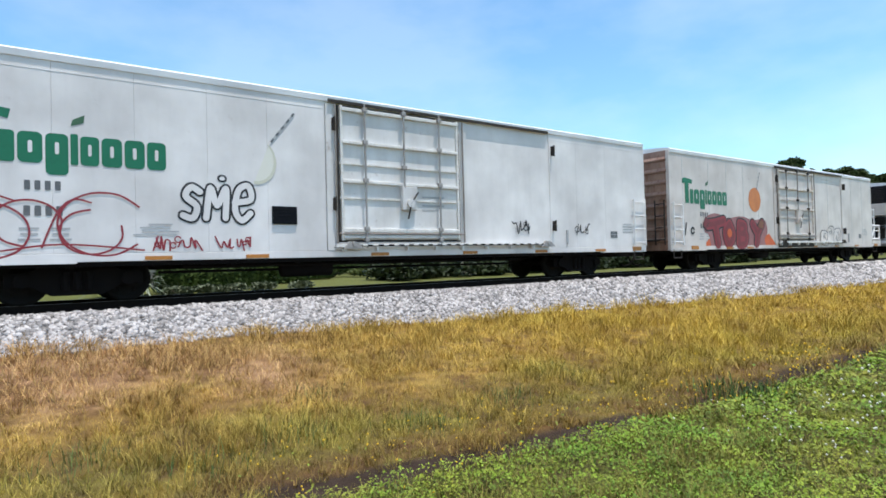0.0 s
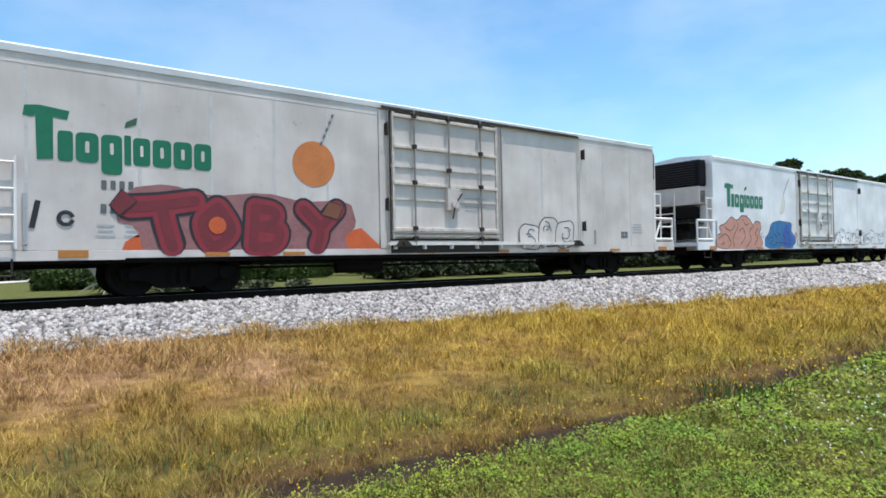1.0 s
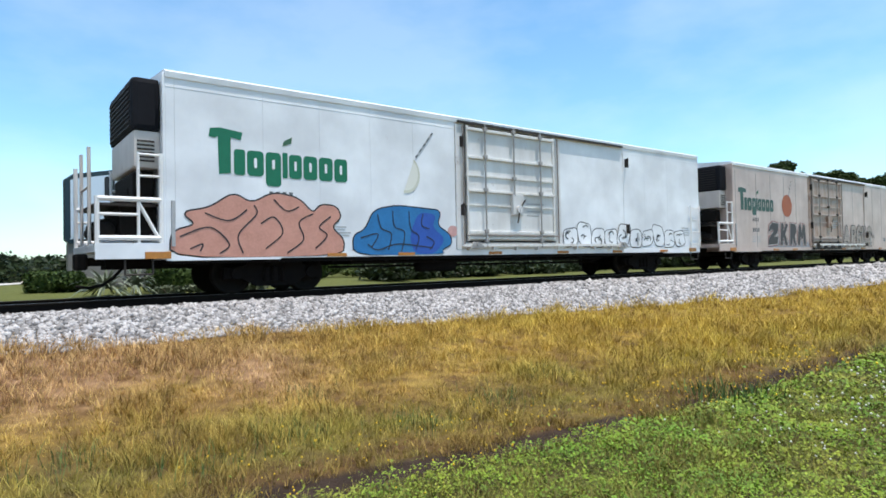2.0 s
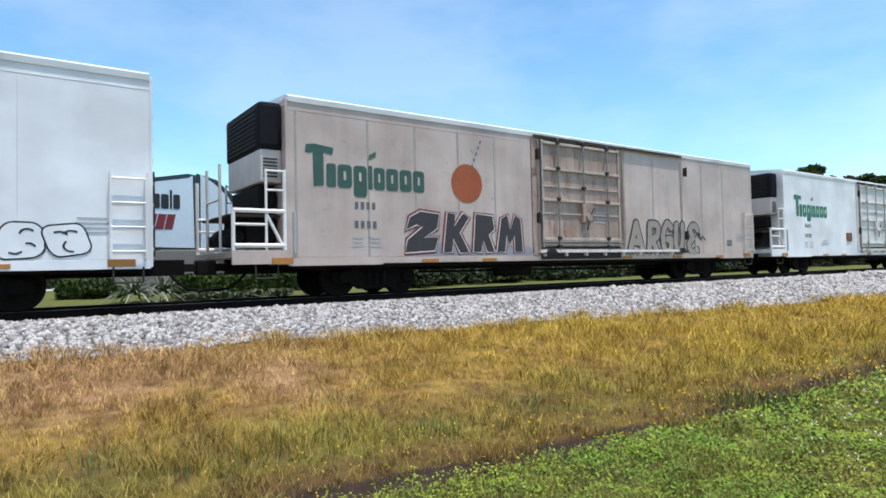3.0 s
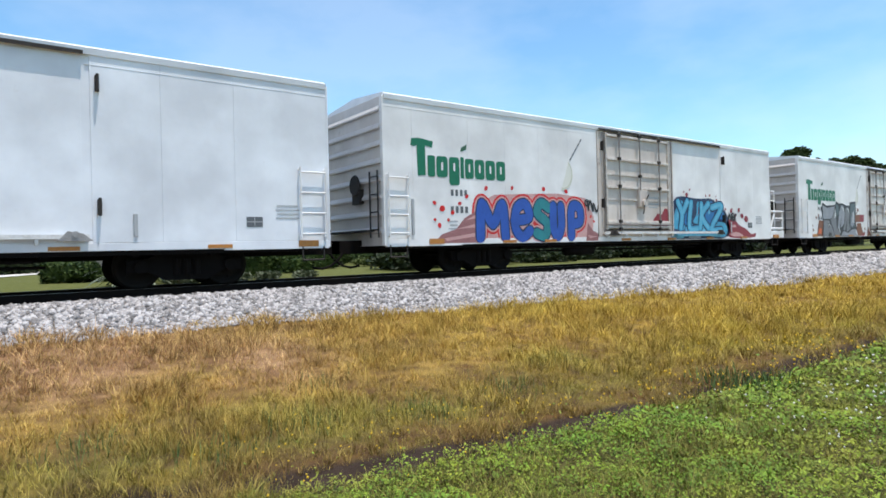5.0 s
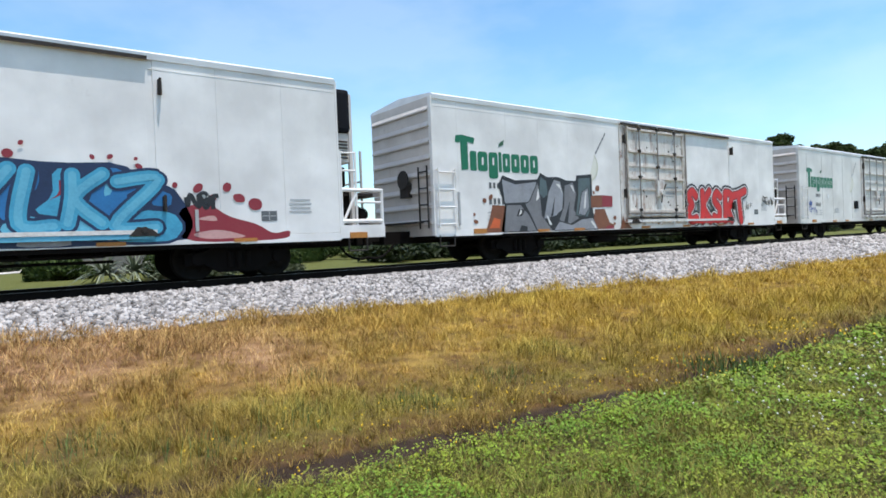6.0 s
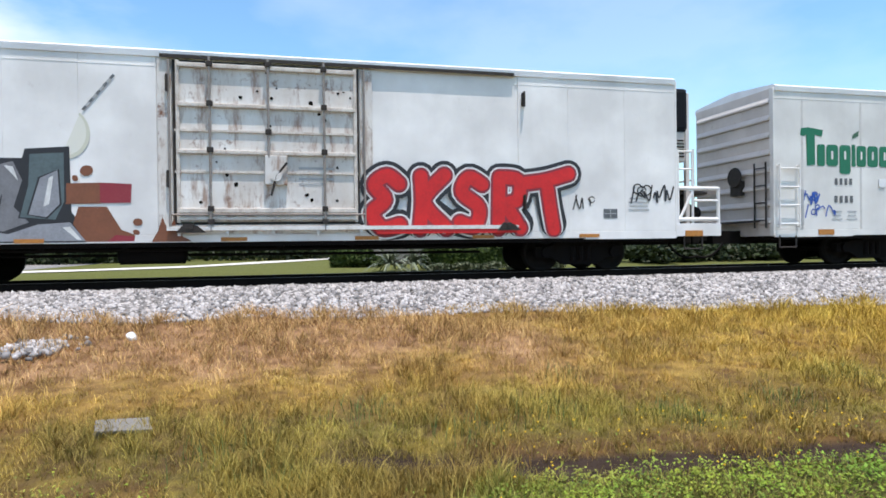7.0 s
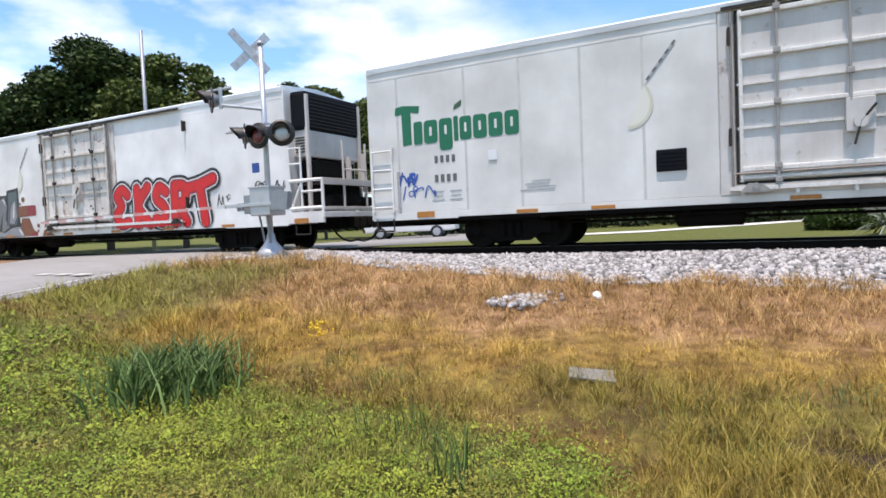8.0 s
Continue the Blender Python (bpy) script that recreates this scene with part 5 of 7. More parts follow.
def marks_third(car, u0, u1):
    company_mark(car, 1.50, GREEN)
    number_bars(car, 2.75, two=False)
    fruit(car, BALL_FADED, True)
    small_stencils(car, u1)
    facets(car, [([(0.72, 0.82), (0.75, 1.35), (1.25, 1.5), (0.95, 1.75), (1.5, 1.85), (2.0, 2.2), (2.4, 1.98), (2.9, 2.25), (3.5, 2.15), (3.85, 1.8), (4.05, 2.02), (4.45, 2.0), (4.58, 1.75), (4.3, 1.5), (4.65, 1.2), (4.6, 0.82)], 0, 1)], [S_SALMON, S_BLACK], 0.035, "salmon-pink sprayed cloud shape with black rim", 2)
    facets(car, [([(4.92, 0.82), (4.9, 1.3), (5.25, 1.45), (5.5, 1.95), (6.2, 2.08), (7.0, 2.03), (7.6, 2.0), (7.45, 1.6), (7.9, 1.35), (7.95, 1.1), (7.6, 0.95), (7.7, 0.82)], 0, 1), ([(6.7, 0.84), (6.55, 1.3), (6.85, 1.95), (7.45, 1.9), (7.3, 1.55), (7.75, 1.25), (7.4, 0.84)], 2)], [S_BLUE, S_BLACK, S_ROYAL], 0.035, "bright blue sprayed cloud shape with black rim", 2)
    L = []
    for k, pts in enumerate((((0.9, 1.25), (1.5, 1.45), (1.9, 1.1), (1.7, 0.9)), ((1.4, 1.75), (1.9, 1.6), (2.3, 1.85)), ((2.2, 0.9), (2.1, 1.3), (2.5, 1.75), (2.45, 1.95)), ((2.7, 1.0), (3.1, 1.35), (2.9, 1.7), (2.6, 1.55)), ((3.2, 0.9), (3.6, 1.2), (3.5, 1.6), (3.85, 1.8)), ((3.9, 1.0), (4.2, 1.3), (4.0, 1.5), (4.3, 1.75)), ((2.9, 2.1), (3.2, 1.85), (3.5, 1.95)), ((1.1, 1.0), (1.35, 1.1), (1.3, 0.95)),
                             ((5.1, 1.25), (5.6, 1.35), (5.4, 1.0)), ((5.6, 1.85), (5.7, 1.5), (6.0, 1.35), (5.9, 0.95)), ((6.05, 1.95), (6.1, 1.55), (6.4, 1.4), (6.3, 0.9)), ((6.55, 1.95), (6.6, 1.5), (6.85, 1.3), (6.75, 0.95)), ((7.0, 1.9), (6.95, 1.6), (7.2, 1.5)), ((7.1, 1.3), (7.35, 1.15), (7.2, 0.95)), ((5.3, 1.1), (5.6, 0.95), (6.2, 1.1), (7.3, 1.0)))):
        ribbon(L, list(pts), 0.03, 4, 0, k)
    mark(car, "graffiti", L, [S_BLACK], "thin black sprayed lines")
    mark(car, "graffiti", [(rounded(8.0, 1.45, 0.35, 0.3, 1), 2, 0)], [S_PINK], "small pink sprayed patch")
    bubbles(car, [(12.85 + 0.70 * k, (1.32, 1.42, 1.28)[k % 3], 0.66, (0.55, 0.75, 0.62)[k % 3], 0.15 * (-1) ** k, 1) for k in range(10)], [S_BLACK, COOL], 0.03, 0, "black outlined hollow sprayed shapes", rims=(0, 0), seed=48)


def marks_fourth(car, u0, u1):
    company_mark(car, 1.05, GREEN_DARK)
    number_bars(car, 2.25)
    fruit(car, BALL_RED, cx=5.72)
    small_stencils(car, u1)
    mark(car, "graffiti", [([(3.6, 0.81), (3.9, 1.15), (4.6, 1.3), (8.0, 1.2), (8.3, 0.81)], 1, 0)], [S_STEEL], "pale chrome sprayed ground")
    angular = []
    for u, w, o in ((3.95, 1.0, ((0, 0.55), (0.1, 0.85), (0.4, 1), (1, 0.95), (0.95, 0.6), (0.55, 0.36), (1, 0.38), (0.9, 0.05), (0, 0), (0.05, 0.3), (0.5, 0.62), (0.3, 0.68))),
                    (5.05, 0.85, ((0.1, 0), (0.2, 1), (0.5, 0.97), (0.48, 0.65), (0.8, 1), (1.05, 0.9), (0.7, 0.5), (1.1, 0), (0.75, -0.02), (0.45, 0.35), (0.42, 0))),
                    (6.1, 0.75, ((0.05, 0), (0.1, 1), (0.9, 0.95), (1, 0.6), (0.75, 0.45), (1.05, 0), (0.7, 0), (0.5, 0.3), (0.4, 0))),
                    (6.98, 0.85, ((0, 0), (0.15, 0.9), (0.4, 1), (0.55, 0.6), (0.75, 1), (1, 0.9), (1.15, 0), (0.8, 0), (0.75, 0.45), (0.55, 0.2), (0.4, 0.45), (0.35, 0)))):
        angular.append([(u - 0.25 + w * x + 0.06 * z, 1.05 + 1.05 * z) for x, z in o])
    facets(car, [(grow(o, 0.04), 0, 0) for o in angular], [S_WINE], 0.045, "dark red sprayed shadow", 0)
    facets(car, [(o, 0, 1) for o in angular], [INK_BLACK, BONE], 0.035, "black angular sprayed letters with pale rims", 0, 4)
    fat_strokes(car, [("A", 12.55, 1.0, 0.85, 1.05, 1), ("R", 13.55, 1.0, 0.7, 1.05, 1), ("G", 14.35, 1.0, 0.6, 1.05, 1), ("u", 15.15, 1.0, 0.5, 1.05, 1), ("E", 15.9, 1.0, 0.7, 1.0, 1)],
                [S_BLACK, S_MUD], 0.24, ((0.10, 0),), "brown-grey sprayed letters with dark rims", 0.08)
    scribble(car, 16.4, 1.35, 0.7, 0.4, 2, S_BLACK, 0.05, 51)


def marks_fifth(car, u0, u1):
    company_mark(car, 1.50, GREEN)
    number_bars(car, 2.45)
    small_stencils(car, u1)
    vent_box(car, 6.85, 1.50, 0.58, 0.42, S_BROWN)


def marks_sixth(car, u0, u1):
    company_mark(car, 0.78, GREEN)
    number_bars(car, 2.0)
    fruit(car, BALL_FADED, True)
    small_stencils(car, u1)
    facets(car, [([(1.45, 0.82), (1.7, 1.05), (2.2, 1.2), (2.5, 1.5), (3.0, 1.75), (3.1, 0.82)], 0), ([(1.8, 0.95), (2.9, 1.1), (2.9, 1.0), (1.9, 0.88)], 1), ([(2.2, 1.2), (2.9, 1.35), (2.9, 1.25)], 1), ([(2.55, 1.45), (2.9, 1.6), (2.95, 1.5)], 1), ([(7.5, 0.82), (7.6, 1.4), (7.85, 1.15), (8.1, 1.05), (8.1, 0.82)], 0), ([(7.6, 1.0), (8.05, 0.95), (7.7, 0.9)], 1)], [S_MAUVE, S_PINK], 0.0, "brown and pink sprayed slabs", 0)
    spatter(car, [(1.75, 1.75, 0.16), (1.5, 1.9, 0.1), (1.65, 1.3, 0.14), (2.1, 1.65, 0.12), (2.35, 1.9, 0.1), (1.5, 1.45, 0.08), (1.95, 1.45, 0.1), (2.6, 2.1, 0.12), (3.3, 2.35, 0.14), (4.3, 2.4, 0.12), (5.6, 2.42, 0.14), (6.6, 2.38, 0.12), (7.75, 1.6, 0.1), (7.9, 1.45, 0.08)], S_RED, "dark red sprayed drops", 12)
    mark(car, "graffiti", [([(2.9, 0.82), (3.0, 1.9), (3.6, 2.18), (5.0, 2.25), (6.2, 2.3), (7.5, 2.2), (7.9, 1.6), (7.8, 0.82)], 0.5, 0)], [S_PINK], "pale pink sprayed ground")
    fat_strokes(car, [("m", 3.00, 0.95, 1.05, 1.0, 0), ("e", 4.32, 0.95, 0.7, 1.0, 0), ("s", 5.20, 0.95, 0.65, 1.05, 3), ("u", 5.95, 0.95, 0.45, 1.0, 0), ("p", 6.7, 0.92, 0.65, 1.05, 0)],
                [S_ROYAL, S_PINK, S_RED, S_TEAL, S_NAVY], 0.30, ((0.30, 2), (0.18, 1), (0.08, 4)), "royal blue and teal bubble strokes with pink and red rims")
    facets(car, [([(16.0, 0.82), (16.1, 1.55), (16.7, 1.65), (17.1, 1.35), (17.7, 1.2), (18.1, 0.95), (18.5, 1.05), (18.45, 0.82)], 0), ([(16.3, 1.0), (16.9, 1.1), (17.6, 0.9), (16.6, 0.88)], 1), ([(16.4, 1.3), (16.8, 1.4), (16.9, 1.25)], 1)], [S_CRIMSON, S_PINK], 0.0, "crimson sprayed cloud", 2)
    spatter(car, [(16.5, 1.95, 0.2), (17.1, 1.98, 0.2), (16.8, 1.75, 0.14), (17.35, 1.75, 0.18), (17.7, 1.62, 0.26), (13.3, 2.5, 0.16), (13.5, 2.7, 0.09), (13.1, 2.6, 0.08), (14.6, 2.5, 0.1), (14.9, 2.52, 0.1), (15.4, 2.35, 0.12), (15.6, 2.25, 0.1), (16.05, 2.0, 0.12), (15.35, 2.5, 0.07)], S_CRIMSON, "dark crimson sprayed drops", 8)
    facets(car, [([(12.24, 0.82), (12.24, 2.0), (12.55, 2.38), (13.0, 2.44), (14.0, 2.36), (15.1, 2.42), (15.55, 2.02), (16.0, 1.98), (16.25, 1.6), (16.4, 1.2), (16.2, 0.82)], 2),
                 ([(12.3, 1.25), (12.45, 1.75), (12.7, 2.2), (13.0, 2.3), (13.1, 2.0), (12.9, 1.7), (13.25, 1.35), (13.0, 1.1)], 0, 2),
                 ([(13.0, 1.55), (13.35, 2.3), (13.75, 2.28), (13.75, 1.95), (13.5, 1.6), (13.7, 1.3), (13.3, 1.2)], 1, 2),
                 ([(13.6, 1.45), (13.95, 1.75), (13.95, 2.25), (14.4, 2.28), (14.3, 1.9), (14.6, 1.7), (14.2, 1.35)], 0, 2),
                 ([(14.35, 1.2), (14.6, 1.9), (14.6, 2.3), (15.1, 2.3), (15.4, 1.95), (15.1, 1.75), (15.5, 1.5), (15.0, 1.3)], 1, 2),
                 ([(13.3, 0.95), (13.1, 1.2), (13.5, 1.42), (14.0, 1.25), (14.6, 1.35), (14.9, 1.1), (14.4, 0.92)], 3, 2),
                 ([(14.9, 0.9), (14.8, 1.2), (15.4, 1.5), (16.0, 1.45), (16.2, 1.15), (16.0, 0.88), (15.4, 0.86)], 0, 2),
                 ([(15.3, 1.05), (15.5, 1.2), (15.9, 1.15), (15.7, 1.0)], 2),
                 ([(12.3, 0.84), (12.3, 1.1), (12.7, 1.05), (13.1, 0.95), (13.0, 0.84)], 3, 2),
                 ([(13.35, 0.83), (13.4, 0.98), (13.8, 1.04), (14.2, 0.95), (14.2, 0.83)], 4, 2),
                 ([(15.55, 1.6), (15.75, 1.9), (16.0, 1.8), (15.95, 1.55)], 1, 2),
                 ([(12.55, 1.5), (12.7, 1.95), (12.9, 2.15), (12.85, 1.9), (12.7, 1.6)], 3), ([(13.25, 1.7), (13.45, 2.15), (13.55, 2.12), (13.4, 1.75)], 3), ([(14.75, 1.75), (14.85, 2.2), (14.95, 2.15), (14.9, 1.8)], 3), ([(13.85, 1.65), (14.05, 1.8), (14.05, 2.1), (14.2, 1.85)], 5)],
           [S_CYAN, S_BLUE, S_NAVY, S_SKY, S_STEEL, S_CRIMSON], 0.06, "sky-blue tangled sprayed shapes with dark rims", 1)
    fat_strokes(car, [("y", 12.5, 1.25, 0.75, 1.0, 2), ("l", 13.3, 1.15, 0.7, 1.1, 2), ("k", 14.05, 1.25, 0.7, 0.95, 2), ("z", 14.85, 1.1, 0.85, 1.05, 2)],
                [S_NAVY, S_CYAN, S_SKY], 0.13, ((0.24, 0), (0.13, 1)), "pale blue sprayed strokes with navy rims", 0.12, 0.012)
    bm = bmesh.new()
    box(bm, 12.42, 15.60, FACE - 0.157, FACE - 0.153, 0.925, 1.015)
    part("graffiti", bm, S_SKY, car, "blue spray over the door runner")
    bm = bmesh.new()
    for k, o in enumerate((((10.75, 1.22), (11.1, 1.36), (12.02, 1.36), (12.02, 1.22)), ((11.05, 1.49), (11.35, 1.75), (11.6, 1.72), (11.8, 1.95), (12.02, 1.9), (12.02, 1.49)))):
        bm.faces.new([bm.verts.new((x, FACE - 0.056, z)) for x, z in o])
    part("graffiti", bm, S_CRIMSON, car, "crimson spray on the foot of the door")
    scribble(car, 7.5, 1.75, 0.9, 0.4, 4, S_BLACK, 0.07, 15)
    scribble(car, 16.2, 1.5, 0.8, 0.35, 4, S_BLACK, 0.09, 16)


def marks_seventh(car, u0, u1):
    company_mark(car, 0.74, GREEN)
    number_bars(car, 1.9)
    fruit(car, BALL_FADED, True)
    small_stencils(car, u1)
    facets(car, [([(1.75, 0.82), (1.95, 1.3), (2.05, 1.62), (2.6, 1.6), (2.7, 0.82)], 0), ([(1.9, 0.95), (2.1, 1.25), (2.35, 1.2), (2.3, 0.95)], 1), ([(6.45, 1.55), (6.5, 1.95), (7.1, 1.97), (7.1, 1.56)], 0), ([(7.08, 1.57), (7.08, 1.97), (7.65, 1.95), (7.63, 1.58)], 2), ([(6.5, 0.82), (6.7, 1.5), (7.2, 1.5), (7.45, 1.05), (7.7, 0.95), (7.65, 0.82)], 0), ([(7.2, 0.82), (7.35, 0.95), (7.7, 0.92), (7.68, 0.82)], 2)],
           [S_BROWN, S_ORANGE, S_CRIMSON], 0.0, "rust-brown sprayed slabs", 0)
    spatter(car, [(1.75, 1.75, 0.14), (2.0, 1.85, 0.16), (1.35, 1.35, 0.1), (1.4, 1.15, 0.12), (6.85, 2.2, 0.2), (6.65, 2.05, 0.12), (7.75, 1.2, 0.14), (7.72, 1.0, 0.1)], S_BROWN, "rust-brown sprayed drops", 9)
    facets(car, [([(2.36, 0.82), (2.55, 1.6), (2.30, 2.2), (2.48, 2.5), (3.0, 2.36), (3.95, 2.42), (4.1, 2.62), (4.4, 2.5), (4.9, 2.52), (5.3, 2.42), (5.75, 2.42), (5.8, 2.6), (6.56, 2.66), (6.58, 1.4), (6.95, 0.82)], 1),
                 ([(2.5, 0.84), (2.62, 1.62), (3.2, 1.62), (3.55, 1.3), (3.85, 0.84)], 0, 1),
                 ([(2.55, 1.68), (2.46, 2.38), (3.0, 2.24), (3.9, 2.34), (3.72, 1.72)], 2, 1),
                 ([(3.4, 1.65), (3.6, 1.75), (3.95, 2.3), (4.05, 1.9), (4.1, 1.3), (4.55, 0.84), (3.9, 0.84), (3.7, 1.2)], 0, 1),
                 ([(4.0, 2.0), (4.1, 2.5), (4.35, 2.38), (4.4, 1.95), (4.2, 1.85)], 3, 1),
                 ([(4.2, 1.2), (4.45, 2.05), (4.7, 2.42), (4.98, 2.38), (5.12, 2.0), (5.05, 1.5), (4.75, 1.3)], 2, 1),
                 ([(4.9, 1.15), (5.15, 1.6), (5.2, 2.25), (5.6, 2.36), (5.75, 2.0), (5.6, 1.5), (5.85, 1.2), (5.4, 1.02)], 0, 1),
                 ([(5.7, 1.3), (5.85, 1.9), (5.88, 2.5), (6.46, 2.54), (6.46, 1.6), (6.3, 1.25)], 3, 1),
                 ([(5.85, 1.35), (6.05, 2.05), (6.35, 2.2), (6.38, 1.55), (6.15, 1.3)], 2, 1),
                 ([(4.65, 0.84), (4.9, 1.1), (5.5, 0.98), (6.0, 1.16), (6.55, 1.2), (6.82, 0.84)], 2, 1),
                 ([(3.0, 1.28), (3.12, 1.5), (3.38, 1.5), (3.25, 1.3)], 1), ([(3.1, 0.84), (3.2, 1.02), (3.45, 0.98), (3.45, 0.84)], 1), ([(4.5, 1.25), (4.72, 1.9), (4.62, 1.3)], 1), ([(5.1, 1.05), (5.42, 1.75), (5.3, 1.05)], 1),
                 ([(3.86, 1.75), (3.98, 2.2), (4.02, 1.85)], 4), ([(3.1, 1.3), (3.2, 1.52), (3.24, 1.4)], 4), ([(4.78, 2.3), (4.95, 2.3), (5.05, 2.05), (4.97, 2.15)], 4), ([(5.45, 2.28), (5.6, 2.26), (5.68, 2.0), (5.6, 2.1)], 4), ([(6.1, 1.5), (6.2, 2.05), (6.28, 2.1), (6.2, 1.55)], 4), ([(6.42, 1.1), (6.55, 1.12), (6.75, 0.86), (6.68, 0.86)], 4), ([(4.45, 1.0), (4.3, 1.3), (4.36, 1.3), (4.55, 1.02)], 4)],
           [S_GREY, S_BLACK, S_STEEL, S_TEAL_GREY, S_WHITE], 0.035, "large grey angular sprayed shapes with black rims and white glints", 0)
    fat_strokes(car, [("E", 12.25, 1.03, 0.75, 1.15, 2), ("k", 13.3, 1.03, 0.75, 1.2, 2), ("s", 14.25, 1.03, 0.62, 1.15, 2), ("R", 15.1, 1.03, 0.75, 1.2, 2), ("T", 15.85, 1.0, 1.0, 1.28, 2)],
                [S_BLACK, S_WHITE, S_RED, S_CRIMSON], 0.29, ((0.36, 0), (0.19, 1), (0.11, 3)), "bright red sprayed letters with white and black rims", 0.03, 0.024)
    bm = bmesh.new()
    box(bm, 12.45, 15.60, FACE - 0.157, FACE - 0.153, 0.925, 1.015)
    part("graffiti", bm, S_RED, car, "red spray over the door runner")
    mark(car, "rust_stain", [([(8.0, 0.81), (8.12, 1.02), (8.2, 1.3), (8.3, 1.05), (8.42, 1.25), (8.5, 0.95), (8.75, 0.81)], 6, 0)], [S_BROWN], "orange-brown rust run under the door corner")
    rng = random.Random(70)
    bm = bmesh.new()
    for k in range(22):
        u, z, r = rng.uniform(8.6, 11.95), rng.uniform(1.5, 4.3), rng.uniform(0.02, 0.055)
        f = bm.faces.new([bm.verts.new((u + r * rng.uniform(0.6, 1.3) * math.cos(i * 0.9), FACE - 0.054 - 0.0002 * k, z + r * rng.uniform(0.6, 1.3) * math.sin(i * 0.9))) for i in range(7)])
    part("rust_spots", bm, DARK, car, "dark rust spots on the door")
    scribble(car, 17.05, 1.45, 0.55, 0.35, 3, S_BLACK, 0.03, 33)
    scribble(car, 18.55, 1.6, 1.15, 0.45, 6, S_BLACK, 0.04, 34)


def marks_eighth(car, u0, u1):
    company_mark(car, 0.76, GREEN)
    number_bars(car, 1.78)
    fruit(car, BALL_FADED, True)
    small_stencils(car, u1)
    vent_box(car, 6.95, 1.50, 0.58, 0.44)
    scribble(car, 0.82, 1.6, 0.9, 0.35, 5, S_ROYAL, 0.045, 41)
    scribble(car, 0.9, 1.25, 0.95, 0.35, 5, S_ROYAL, 0.035, 42)
    bm = bmesh.new()
    box(bm, 3.25, 3.47, LAYER0 - 0.02, LAYER0, 2.05, 2.28, 0.008)
    part("hatch", bm, COOL, car)


def build_train():
    for label, paint, end_paint, unit, extra in (
            ("grey-white refrigerator car with red and black scribbles", GREYED, BONE, "head", marks_first),
            ("bone-white refrigerator car with wine-red graffiti and orange fruit", BONE, RUSTY, "tail", marks_second),
            ("white refrigerator car with salmon and blue graffiti", COOL, BONE, "head", marks_third),
            ("grimy tan refrigerator car with black and brown graffiti", TAN, TAN, "head", marks_fourth),
            ("clean white refrigerator car without graffiti", COOL, COOL, "head", marks_fifth),
            # BONE ends on these three: the end walls' shade put into a greyer paint
            ("white refrigerator car with blue, teal and red graffiti", WHITE, BONE, "tail", marks_sixth),
            ("white refrigerator car with grey and red graffiti, rusty door", WHITE, BONE, "tail", marks_seventh),
            ("off-white refrigerator car with small blue scribbles", OFFWHITE, BONE, "tail", marks_eighth)):
        cars.append(freight_car(label, paint, end_paint, unit, extra, RUST_DOOR if extra is marks_seventh else STAINED if extra is marks_fourth else BONE if extra is marks_second else BEIGE if extra is marks_sixth else DOOR_GREY if extra is marks_eighth else None))


# ---- verge: grass, clover, weeds ----
def blades(rng, x, y, height, width, droop, fan=None):
    """Bent blades: a quad and a tip each, all as triangles."""
    n = len(x)
    z = land(x, y) - 0.01
    a = rng.uniform(0, math.tau, n)
    lean = rng.uniform(0.1, 1.0, n) * droop * height
    la = rng.uniform(0, math.tau, n) if fan is None else fan
    dx, dy = np.cos(a) * width / 2, np.sin(a) * width / 2
    mx, my = x + np.cos(la) * lean * 0.35, y + np.sin(la) * lean * 0.35
    tx, ty = x + np.cos(la) * lean, y + np.sin(la) * lean
    v = np.stack([np.stack([x - dx, y - dy, z], 1), np.stack([x + dx, y + dy, z], 1), np.stack([mx - dx * 0.7, my - dy * 0.7, z + height * 0.6], 1),
                  np.stack([mx + dx * 0.7, my + dy * 0.7, z + height * 0.6], 1), np.stack([tx, ty, z + height], 1)], 1)
    f = np.array([(0, 1, 3), (0, 3, 2), (2, 3, 4)])[None] + (5 * np.arange(n))[:, None, None]
    return v.reshape(-1, 3), f.reshape(-1, 3)


def vnoise(x, y, size, seed):
    """Smooth random patches of a given size, 0 to 1."""
    grid = np.random.default_rng(seed).random((256, 256))
    u, v = np.asarray(x) / size + 1000.3, np.asarray(y) / size + 1000.7
    i, j = np.floor(u).astype(int), np.floor(v).astype(int)
    a, b = u - i, v - j
    a, b = a * a * (3 - 2 * a), b * b * (3 - 2 * b)
    i0, i1, j0, j1 = i % 256, (i + 1) % 256, j % 256, (j + 1) % 256
    return (grid[i0, j0] * (1 - a) + grid[i1, j0] * a) * (1 - b) + (grid[i0, j1] * (1 - a) + grid[i1, j1] * a) * b


def scatter(rng, n, lo, hi, near=2.2, far=60.0, power=1.0):
    """Places on the verge, thinning out with distance from where one stands."""
    az = np.radians(rng.uniform(lo, hi, n))
    r = near * (far / near) ** (rng.random(n) ** power)
    return r * np.sin(az), r * np.cos(az), r


def clover_edge(x):
    """Where the clover ends, as a distance from the path of one who stands there."""
    return np.maximum(4.18 - 0.11 * np.minimum(x, 5.5) - 1.5 * (1 - smooth(-0.3, 1.8, x)), 3.9 - 0.12 * x - 3.0 * smooth(-1.2, 0.2, x))


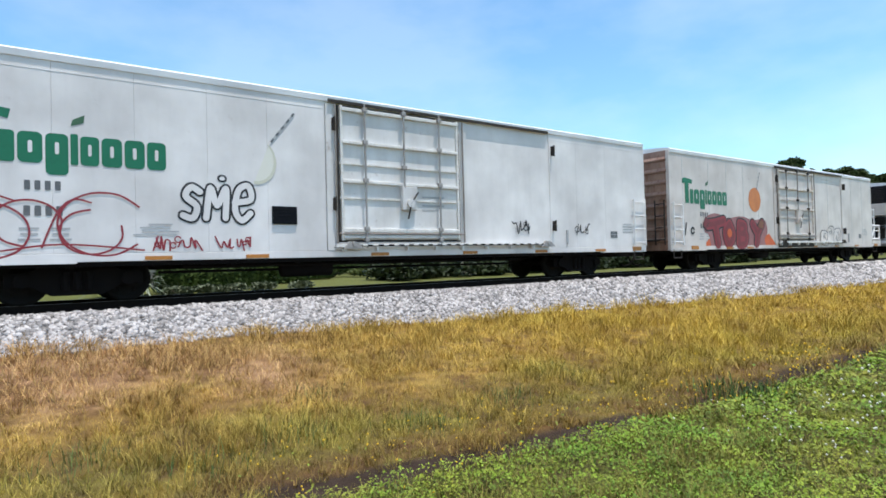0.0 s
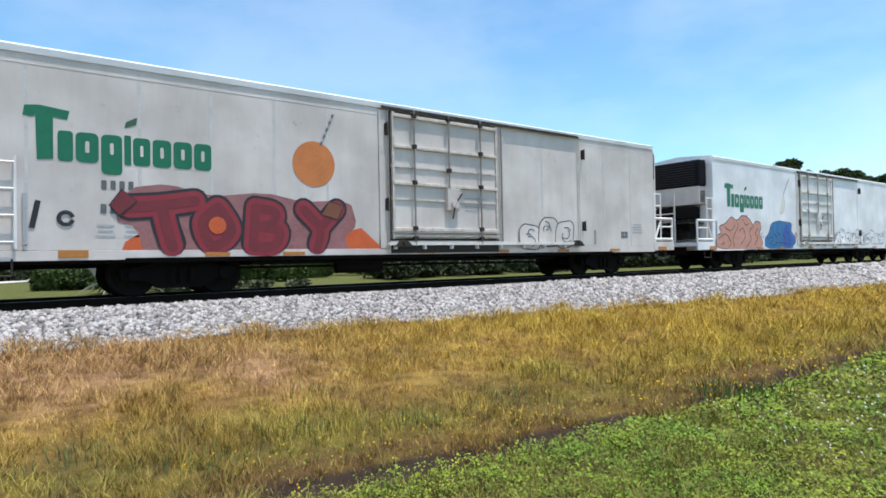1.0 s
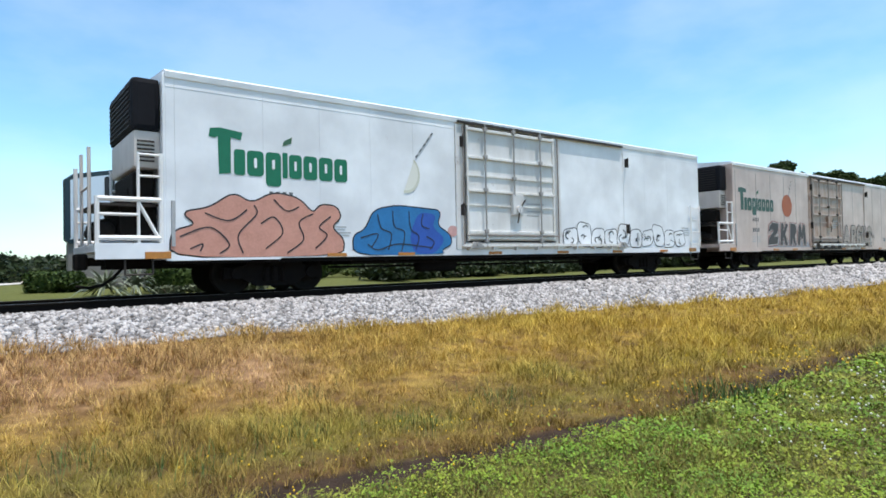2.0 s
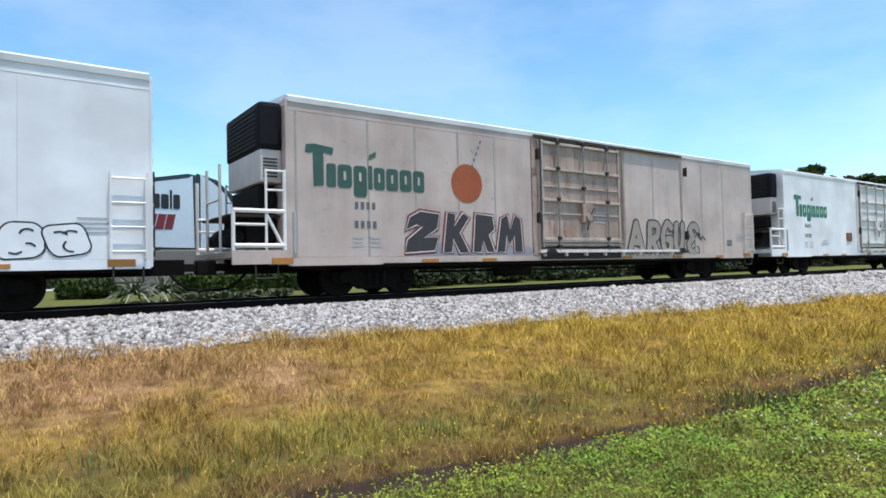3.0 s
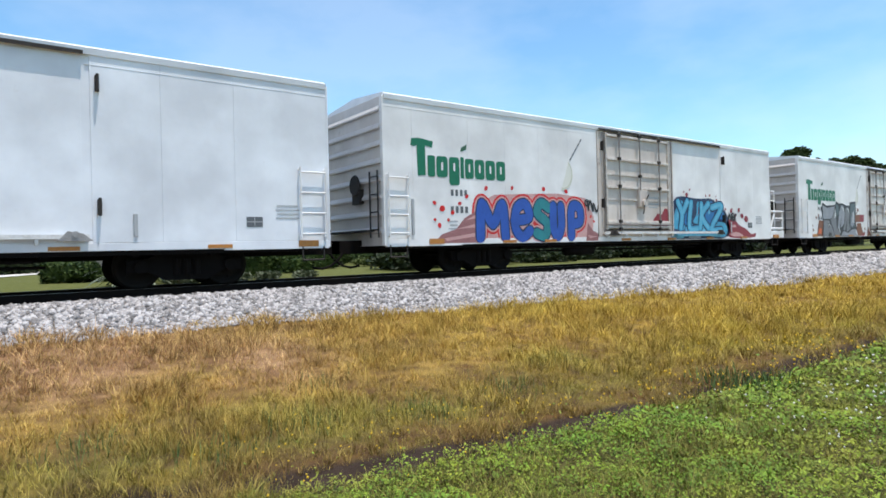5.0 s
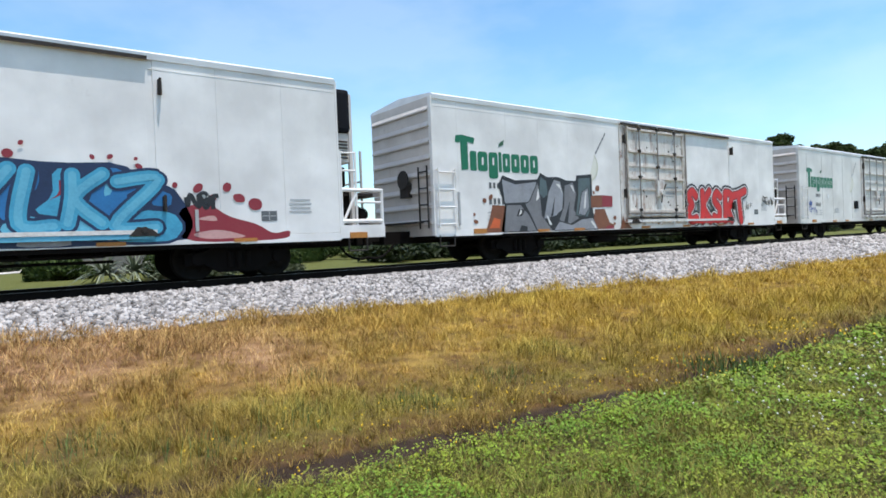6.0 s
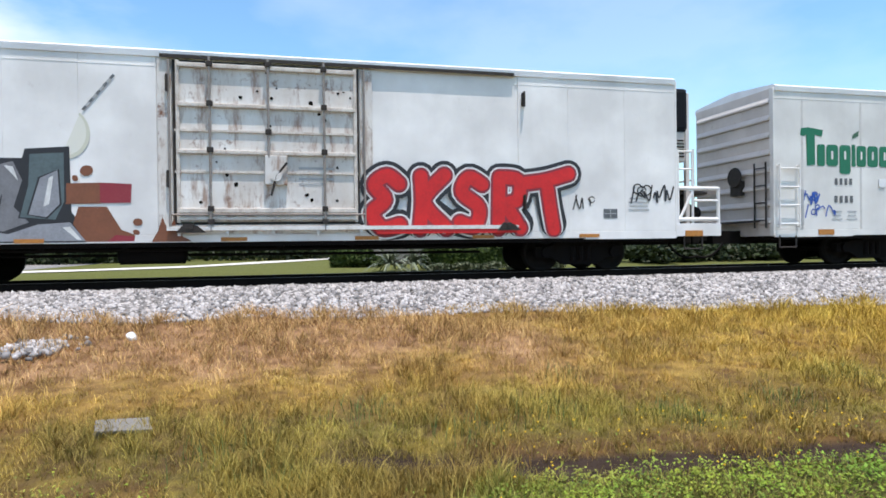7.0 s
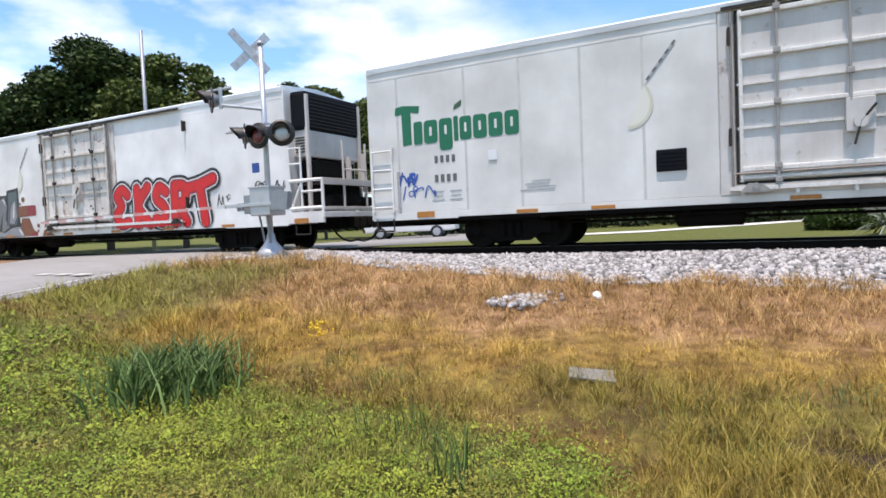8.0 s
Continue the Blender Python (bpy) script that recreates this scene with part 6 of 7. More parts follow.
def build_grass():
    rng = np.random.default_rng(11)
    # tufts of a dozen blades that fan out from one root
    cx, cy, cr = scatter(rng, 62000, -72, 84, 2.6, 60)
    per = 13
    reach = np.repeat(0.022 * np.clip(cr / 6, 0.8, 4.5) * rng.uniform(0.6, 1.7, len(cr)), per)
    ox, oy = rng.normal(size=len(reach)) * reach, rng.normal(size=len(reach)) * reach
    vigour = np.repeat(rng.uniform(0.55, 1.45, len(cr)), per)
    x, y, r = np.repeat(cx, per) + ox, np.repeat(cy, per) + oy, np.repeat(cr, per)
    fan = np.arctan2(oy, ox) + rng.normal(0, 0.5, len(x))
    clump = np.clip(1.5 * (0.6 * vnoise(x, y, 0.75, 21) + 0.4 * vnoise(x, y, 0.27, 22)) - 0.25, 0, 1)
    d = y - clover_edge(x)
    wild = 0.12 * np.sin(x * 2.7) + 0.10 * np.sin(x * 6.1 + 1)
    keep = (y < 10.62 + 0.9 * (vnoise(x, x * 0, 1.3, 41) - 0.5) + 0.5 * (vnoise(x, y, 0.4, 42) - 0.5) + 0.20 * np.sin(x * 0.8 + 0.4) + 0.24 * np.sin(x * 2.1 + 1) + 0.16 * np.sin(x * 5.3) + 0.1 * np.sin(x * 11.9) + rng.normal(0, 0.08, len(x))) & (y > -0.5) & ~((x < -12.25) & (x > -23))
    bare = (np.abs(y - ditch_line(x) - wild * 0.3) < 0.05 + 0.13 * vnoise(x, y, 0.45, 8) + 0.05 * smooth(3.2, 4.0, x)) & (x > 0.1) & (x < 5.3)
    keep &= ~bare | (rng.random(len(x)) < 0.06)
    spill = ((x + 3.25) / 0.42) ** 2 + ((y - 8.65) / 0.5) ** 2 < 0.4 + 0.6 * rng.random(len(x))
    keep &= ~spill | (rng.random(len(x)) < 0.3)
    keep &= rng.random(len(x)) < (0.42 + 0.75 * clump) * np.where(d < -0.1, 0.55, 1.0)
    vigour, fan = vigour[keep], fan[keep]
    x, y, r, d, clump = x[keep], y[keep], r[keep], d[keep], clump[keep]
    size = np.clip(r / 7.0, 0.8, 5.0)
    tall = (0.022 + (0.045 + 0.085 * clump) * rng.random(len(x)) ** 1.3 + 0.055 * clump ** 2) * vigour
    tall *= np.where(d < 0, 0.85, 1.0)
    v, f = blades(rng, x, y, tall * np.clip(size, 1, 1.7), 0.0070 * size * rng.uniform(0.6, 1.3, len(x)), 1.25, fan)
    tagged(new("grass", raw_mesh("grass", v, f, BLADE)), "dry yellow, brown and green grass of the verge", "grass", kind="stuff")
    # plain grass underfoot and behind
    q = rng.uniform(-1, 1, (90000, 2)) * np.array([14, 11]) + np.array([0, -6.0])
    rr = np.hypot(q[:, 0], q[:, 1])
    aa = np.degrees(np.arctan2(q[:, 0], q[:, 1]))
    q = q[((rr < 2.75) | (np.abs(aa - 6) > 77)) & (q[:, 0] > -12)]
    v, f = blades(rng, q[:, 0], q[:, 1], 0.03 + 0.06 * rng.random(len(q)), np.full(len(q), 0.009), 1.6)
    tagged(new("lawn_grass", raw_mesh("lawn_grass", v, f, BLADE)), "short green grass underfoot", "grass", kind="stuff")
    # clover and broad weeds on the near side of the ditch
    x, y, r = scatter(rng, 520000, -72, 84, 2.4, 22)
    q = rng.uniform(-1, 1, (150000, 2)) * np.array([11.5, 5.5]) + np.array([0.5, -2.0])      # underfoot and behind
    aa = np.degrees(np.arctan2(q[:, 0], q[:, 1]))
    q = q[(np.hypot(q[:, 0], q[:, 1]) < 2.4) | (np.abs(aa - 6) > 78)]
    x, y, r = np.concatenate([x, q[:, 0]]), np.concatenate([y, q[:, 1]]), np.concatenate([r, np.full(len(q), 7.0)])
    d = y - clover_edge(x) + np.where(x < 0.5, 0.22 * np.sin(x * 1.7) + 0.1 * np.sin(x * 5.1), 0.14 * vnoise(x, y, 0.35, 33))
    patch = 2 * vnoise(x, y, 0.6, 31) - 1
    fine = 2 * vnoise(x, y, 0.16, 32) - 1
    soft = np.where(x < 0, 0.6, 0.10)
    chance = (0.80 + 0.25 * patch + 0.35 * fine) * smooth(soft, -soft, d + np.where(x < 0.5, 0.35, 0.10) * patch) + np.where(d < 0.7, 0.015, 0.0)
    keep = (rng.random(len(x)) < chance) & (y > -7.3 + 1.2 * patch) & (x > -12.2)
    x, y, r, patch, fine = x[keep], y[keep], r[keep], patch[keep], fine[keep]
    n = len(x)
    s = (0.006 + 0.012 * rng.random(n) ** 1.5) * np.clip(r / 5, 0.8, 3)
    z = land(x, y) + 0.012 + (0.075 + 0.055 * patch + 0.045 * fine) * rng.random(n) ** 0.8
    a = rng.uniform(0, math.tau, n)
    t = rng.normal(0, 0.45, (n, 2))
    ca, sa = np.cos(a), np.sin(a)
    local = np.array([(-1, 0), (0, 0.62), (1, 0), (0, -0.62)])
    px = local[None, :, 0] * ca[:, None] - local[None, :, 1] * sa[:, None]
    py = local[None, :, 0] * sa[:, None] + local[None, :, 1] * ca[:, None]
    pz = px * t[:, :1] + py * t[:, 1:]
    v = np.stack([x[:, None] + px * s[:, None], y[:, None] + py * s[:, None], z[:, None] + pz * s[:, None]], -1).reshape(-1, 3)
    f = np.arange(4 * n).reshape(-1, 4)
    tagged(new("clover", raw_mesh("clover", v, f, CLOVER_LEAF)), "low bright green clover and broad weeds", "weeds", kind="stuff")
    # tiny yellow heads along the ditch and pale ones in the clover
    for name, n, x0, x1, off, spread, mat, label in (("yellow_flowers", 260, 1.0, 11.0, 0.45, 0.40, FLOWER, "tiny yellow flower heads along the ditch"), ("pale_flowers", 160, 5.0, 10.0, -1.3, 0.5, S_PINK_WHITE, "tiny pale flower heads in the clover")):
        x = rng.uniform(x0, x1, n)
        y = clover_edge(x) + off + rng.normal(0, spread, n)
        z = land(x, y) + rng.uniform(0.07, 0.13, n)
        s = rng.uniform(0.008, 0.014, n) * np.clip(np.hypot(x, y) / 6, 0.8, 1.6)
        v = np.stack([np.stack([x + s * q[0], y + s * q[1], z + s * q[2]], 1) for q in ((1, 0, 0), (-1, 0, 0), (0, 1, 0), (0, -1, 0), (0, 0, 1), (0, 0, -1))], 1).reshape(-1, 3)
        f = np.array([(0, 2, 4), (2, 1, 4), (1, 3, 4), (3, 0, 4), (2, 0, 5), (1, 2, 5), (3, 1, 5), (0, 3, 5)])[None] + (6 * np.arange(n))[:, None, None]
        tagged(new(name, raw_mesh(name, v, f.reshape(-1, 3), mat)), label, "flowers", kind="stuff")


def tuft(name, x, y, n, height, spread, mat, label, seed, width=0.012, droop=0.55):
    """A stand of upright reedy leaves."""
    rng = np.random.default_rng(seed)
    px, py = rng.normal(0, spread, n), rng.normal(0, spread, n)
    h = height * rng.uniform(0.45, 1.1, n)
    v, f = blades(rng, x + px, y + py, h, np.full(n, width), droop)
    base = float(land(x, y))
    v = v - np.array([x, y, base])
    ob = new(name, raw_mesh(name, v, f, mat))
    ob.location = (x, y, base)
    tagged(ob, label, "weed", kind="stuff" if name in ("grass_tuft", "leafy_weed") else "")


def build_weeds():
    tuft("tall_grass_clump", -5.3, 4.1, 620, 0.50, 0.30, REED_LEAF, "tall dark green grass clump on the verge", 5, 0.026, 1.1)
    tuft("tall_grass_clump", -5.8, 4.4, 380, 0.42, 0.26, REED_LEAF, "tall dark green grass clump on the verge", 6, 0.026, 1.1)
    tuft("reed_tuft", -1.66, 3.25, 70, 0.50, 0.10, REED_LEAF, "thin upright green reed tuft", 7, 0.010)
    tuft("reed_tuft", -2.4, 3.9, 70, 0.30, 0.20, REED_LEAF, "low green weed tuft", 8, 0.010)
    for k, (tx, ty, th, tn) in enumerate(((2.2, 5.2, 0.2, 90), (3.4, 5.0, 0.22, 110), (0.6, 5.6, 0.18, 80), (1.4, 4.9, 0.2, 90), (4.6, 5.1, 0.2, 90), (-0.6, 5.0, 0.2, 80), (-3.4, 5.0, 0.24, 120), (-4.3, 5.6, 0.2, 90), (-0.2, 4.4, 0.18, 80), (2.9, 6.4, 0.18, 80), (6.0, 5.6, 0.2, 90))):
        tuft("grass_tuft", tx, ty, tn, th, 0.20, REED_LEAF, "loose green grass tuft in the dry verge", 60 + k, 0.006)
    tuft("leafy_weed", 7.05, 3.72, 200, 0.22, 0.22, REED_LEAF, "dark leafy weed in the clover", 9, 0.02)
    # one yellow-flowered weed
    bm = bmesh.new()
    rng = random.Random(4)
    for k in range(34):
        p = Vector((rng.gauss(0, 0.08), rng.gauss(0, 0.10), rng.uniform(0.12, 0.30)))
        bmesh.ops.create_icosphere(bm, subdivisions=1, radius=rng.uniform(0.012, 0.024), matrix=Matrix.Translation(p))
    ob = new("flowering_weed", mesh_of(bm, "flowering_weed", FLOWER))
    ob.location = (-4.98, 5.96, float(land(-4.98, 5.96)))
    tagged(ob, "small weed with yellow flower heads", "weed")
    # concrete cover lying in the grass; a near-black block paints its shaded hollow
    bm = bmesh.new()
    box(bm, -0.25, 0.25, -0.16, 0.16, 0.115, 0.15, 0.012)
    for v in bm.verts:
        v.co += Vector((noise.noise(v.co * 9), noise.noise(v.co * 9 + Vector((5, 0, 0))), noise.noise(v.co * 7))) * 0.02
    cover_ob = new("utility_cover")
    cover_ob.matrix_basis = pose(-1.46, 5.66, float(land(-1.46, 5.66)) - 0.075, 6, 5, 14) @ Matrix.Scale(0.86, 4)
    tagged(cover_ob, "weathered concrete utility box sunk in the grass", "utility box")
    part("slab", bm, CONCRETE, cover_ob)
    for x0, x1 in ((-0.25, -0.13), (0.05, 0.25)):
        bm = bmesh.new()
        box(bm, x0, x1, -0.13, 0.15, -0.05, 0.118, 0.01)
        part("side_wall", bm, CONCRETE, cover_ob)
    bm = bmesh.new()
    box(bm, -0.135, 0.055, -0.05, 0.14, -0.05, 0.112)
    part("opening", bm, DARK, cover_ob, "dark block for the shaded hollow")
    bm = bmesh.new()
    bmesh.ops.create_icosphere(bm, subdivisions=2, radius=0.085)
    for v in bm.verts:
        v.co *= 0.85 + 0.3 * noise.noise(v.co * 14)
    rock = new("pale_rock", mesh_of(bm, "pale_rock", S_WHITE))
    rock.location = (-2.22, 9.15, float(land(-2.22, 9.15)) + 0.05)
    tagged(rock, "single pale rock at the foot of the ballast", "rock")


# ---- road and crossing signal ----
def build_road():
    ys = np.concatenate([np.linspace(-40, 4, 12), np.linspace(5, 30, 51), np.linspace(32, 46, 6)])
    bm = bmesh.new()
    rows = []
    for y in ys:
        e = -12.35 - 0.0 * y
        rows.append([bm.verts.new((x, y, road_z(y) + d)) for x, d in ((e, -0.08), (e - 0.02, 0.0), (-16, 0.05), (-22.0, 0.0), (-22.05, -0.08))])
    for a, b in zip(rows, rows[1:]):
        for i in range(4):
            bm.faces.new((a[i], a[i + 1], b[i + 1], b[i]))
    tagged(new("road", mesh_of(bm, "road", ASPHALT, True)), "sun-bleached asphalt road over the railway", "road", kind="structure")
    bm = bmesh.new()
    for x, y0, y1 in ((-12.75, -20, 12.2), (-12.75, 17.2, 40)):
        for k in range(24):
            a, b = y0 + (y1 - y0) * k / 24, y0 + (y1 - y0) * (k + 1) / 24
            q = [bm.verts.new((xx, yy, road_z(yy) + 0.012)) for xx, yy in ((x, a), (x - 0.12, a), (x - 0.12, b), (x, b))]
            bm.faces.new(q)
    for x in (-13.2, -13.9, -14.6):
        q = [bm.verts.new((xx, yy, road_z(yy) + 0.045)) for xx, yy in ((x, 8.1), (x - 0.45, 8.1), (x - 0.45, 8.4), (x, 8.4))]
        bm.faces.new(q)
    tagged(new("road_marking", mesh_of(bm, "road_marking", LINE)), "worn white road lines", "road marking", kind="structure")
    for y0, y1 in ((12.9, 13.75), (14.1, 15.25), (15.6, 16.5)):
        bm = bmesh.new()
        for k in range(4):
            box(bm, -12.3 - k * 2.45 - 2.43, -12.3 - k * 2.45, y0, y1, 0.86, 1.005, 0.012)
        tagged(new("crossing_panel", mesh_of(bm, "crossing_panel", CONCRETE)), "concrete panels between the rails of the crossing", "paving", kind="structure")
    # pale drive behind the track
    bm = bmesh.new()
    line = [(-22, 27.5), (-14, 28), (-9, 28.8), (-5, 31), (-1, 36), (3, 43), (8, 60), (12, 90)]
    rows = []
    for i, (x, y) in enumerate(line):
        w = 1.1 + 0.16 * i if i < 4 else 0.8
        rows.append([bm.verts.new((x, y - w * (1 if i < 4 else 0.6), float(land(x, y)) + 0.03)), bm.verts.new((x - (0 if i < 4 else 2), y + w, float(land(x, y)) + 0.03))])
    for a, b in zip(rows, rows[1:]):
        bm.faces.new((a[0], b[0], b[1], a[1]))
    tagged(new("pavement", mesh_of(bm, "pavement", PATH)), "pale concrete drive across the lawn", "pavement", kind="structure")


def lamp_head(parent, x, z, y, yaw, label="", pale=False):
    """A flasher: round backboard, hood, lens."""
    m = pose(x, y, z, 0, 0, yaw)
    bm = bmesh.new()
    lathe(bm, [(0.30, -0.01), (0.305, 0.0), (0.30, 0.012)], "Y", seg=28)
    board = part("backboard", bm, RUBBER, parent, label, True)
    board.matrix_basis = m
    bm = bmesh.new()
    lathe(bm, [(0.16, -0.04), (0.19, -0.03), (0.19, 0.0), (0.13, 0.16), (0.05, 0.2)], "Y", seg=20)
    part("housing", bm, ALU_DARK, board, "", True).matrix_basis = pose(0, 0, 0)
    bm = bmesh.new()
    for i in range(15):     # hood over the top half
        a0, a1 = radians(-10 + 200 * i / 15), radians(-10 + 200 * (i + 1) / 15)
        for r in (0.20, 0.21):
            q = [bm.verts.new((r * math.cos(a), yy, r * math.sin(a))) for a, yy in ((a0, -0.02), (a1, -0.02), (a1, -0.34 * (0.4 + 0.6 * max(0.0, math.sin(a1)))), (a0, -0.34 * (0.4 + 0.6 * max(0.0, math.sin(a0)))))]
            bm.faces.new(q)
    part("hood", bm, RUBBER, board)
    bm = bmesh.new()
    lathe(bm, [(0.02, -0.075), (0.12, -0.06), (0.185, -0.042)], "Y", seg=20)
    part("lens", bm, LENS_GLINT if pale else LENS, board, "lens coloured pale for the sky's glint" if pale else "dark red lens", True)


def build_signal():
    sig = new("crossing_signal")
    sx, sy, sz = -10.35, 10.95, 1.06
    sig.location = (sx, sy, sz)
    tagged(sig, "grey metal level-crossing signal with crossbuck, flashers and lowered gate", "railway signal")
    bm = bmesh.new()
    bar(bm, (0, 0, 0.1), (0, 0, 4.93), 0.065, 16)
    lathe(bm, [(0.08, 4.93), (0.08, 4.98), (0.03, 5.02)], "Z", seg=14)
    part("mast", bm, ALU, sig, "", True)
    bm = bmesh.new()
    lathe(bm, [(0.34, -0.1), (0.34, 0.03), (0.30, 0.10), (0.12, 0.32), (0.085, 0.5)], "Z", seg=20)
    part("base", bm, ALU, sig, "flared cast base", True)
    # crossbuck
    for lean in (45, -45):
        bm = bmesh.new()
        box(bm, -0.60, 0.60, -0.012, 0.012, -0.10, 0.10, 0.006)
        blade = part("crossbuck_blade", bm, ALU, sig, "weathered white crossbuck blade")
        blade.matrix_basis = pose(-0.22, -0.10 - (0.03 if lean > 0 else 0), 4.78, 0, lean, 64)
        bm = bmesh.new()
        for k in range(5):
            if abs(k - 2) > 0:
                box(bm, -0.5 + k * 0.21, -0.43 + k * 0.21, -0.0165, -0.0135, -0.05, 0.05)
        part("lettering", bm, INK_PALE, blade, "sign wording as dark bars")
    # bracket and flashers
    bm = bmesh.new()
    bar(bm, (-1.15, -0.1, 2.98), (0.65, -0.1, 2.98), 0.035, 10)
    bar(bm, (0, -0.05, 3.42), (-0.95, -0.4, 3.58), 0.04, 10)
    bar(bm, (-0.95, -0.4, 3.5), (-0.95, -0.4, 4.0), 0.045, 10)
    bar(bm, (-1.3, -0.5, 3.92), (-0.7, -0.3, 3.98), 0.03, 10)
    box(bm, -0.14, 0.14, -0.16, 0.1, 2.90, 3.10, 0.02)
    part("bracket", bm, ALU, sig)
    lamp_head(sig, 0.60, 2.80, -0.10, 40, "round black flasher board", True)
    lamp_head(sig, 0.02, 2.78, -0.24, 5)
    lamp_head(sig, -0.55, 2.84, -0.10, -40)
    lamp_head(sig, -1.20, 3.72, -0.45, -35)
    # gate mechanism and arm
    bm = bmesh.new()
    box(bm, -0.20, 0.42, -0.42, 0.10, 0.92, 1.58, 0.03)
    box(bm, -0.22, 0.44, -0.44, 0.12, 1.56, 1.60, 0.01)
    part("mechanism_box", bm, ALU, sig, "grey gate mechanism box")
    bm = bmesh.new()
    box(bm, -0.45, -0.25, -0.36, 0.04, 0.98, 1.42, 0.02)
    box(bm, 0.42, 0.62, -0.30, -0.10, 1.10, 1.38, 0.02)
    part("crank_cover", bm, ALU_DARK, sig)
    bm = bmesh.new()
    prism(bm, [(0.55, 1.05), (1.02, 1.02), (1.08, 1.42), (0.62, 1.46)], -0.55, -0.45)
    prism(bm, [(0.60, 1.08), (1.0, 1.06), (1.05, 1.40), (0.66, 1.42)], -0.45, -0.36)
    part("counterweight", bm, ALU_DARK, sig, "slab counterweight of the gate arm")
    bm = bmesh.new()
    box(bm, -1.0, 1.0, -0.45, -0.40, 1.14, 1.22, 0.01)
    part("arm_bracket", bm, ALU, sig)
    for k in range(18):
        bm = bmesh.new()
        a = -0.95 - k * 0.42
        box(bm, a - 0.42, a, -0.47, -0.445, 1.145 - 0.006 * k, 1.215 - 0.006 * k)
        part("gate_arm", bm, S_PINK if k % 2 else S_WHITE, sig, "faded red and white striped gate arm" if k == 0 else "")
    bm = bmesh.new()
    box(bm, -0.36, -0.14, -0.12, -0.10, 1.95, 2.18, 0.004)
    part("plate", bm, BLUE_PLATE, sig, "small blue notice plate")
    bm = bmesh.new()
    bar(bm, (-0.10, -0.08, 0.25), (-0.13, -0.2, 0.95), 0.025, 8)
    bar(bm, (0.08, -0.08, 0.15), (0.10, -0.2, 0.95), 0.03, 8)
    part("conduit", bm, ALU_DARK, sig)


# ---- beyond the track ----
def foliage(rng, blobs, n, size, flat=0.5):
    """Small leaf cards spread in the outer shells of clumps: (centre, radii)."""
    vol = np.array([b[1][0] * b[1][1] for b in blobs])
    pick = rng.choice(len(blobs), n, p=vol / vol.sum())
    c = np.array([b[0] for b in blobs])[pick]
    rad = np.array([b[1] for b in blobs])[pick]
    u = rng.normal(size=(n, 3))
    u /= np.linalg.norm(u, axis=1, keepdims=True)
    k = rng.random(n) ** 0.35
    p = c + u * rad * (k * (0.85 + 0.3 * rng.random(n)))[:, None]
    a, b = rng.normal(size=(n, 3)), rng.normal(size=(n, 3))
    a[:, 2] *= flat
    a /= np.linalg.norm(a, axis=1, keepdims=True)
    b -= a * (a * b).sum(1, keepdims=True)
    b /= np.linalg.norm(b, axis=1, keepdims=True)
    s = size * rng.uniform(0.5, 1.3, (n, 1))
    v = np.stack([p - a * s, p + b * s * 0.55, p + a * s, p - b * s * 0.55], 1).reshape(-1, 3)
    return v, np.arange(4 * n).reshape(-1, 4)


def tree(x, y, height, spread, leaf, seed, leaves=14000, size=0.2, trunk=0.35, label="broad dark green oak tree", low=0.3, oval=0.6, count=34):
    """A forked trunk whose limbs each end in a clump of leaves; the clumps make a lumpy dome with gaps."""
    rng = np.random.default_rng(seed)
    ob = new("tree")
    ob.location = (x, y, float(land(x, y)) - 0.05)
    tagged(ob, label, "tree")
    bm = bmesh.new()
    fork = Vector((0, 0, height * low))
    bar(bm, (0, 0, 0), fork, trunk * spread / 6 * 0.7, 10, trunk * spread / 6 * 0.5)
    blobs = []
    base, rise = height * (low + 0.06), height * (0.93 - low)
    for k in range(count):
        up = (k + 0.5) / count
        a = k * 2.4 + rng.normal(0, 0.35)
        rr = spread * math.sqrt(max(0.02, 1 - up ** 2.2)) * rng.uniform(0.55, 0.95)
        tip = Vector((rr * math.cos(a), rr * math.sin(a), base + rise * up * rng.uniform(0.88, 1.0)))
        mid = fork.lerp(tip, 0.5) + Vector((0, 0, 0.06 * height * rng.random()))
        if k % 2 == 0:
            bar(bm, fork, mid, trunk * 0.3, 7, trunk * 0.2)
            bar(bm, mid, tip, trunk * 0.2, 6, trunk * 0.06)
        q = spread * rng.uniform(0.17, 0.30)
        blobs.append((tuple(tip), (q, q, q * oval)))
    for k in range(5):
        a = k * 1.26
        blobs.append(((spread * 0.35 * math.cos(a), spread * 0.35 * math.sin(a), base + rise * 0.5), (spread * 0.36, spread * 0.36, rise * 0.26)))
    part("trunk", bm, BARK, ob)
    v, f = foliage(rng, blobs, leaves, size)
    part("crown", raw_mesh("crown", v, f, leaf), None, ob)
    return ob


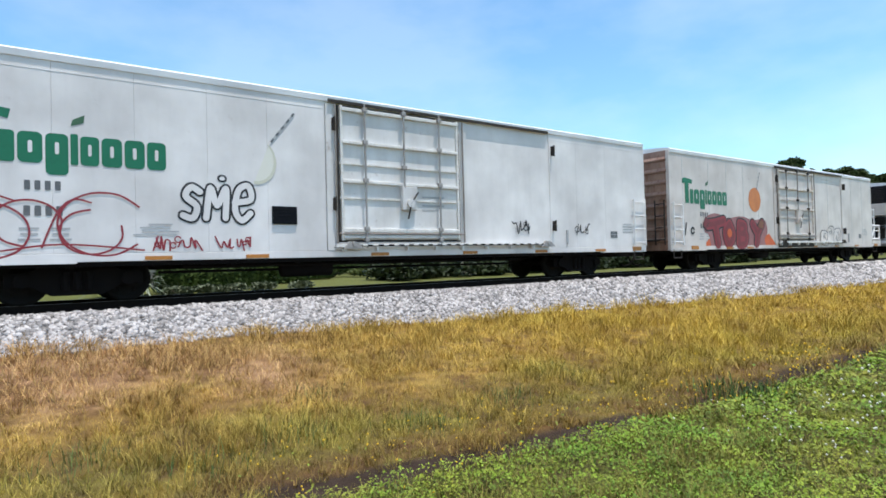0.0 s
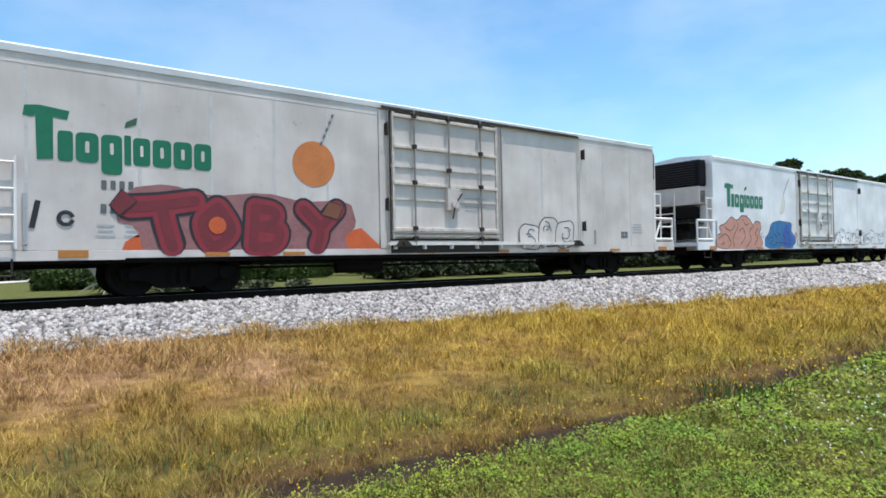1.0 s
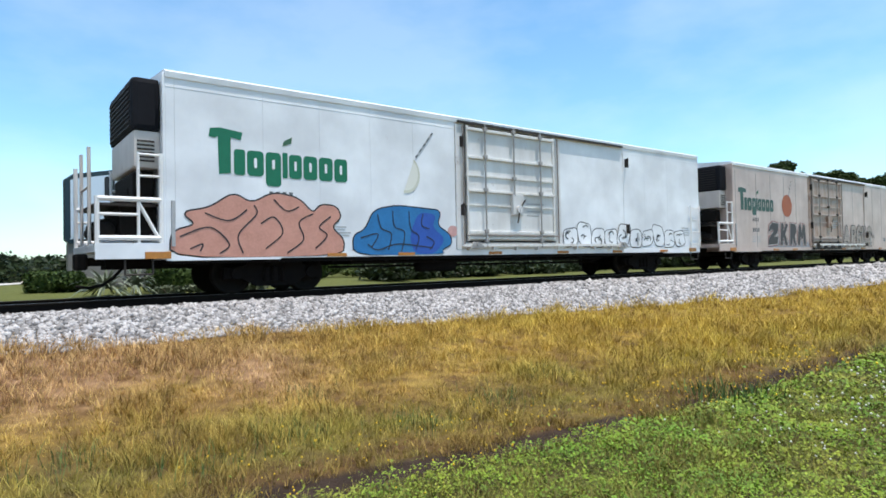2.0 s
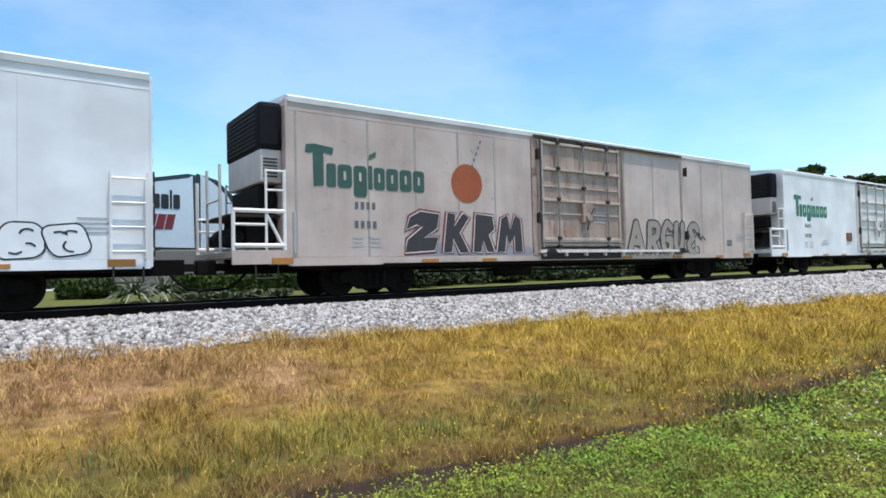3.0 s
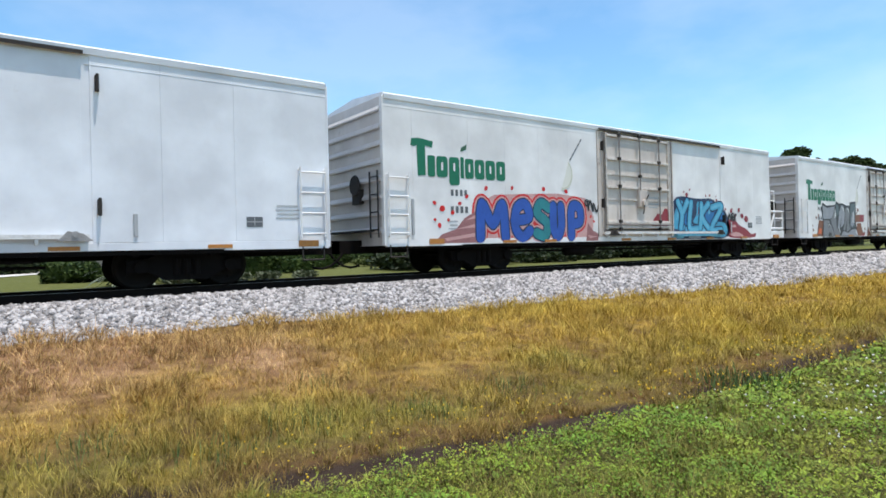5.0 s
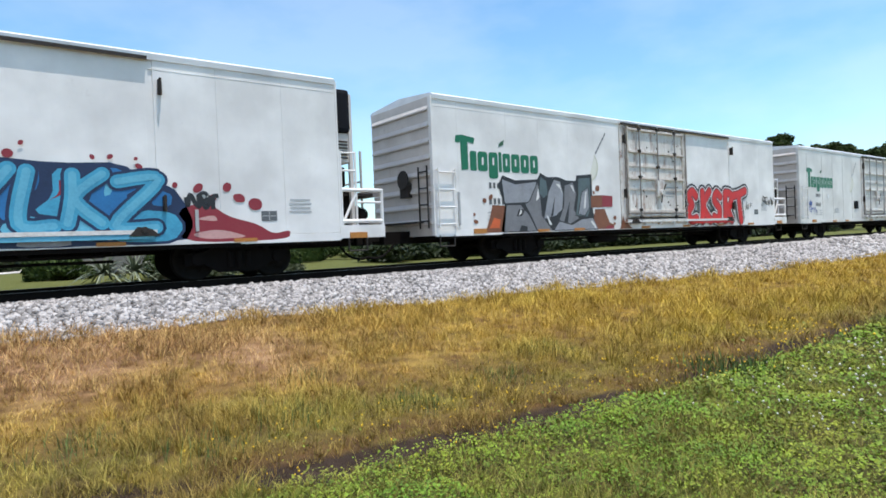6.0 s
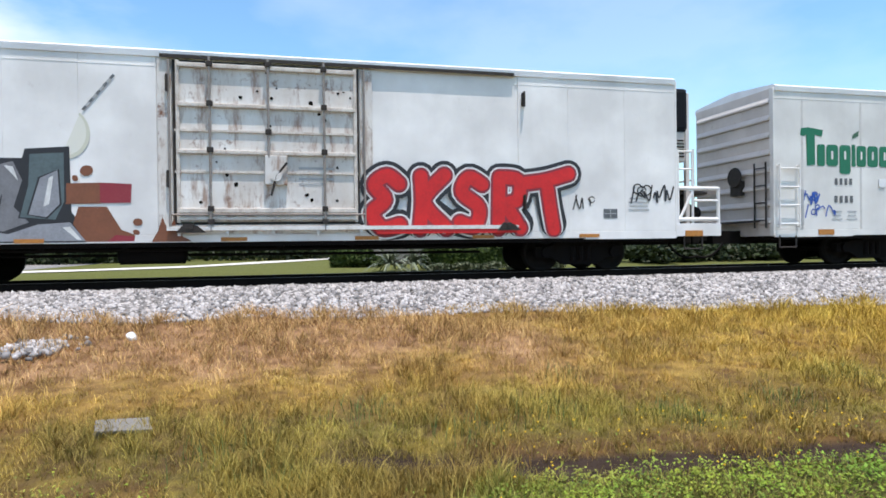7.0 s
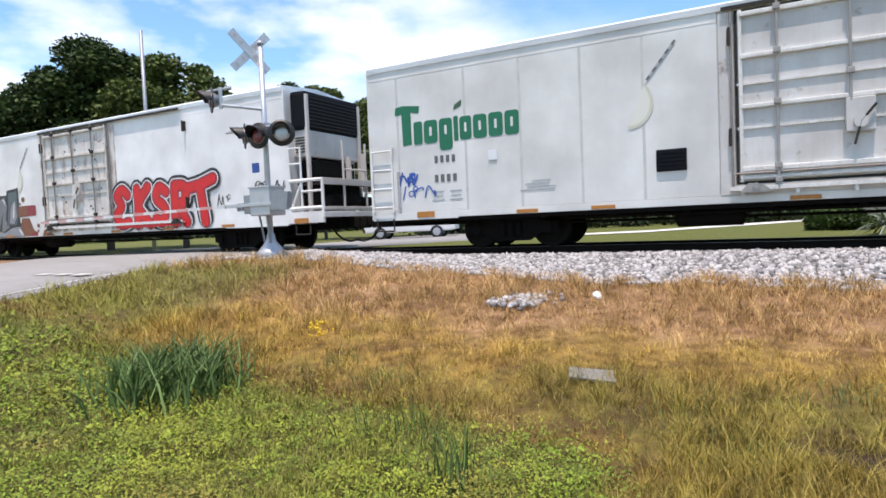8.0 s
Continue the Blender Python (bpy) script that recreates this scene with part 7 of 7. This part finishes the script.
def shrub(name, x, y, w, d, h, seed, leaf, label, boxy=False):
    rng = np.random.default_rng(seed)
    ob = new(name)
    ob.location = (x, y, float(land(x, y)))
    tagged(ob, label, "hedge" if boxy else "shrub")
    n = int(2600 * max(0.4, w / 3))
    if boxy:
        p = rng.uniform(-1, 1, (n, 3))
        face = rng.integers(0, 5, n)
        for axis, sign, kk in ((0, 1, 0), (0, -1, 1), (1, -1, 2), (1, 1, 3), (2, 1, 4)):
            p[face == kk, axis] = sign * rng.uniform(0.8, 1.02, (face == kk).sum())
        r = np.sqrt((np.abs(p) ** 5).sum(1)) 
        p = p / np.maximum(1, r[:, None] ** 0.4)
        p *= np.array([w / 2, d / 2, h / 2])
        p[:, 2] += h / 2
        v, f = foliage(rng, [((0, 0, 0), (0.05, 0.05, 0.05))], n, 0.075)
        v = (v.reshape(-1, 4, 3) + p[:, None]).reshape(-1, 3)
    else:
        blobs = [((rng.uniform(-0.5, 0.5) * w * 0.6, rng.uniform(-0.5, 0.5) * d * 0.6, h * rng.uniform(0.35, 0.62)), (w * 0.28, d * 0.3, h * 0.36)) for _ in range(6)]
        v, f = foliage(rng, blobs, n, 0.08)
    bm = bmesh.new()
    if boxy:
        box(bm, -w * 0.43, w * 0.43, -d * 0.42, d * 0.42, 0.05, h * 0.9, 0.15)
    else:
        for k in range(5):
            bar(bm, (0, 0, 0), (w * 0.25 * math.cos(k * 1.3), d * 0.25 * math.sin(k * 1.3), h * 0.6), 0.04, 6, 0.015)
    part("core", bm, HEDGE_LEAF if boxy else BARK, ob)
    part("foliage", raw_mesh("leaves", v, f, leaf), None, ob)


def yucca(x, y, seed):
    """Rosette of long arching grey-green leaves."""
    rng = np.random.default_rng(seed)
    bm = bmesh.new()
    for k in range(90):
        a, up, ln = rng.uniform(0, math.tau), rng.uniform(0.25, 1.35), rng.uniform(0.9, 1.45)
        prev = None
        for j in range(6):
            t = j / 5
            r = ln * math.cos(up) * t * 1.1
            z = 0.25 + ln * math.sin(up) * t - 0.75 * t * t * ln * (1.25 - up * 0.6)
            w = 0.05 * (1 - t) ** 0.7 + 0.004
            c = Vector((r * math.cos(a), r * math.sin(a), max(z, 0.02)))
            s = Vector((-math.sin(a), math.cos(a), 0)) * w
            cur = (bm.verts.new(c - s), bm.verts.new(c + s))
            if prev:
                bm.faces.new((prev[0], prev[1], cur[1], cur[0]))
            prev = cur
    ob = new("yucca", mesh_of(bm, "yucca", YUCCA_LEAF))
    ob.location = (x, y, float(land(x, y)))
    tagged(ob, "spiky grey-green yucca beside the hedge", "plant")


def build_sign():
    """Large two-faced entrance board with a dark curved frame."""
    s = new("entrance_sign")
    s.location = (3.0, 30.0, float(land(3, 30)))
    tagged(s, "large pale entrance board with a thick dark curved frame", "sign")
    out_a = [(0, 2.05), (0.15, 1.9), (4.3, 1.9), (4.3, 5.5), (3.9, 5.55), (0.3, 4.85), (0, 4.6)]
    out_b = [(0, 1.75), (2.5, 1.3), (2.45, 2.2), (2.2, 3.4), (1.6, 4.6), (0.9, 5.3), (0, 5.6)]
    for nm, o, m in (("face_frame", out_a, pose(0, 0, 0, 0, 0, 6)), ("side_frame", out_b, pose(4.32, 0.45, 0, 0, 0, -24))):
        bm = bmesh.new()
        prism(bm, o, -0.12, 0.22)
        fr = part(nm, bm, SIGNFRAME, s, "thick dark frame")
        fr.matrix_basis = m
        bm = bmesh.new()
        prism(bm, grow(o, -0.2), -0.14, -0.124)
        part("board", bm, SIGNFACE, fr, "pale board")
        if nm == "face_frame":
            bm = bmesh.new()
            x = 1.5
            for w, h in ((0.42, 0.62), (0.32, 0.42), (0.28, 0.42), (0.34, 0.42), (0.1, 0.55), (0.3, 0.42)):
                prism(bm, rounded(x + w / 2, 3.85 + h * 0.8, w, h * 1.6, 0.5), -0.158, -0.142)
                x += w + 0.05
            part("lettering", bm, RUBBER, fr, "dark rounded blocks for the name")
            bm = bmesh.new()
            for k in range(3):
                prism(bm, [(2.0 + k * 0.4, 2.9), (2.36 + k * 0.4, 2.9), (2.52 + k * 0.4, 3.6), (2.16 + k * 0.4, 3.6)], -0.156, -0.142)
            part("emblem", bm, S_WINE, fr, "slanted brown-red emblem blocks")
    bm = bmesh.new()
    box(bm, 0.1, 6.4, 0.0, 0.5, -0.1, 1.95, 0.05)
    part("plinth", bm, CONCRETE, s, "pale plinth")


def build_pickup():
    p = new("pickup_truck")
    p.matrix_basis = pose(-18.6, 31.6, float(land(-18.6, 31.6)) + 0.03, 0, 0, 18)
    tagged(p, "white pickup truck waiting behind the railway", "car")
    bm = bmesh.new()
    prism(bm, [(-2.7, 0.42), (-2.75, 0.85), (-2.55, 1.08), (-1.35, 1.16), (-0.75, 1.78), (0.85, 1.80), (1.05, 1.16), (2.7, 1.14), (2.72, 0.5), (2.3, 0.42)], -0.93, 0.93)
    bmesh.ops.bevel(bm, geom=[e for e in bm.edges if abs(e.verts[0].co.y - e.verts[1].co.y) < 0.01], offset=0.07, segments=2, affect="EDGES")
    part("body", bm, CARWHITE, p)
    bm = bmesh.new()
    for s in (-0.935, 0.925):
        prism(bm, [(-1.2, 1.18), (-0.72, 1.70), (0.0, 1.72), (0.0, 1.18)], s, s + 0.01)
        prism(bm, [(0.06, 1.18), (0.06, 1.72), (0.75, 1.72), (0.92, 1.18)], s, s + 0.01)
    part("window", bm, GLASS, p, "dark side windows")
    bm = bmesh.new()
    box(bm, -2.82, -2.68, -0.9, 0.9, 0.45, 0.66, 0.03)
    part("bumper", bm, HARD, p, "dark front bumper")
    bm = bmesh.new()
    box(bm, -2.765, -2.70, -0.5, 0.5, 0.70, 0.95, 0.02)
    part("grille", bm, RUBBER, p)
    for x in (-1.75, 1.65):
        for y in (-0.86, 0.86):
            w = new("wheel")
            w.parent = p
            w.location = (x, y, 0.38)
            bm = bmesh.new()
            lathe(bm, [(0.30, -0.13), (0.37, -0.11), (0.38, 0.0), (0.37, 0.11), (0.30, 0.13)], "Y", seg=24)
            part("tyre", bm, RUBBER, w, "", True)
            bm = bmesh.new()
            lathe(bm, [(0.05, -0.145), (0.22, -0.135), (0.24, -0.12), (0.24, 0.12), (0.22, 0.135), (0.05, 0.145)], "Y", seg=18)
            part("rim", bm, ALU, w)


def build_beyond():
    for x, y, w, h, sd in ((2.35, 26.8, 1.9, 0.75, 1), (6.95, 23.4, 4.3, 0.86, 2), (13.2, 30, 3.4, 1.3, 3), (10.8, 26.4, 2.0, 0.7, 4)):
        shrub("hedge", x, y, w, 1.6, h, sd, HEDGE_LEAF, "clipped dark green hedge", True)
    yucca(3.3, 22.0, 1)
    yucca(4.2, 22.2, 2)
    for x, sd in ((5.0, 51), (6.1, 52), (6.9, 53), (7.9, 54), (9.4, 55)):
        shrub("low_shrub", x, 21.3 + 0.1 * (sd % 3), 0.95, 0.8, 0.34, sd, SHRUB_LEAF, "low rounded grey-green shrub at the lawn's edge")
    for x, y, w, h, sd in ((3.0, 26.0, 1.6, 0.6, 11), (7.2, 25.4, 1.5, 0.5, 12), (16.5, 33, 3.5, 1.1, 13), (20, 36, 4, 1.2, 14), (24, 34, 4, 1.4, 15), (29, 40, 5, 1.6, 16), (35, 44, 6, 1.8, 17), (17.5, 30.5, 2, 0.6, 18)):
        shrub("shrub", x, y, w, w * 0.8, h, sd, BRIGHT_LEAF if sd % 3 == 0 else HEDGE_LEAF, "loose green garden shrub")
    # thicket close behind the track, farther along
    rng = np.random.default_rng(65)
    blobs = []
    for k in range(150):
        px = 15.0 + 75 * rng.random() ** 1.3
        h = rng.uniform(0.5, 1.1) * (1 + px * 0.006)
        blobs.append(((px, 23.0 + px * 0.10 + rng.uniform(-1.2, 1.6), 0.75 + h * 0.45), (rng.uniform(0.6, 1.5), rng.uniform(0.6, 1.2), h * 0.55)))
    v, f = foliage(rng, blobs, 45000, 0.14)
    v[:, 2] = np.maximum(v[:, 2], 0.76)
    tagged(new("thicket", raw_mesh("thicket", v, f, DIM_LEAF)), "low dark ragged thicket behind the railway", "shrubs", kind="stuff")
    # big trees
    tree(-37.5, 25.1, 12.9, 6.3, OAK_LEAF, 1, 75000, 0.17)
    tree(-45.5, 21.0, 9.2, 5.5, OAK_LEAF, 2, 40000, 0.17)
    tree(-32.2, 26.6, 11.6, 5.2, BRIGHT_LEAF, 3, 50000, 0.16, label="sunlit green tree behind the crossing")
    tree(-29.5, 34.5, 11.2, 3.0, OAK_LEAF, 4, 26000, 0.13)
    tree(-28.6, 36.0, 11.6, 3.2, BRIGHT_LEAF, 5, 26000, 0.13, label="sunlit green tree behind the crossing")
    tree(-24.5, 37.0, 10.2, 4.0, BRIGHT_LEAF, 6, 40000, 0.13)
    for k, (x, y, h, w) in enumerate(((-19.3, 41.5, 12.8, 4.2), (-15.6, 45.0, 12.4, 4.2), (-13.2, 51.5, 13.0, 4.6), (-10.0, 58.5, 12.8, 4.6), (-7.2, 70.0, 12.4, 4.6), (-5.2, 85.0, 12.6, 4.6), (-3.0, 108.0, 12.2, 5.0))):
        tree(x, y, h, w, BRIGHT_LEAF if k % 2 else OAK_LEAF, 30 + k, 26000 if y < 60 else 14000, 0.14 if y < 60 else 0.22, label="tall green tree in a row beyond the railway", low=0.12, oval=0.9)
    for k, (x, y, h, w) in enumerate(((82.0, 35.5, 12.7, 4.2), (90.0, 34.6, 11.4, 3.8), (94.5, 32.6, 12.0, 3.8), (99.0, 31.2, 11.6, 4.2), (107.0, 31.5, 12.4, 4.6))):
        tree(x, y, h, w, OAK_LEAF, 90 + k, 22000, 0.20, label="distant dark tree over the cars", low=0.35, oval=0.7, count=24)
    # utility pole among the oaks
    bm = bmesh.new()
    bar(bm, (0, 0, 0), (0, 0, 11.9), 0.11, 12, 0.09)
    pole = new("utility_pole", mesh_of(bm, "utility_pole", ALU_DARK, True))
    pole.location = (-29.3, 22.1, 0.7)
    tagged(pole, "pale grey utility pole among the trees", "pole")
    # low shrub belt past the lawn
    rng = np.random.default_rng(66)
    blobs = []
    for k in range(330):
        az = radians(rng.uniform(-62, 80))
        r = rng.uniform(43, 56)
        h = rng.uniform(0.9, 1.9)
        px, py = r * math.sin(az), max(r * math.cos(az), 27.0)
        if math.degrees(abs(az)) < 30 or px > 0:
            blobs.append(((px, py, 0.75 + h * 0.45), (rng.uniform(1.2, 2.6), rng.uniform(1.2, 2.6), h * 0.55)))
    v, f = foliage(rng, blobs, 110000, 0.18)
    v[:, 2] = np.maximum(v[:, 2], 0.76)
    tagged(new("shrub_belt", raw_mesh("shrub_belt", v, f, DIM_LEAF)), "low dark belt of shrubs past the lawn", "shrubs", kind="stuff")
    # far belt of woods
    rng = np.random.default_rng(77)
    blobs = []
    for k in range(150):
        az = radians(rng.uniform(-80, 80))
        r = rng.uniform(95, 130)
        h = rng.uniform(2.0, 3.6)
        blobs.append(((r * math.sin(az), max(50, r * math.cos(az)), 0.8 + h * 0.5), (rng.uniform(3, 6), rng.uniform(3, 6), h * 0.6)))
    v, f = foliage(rng, blobs, 60000, 0.45)
    v[:, 2] = np.maximum(v[:, 2], 0.8)
    tagged(new("far_woods", raw_mesh("far_woods", v, f, DIM_LEAF)), "low dark belt of far woods", "woods", kind="stuff")


build_ground()
build_track()
build_road()
build_signal()
build_pickup()
build_sign()
build_beyond()
build_train()
build_weeds()
build_grass()


def motions():
    """The train runs past at an even speed; its wheels roll."""
    for k, car in enumerate(cars):
        walk(car, [(t * 0.5, pose(START + k * PITCH + SHIFT[k] - SPEED * t * 0.5, TRACK_Y, RAIL_Z)) for t in range(17)])
    step = math.degrees(SPEED / FPS / 0.458)
    for ws, s in wheelsets:
        walk(ws, [(i / FPS, pose(s, 0, 0.455, 0, -step * i, 0)) for i in range(8 * FPS + 1)])


motions()
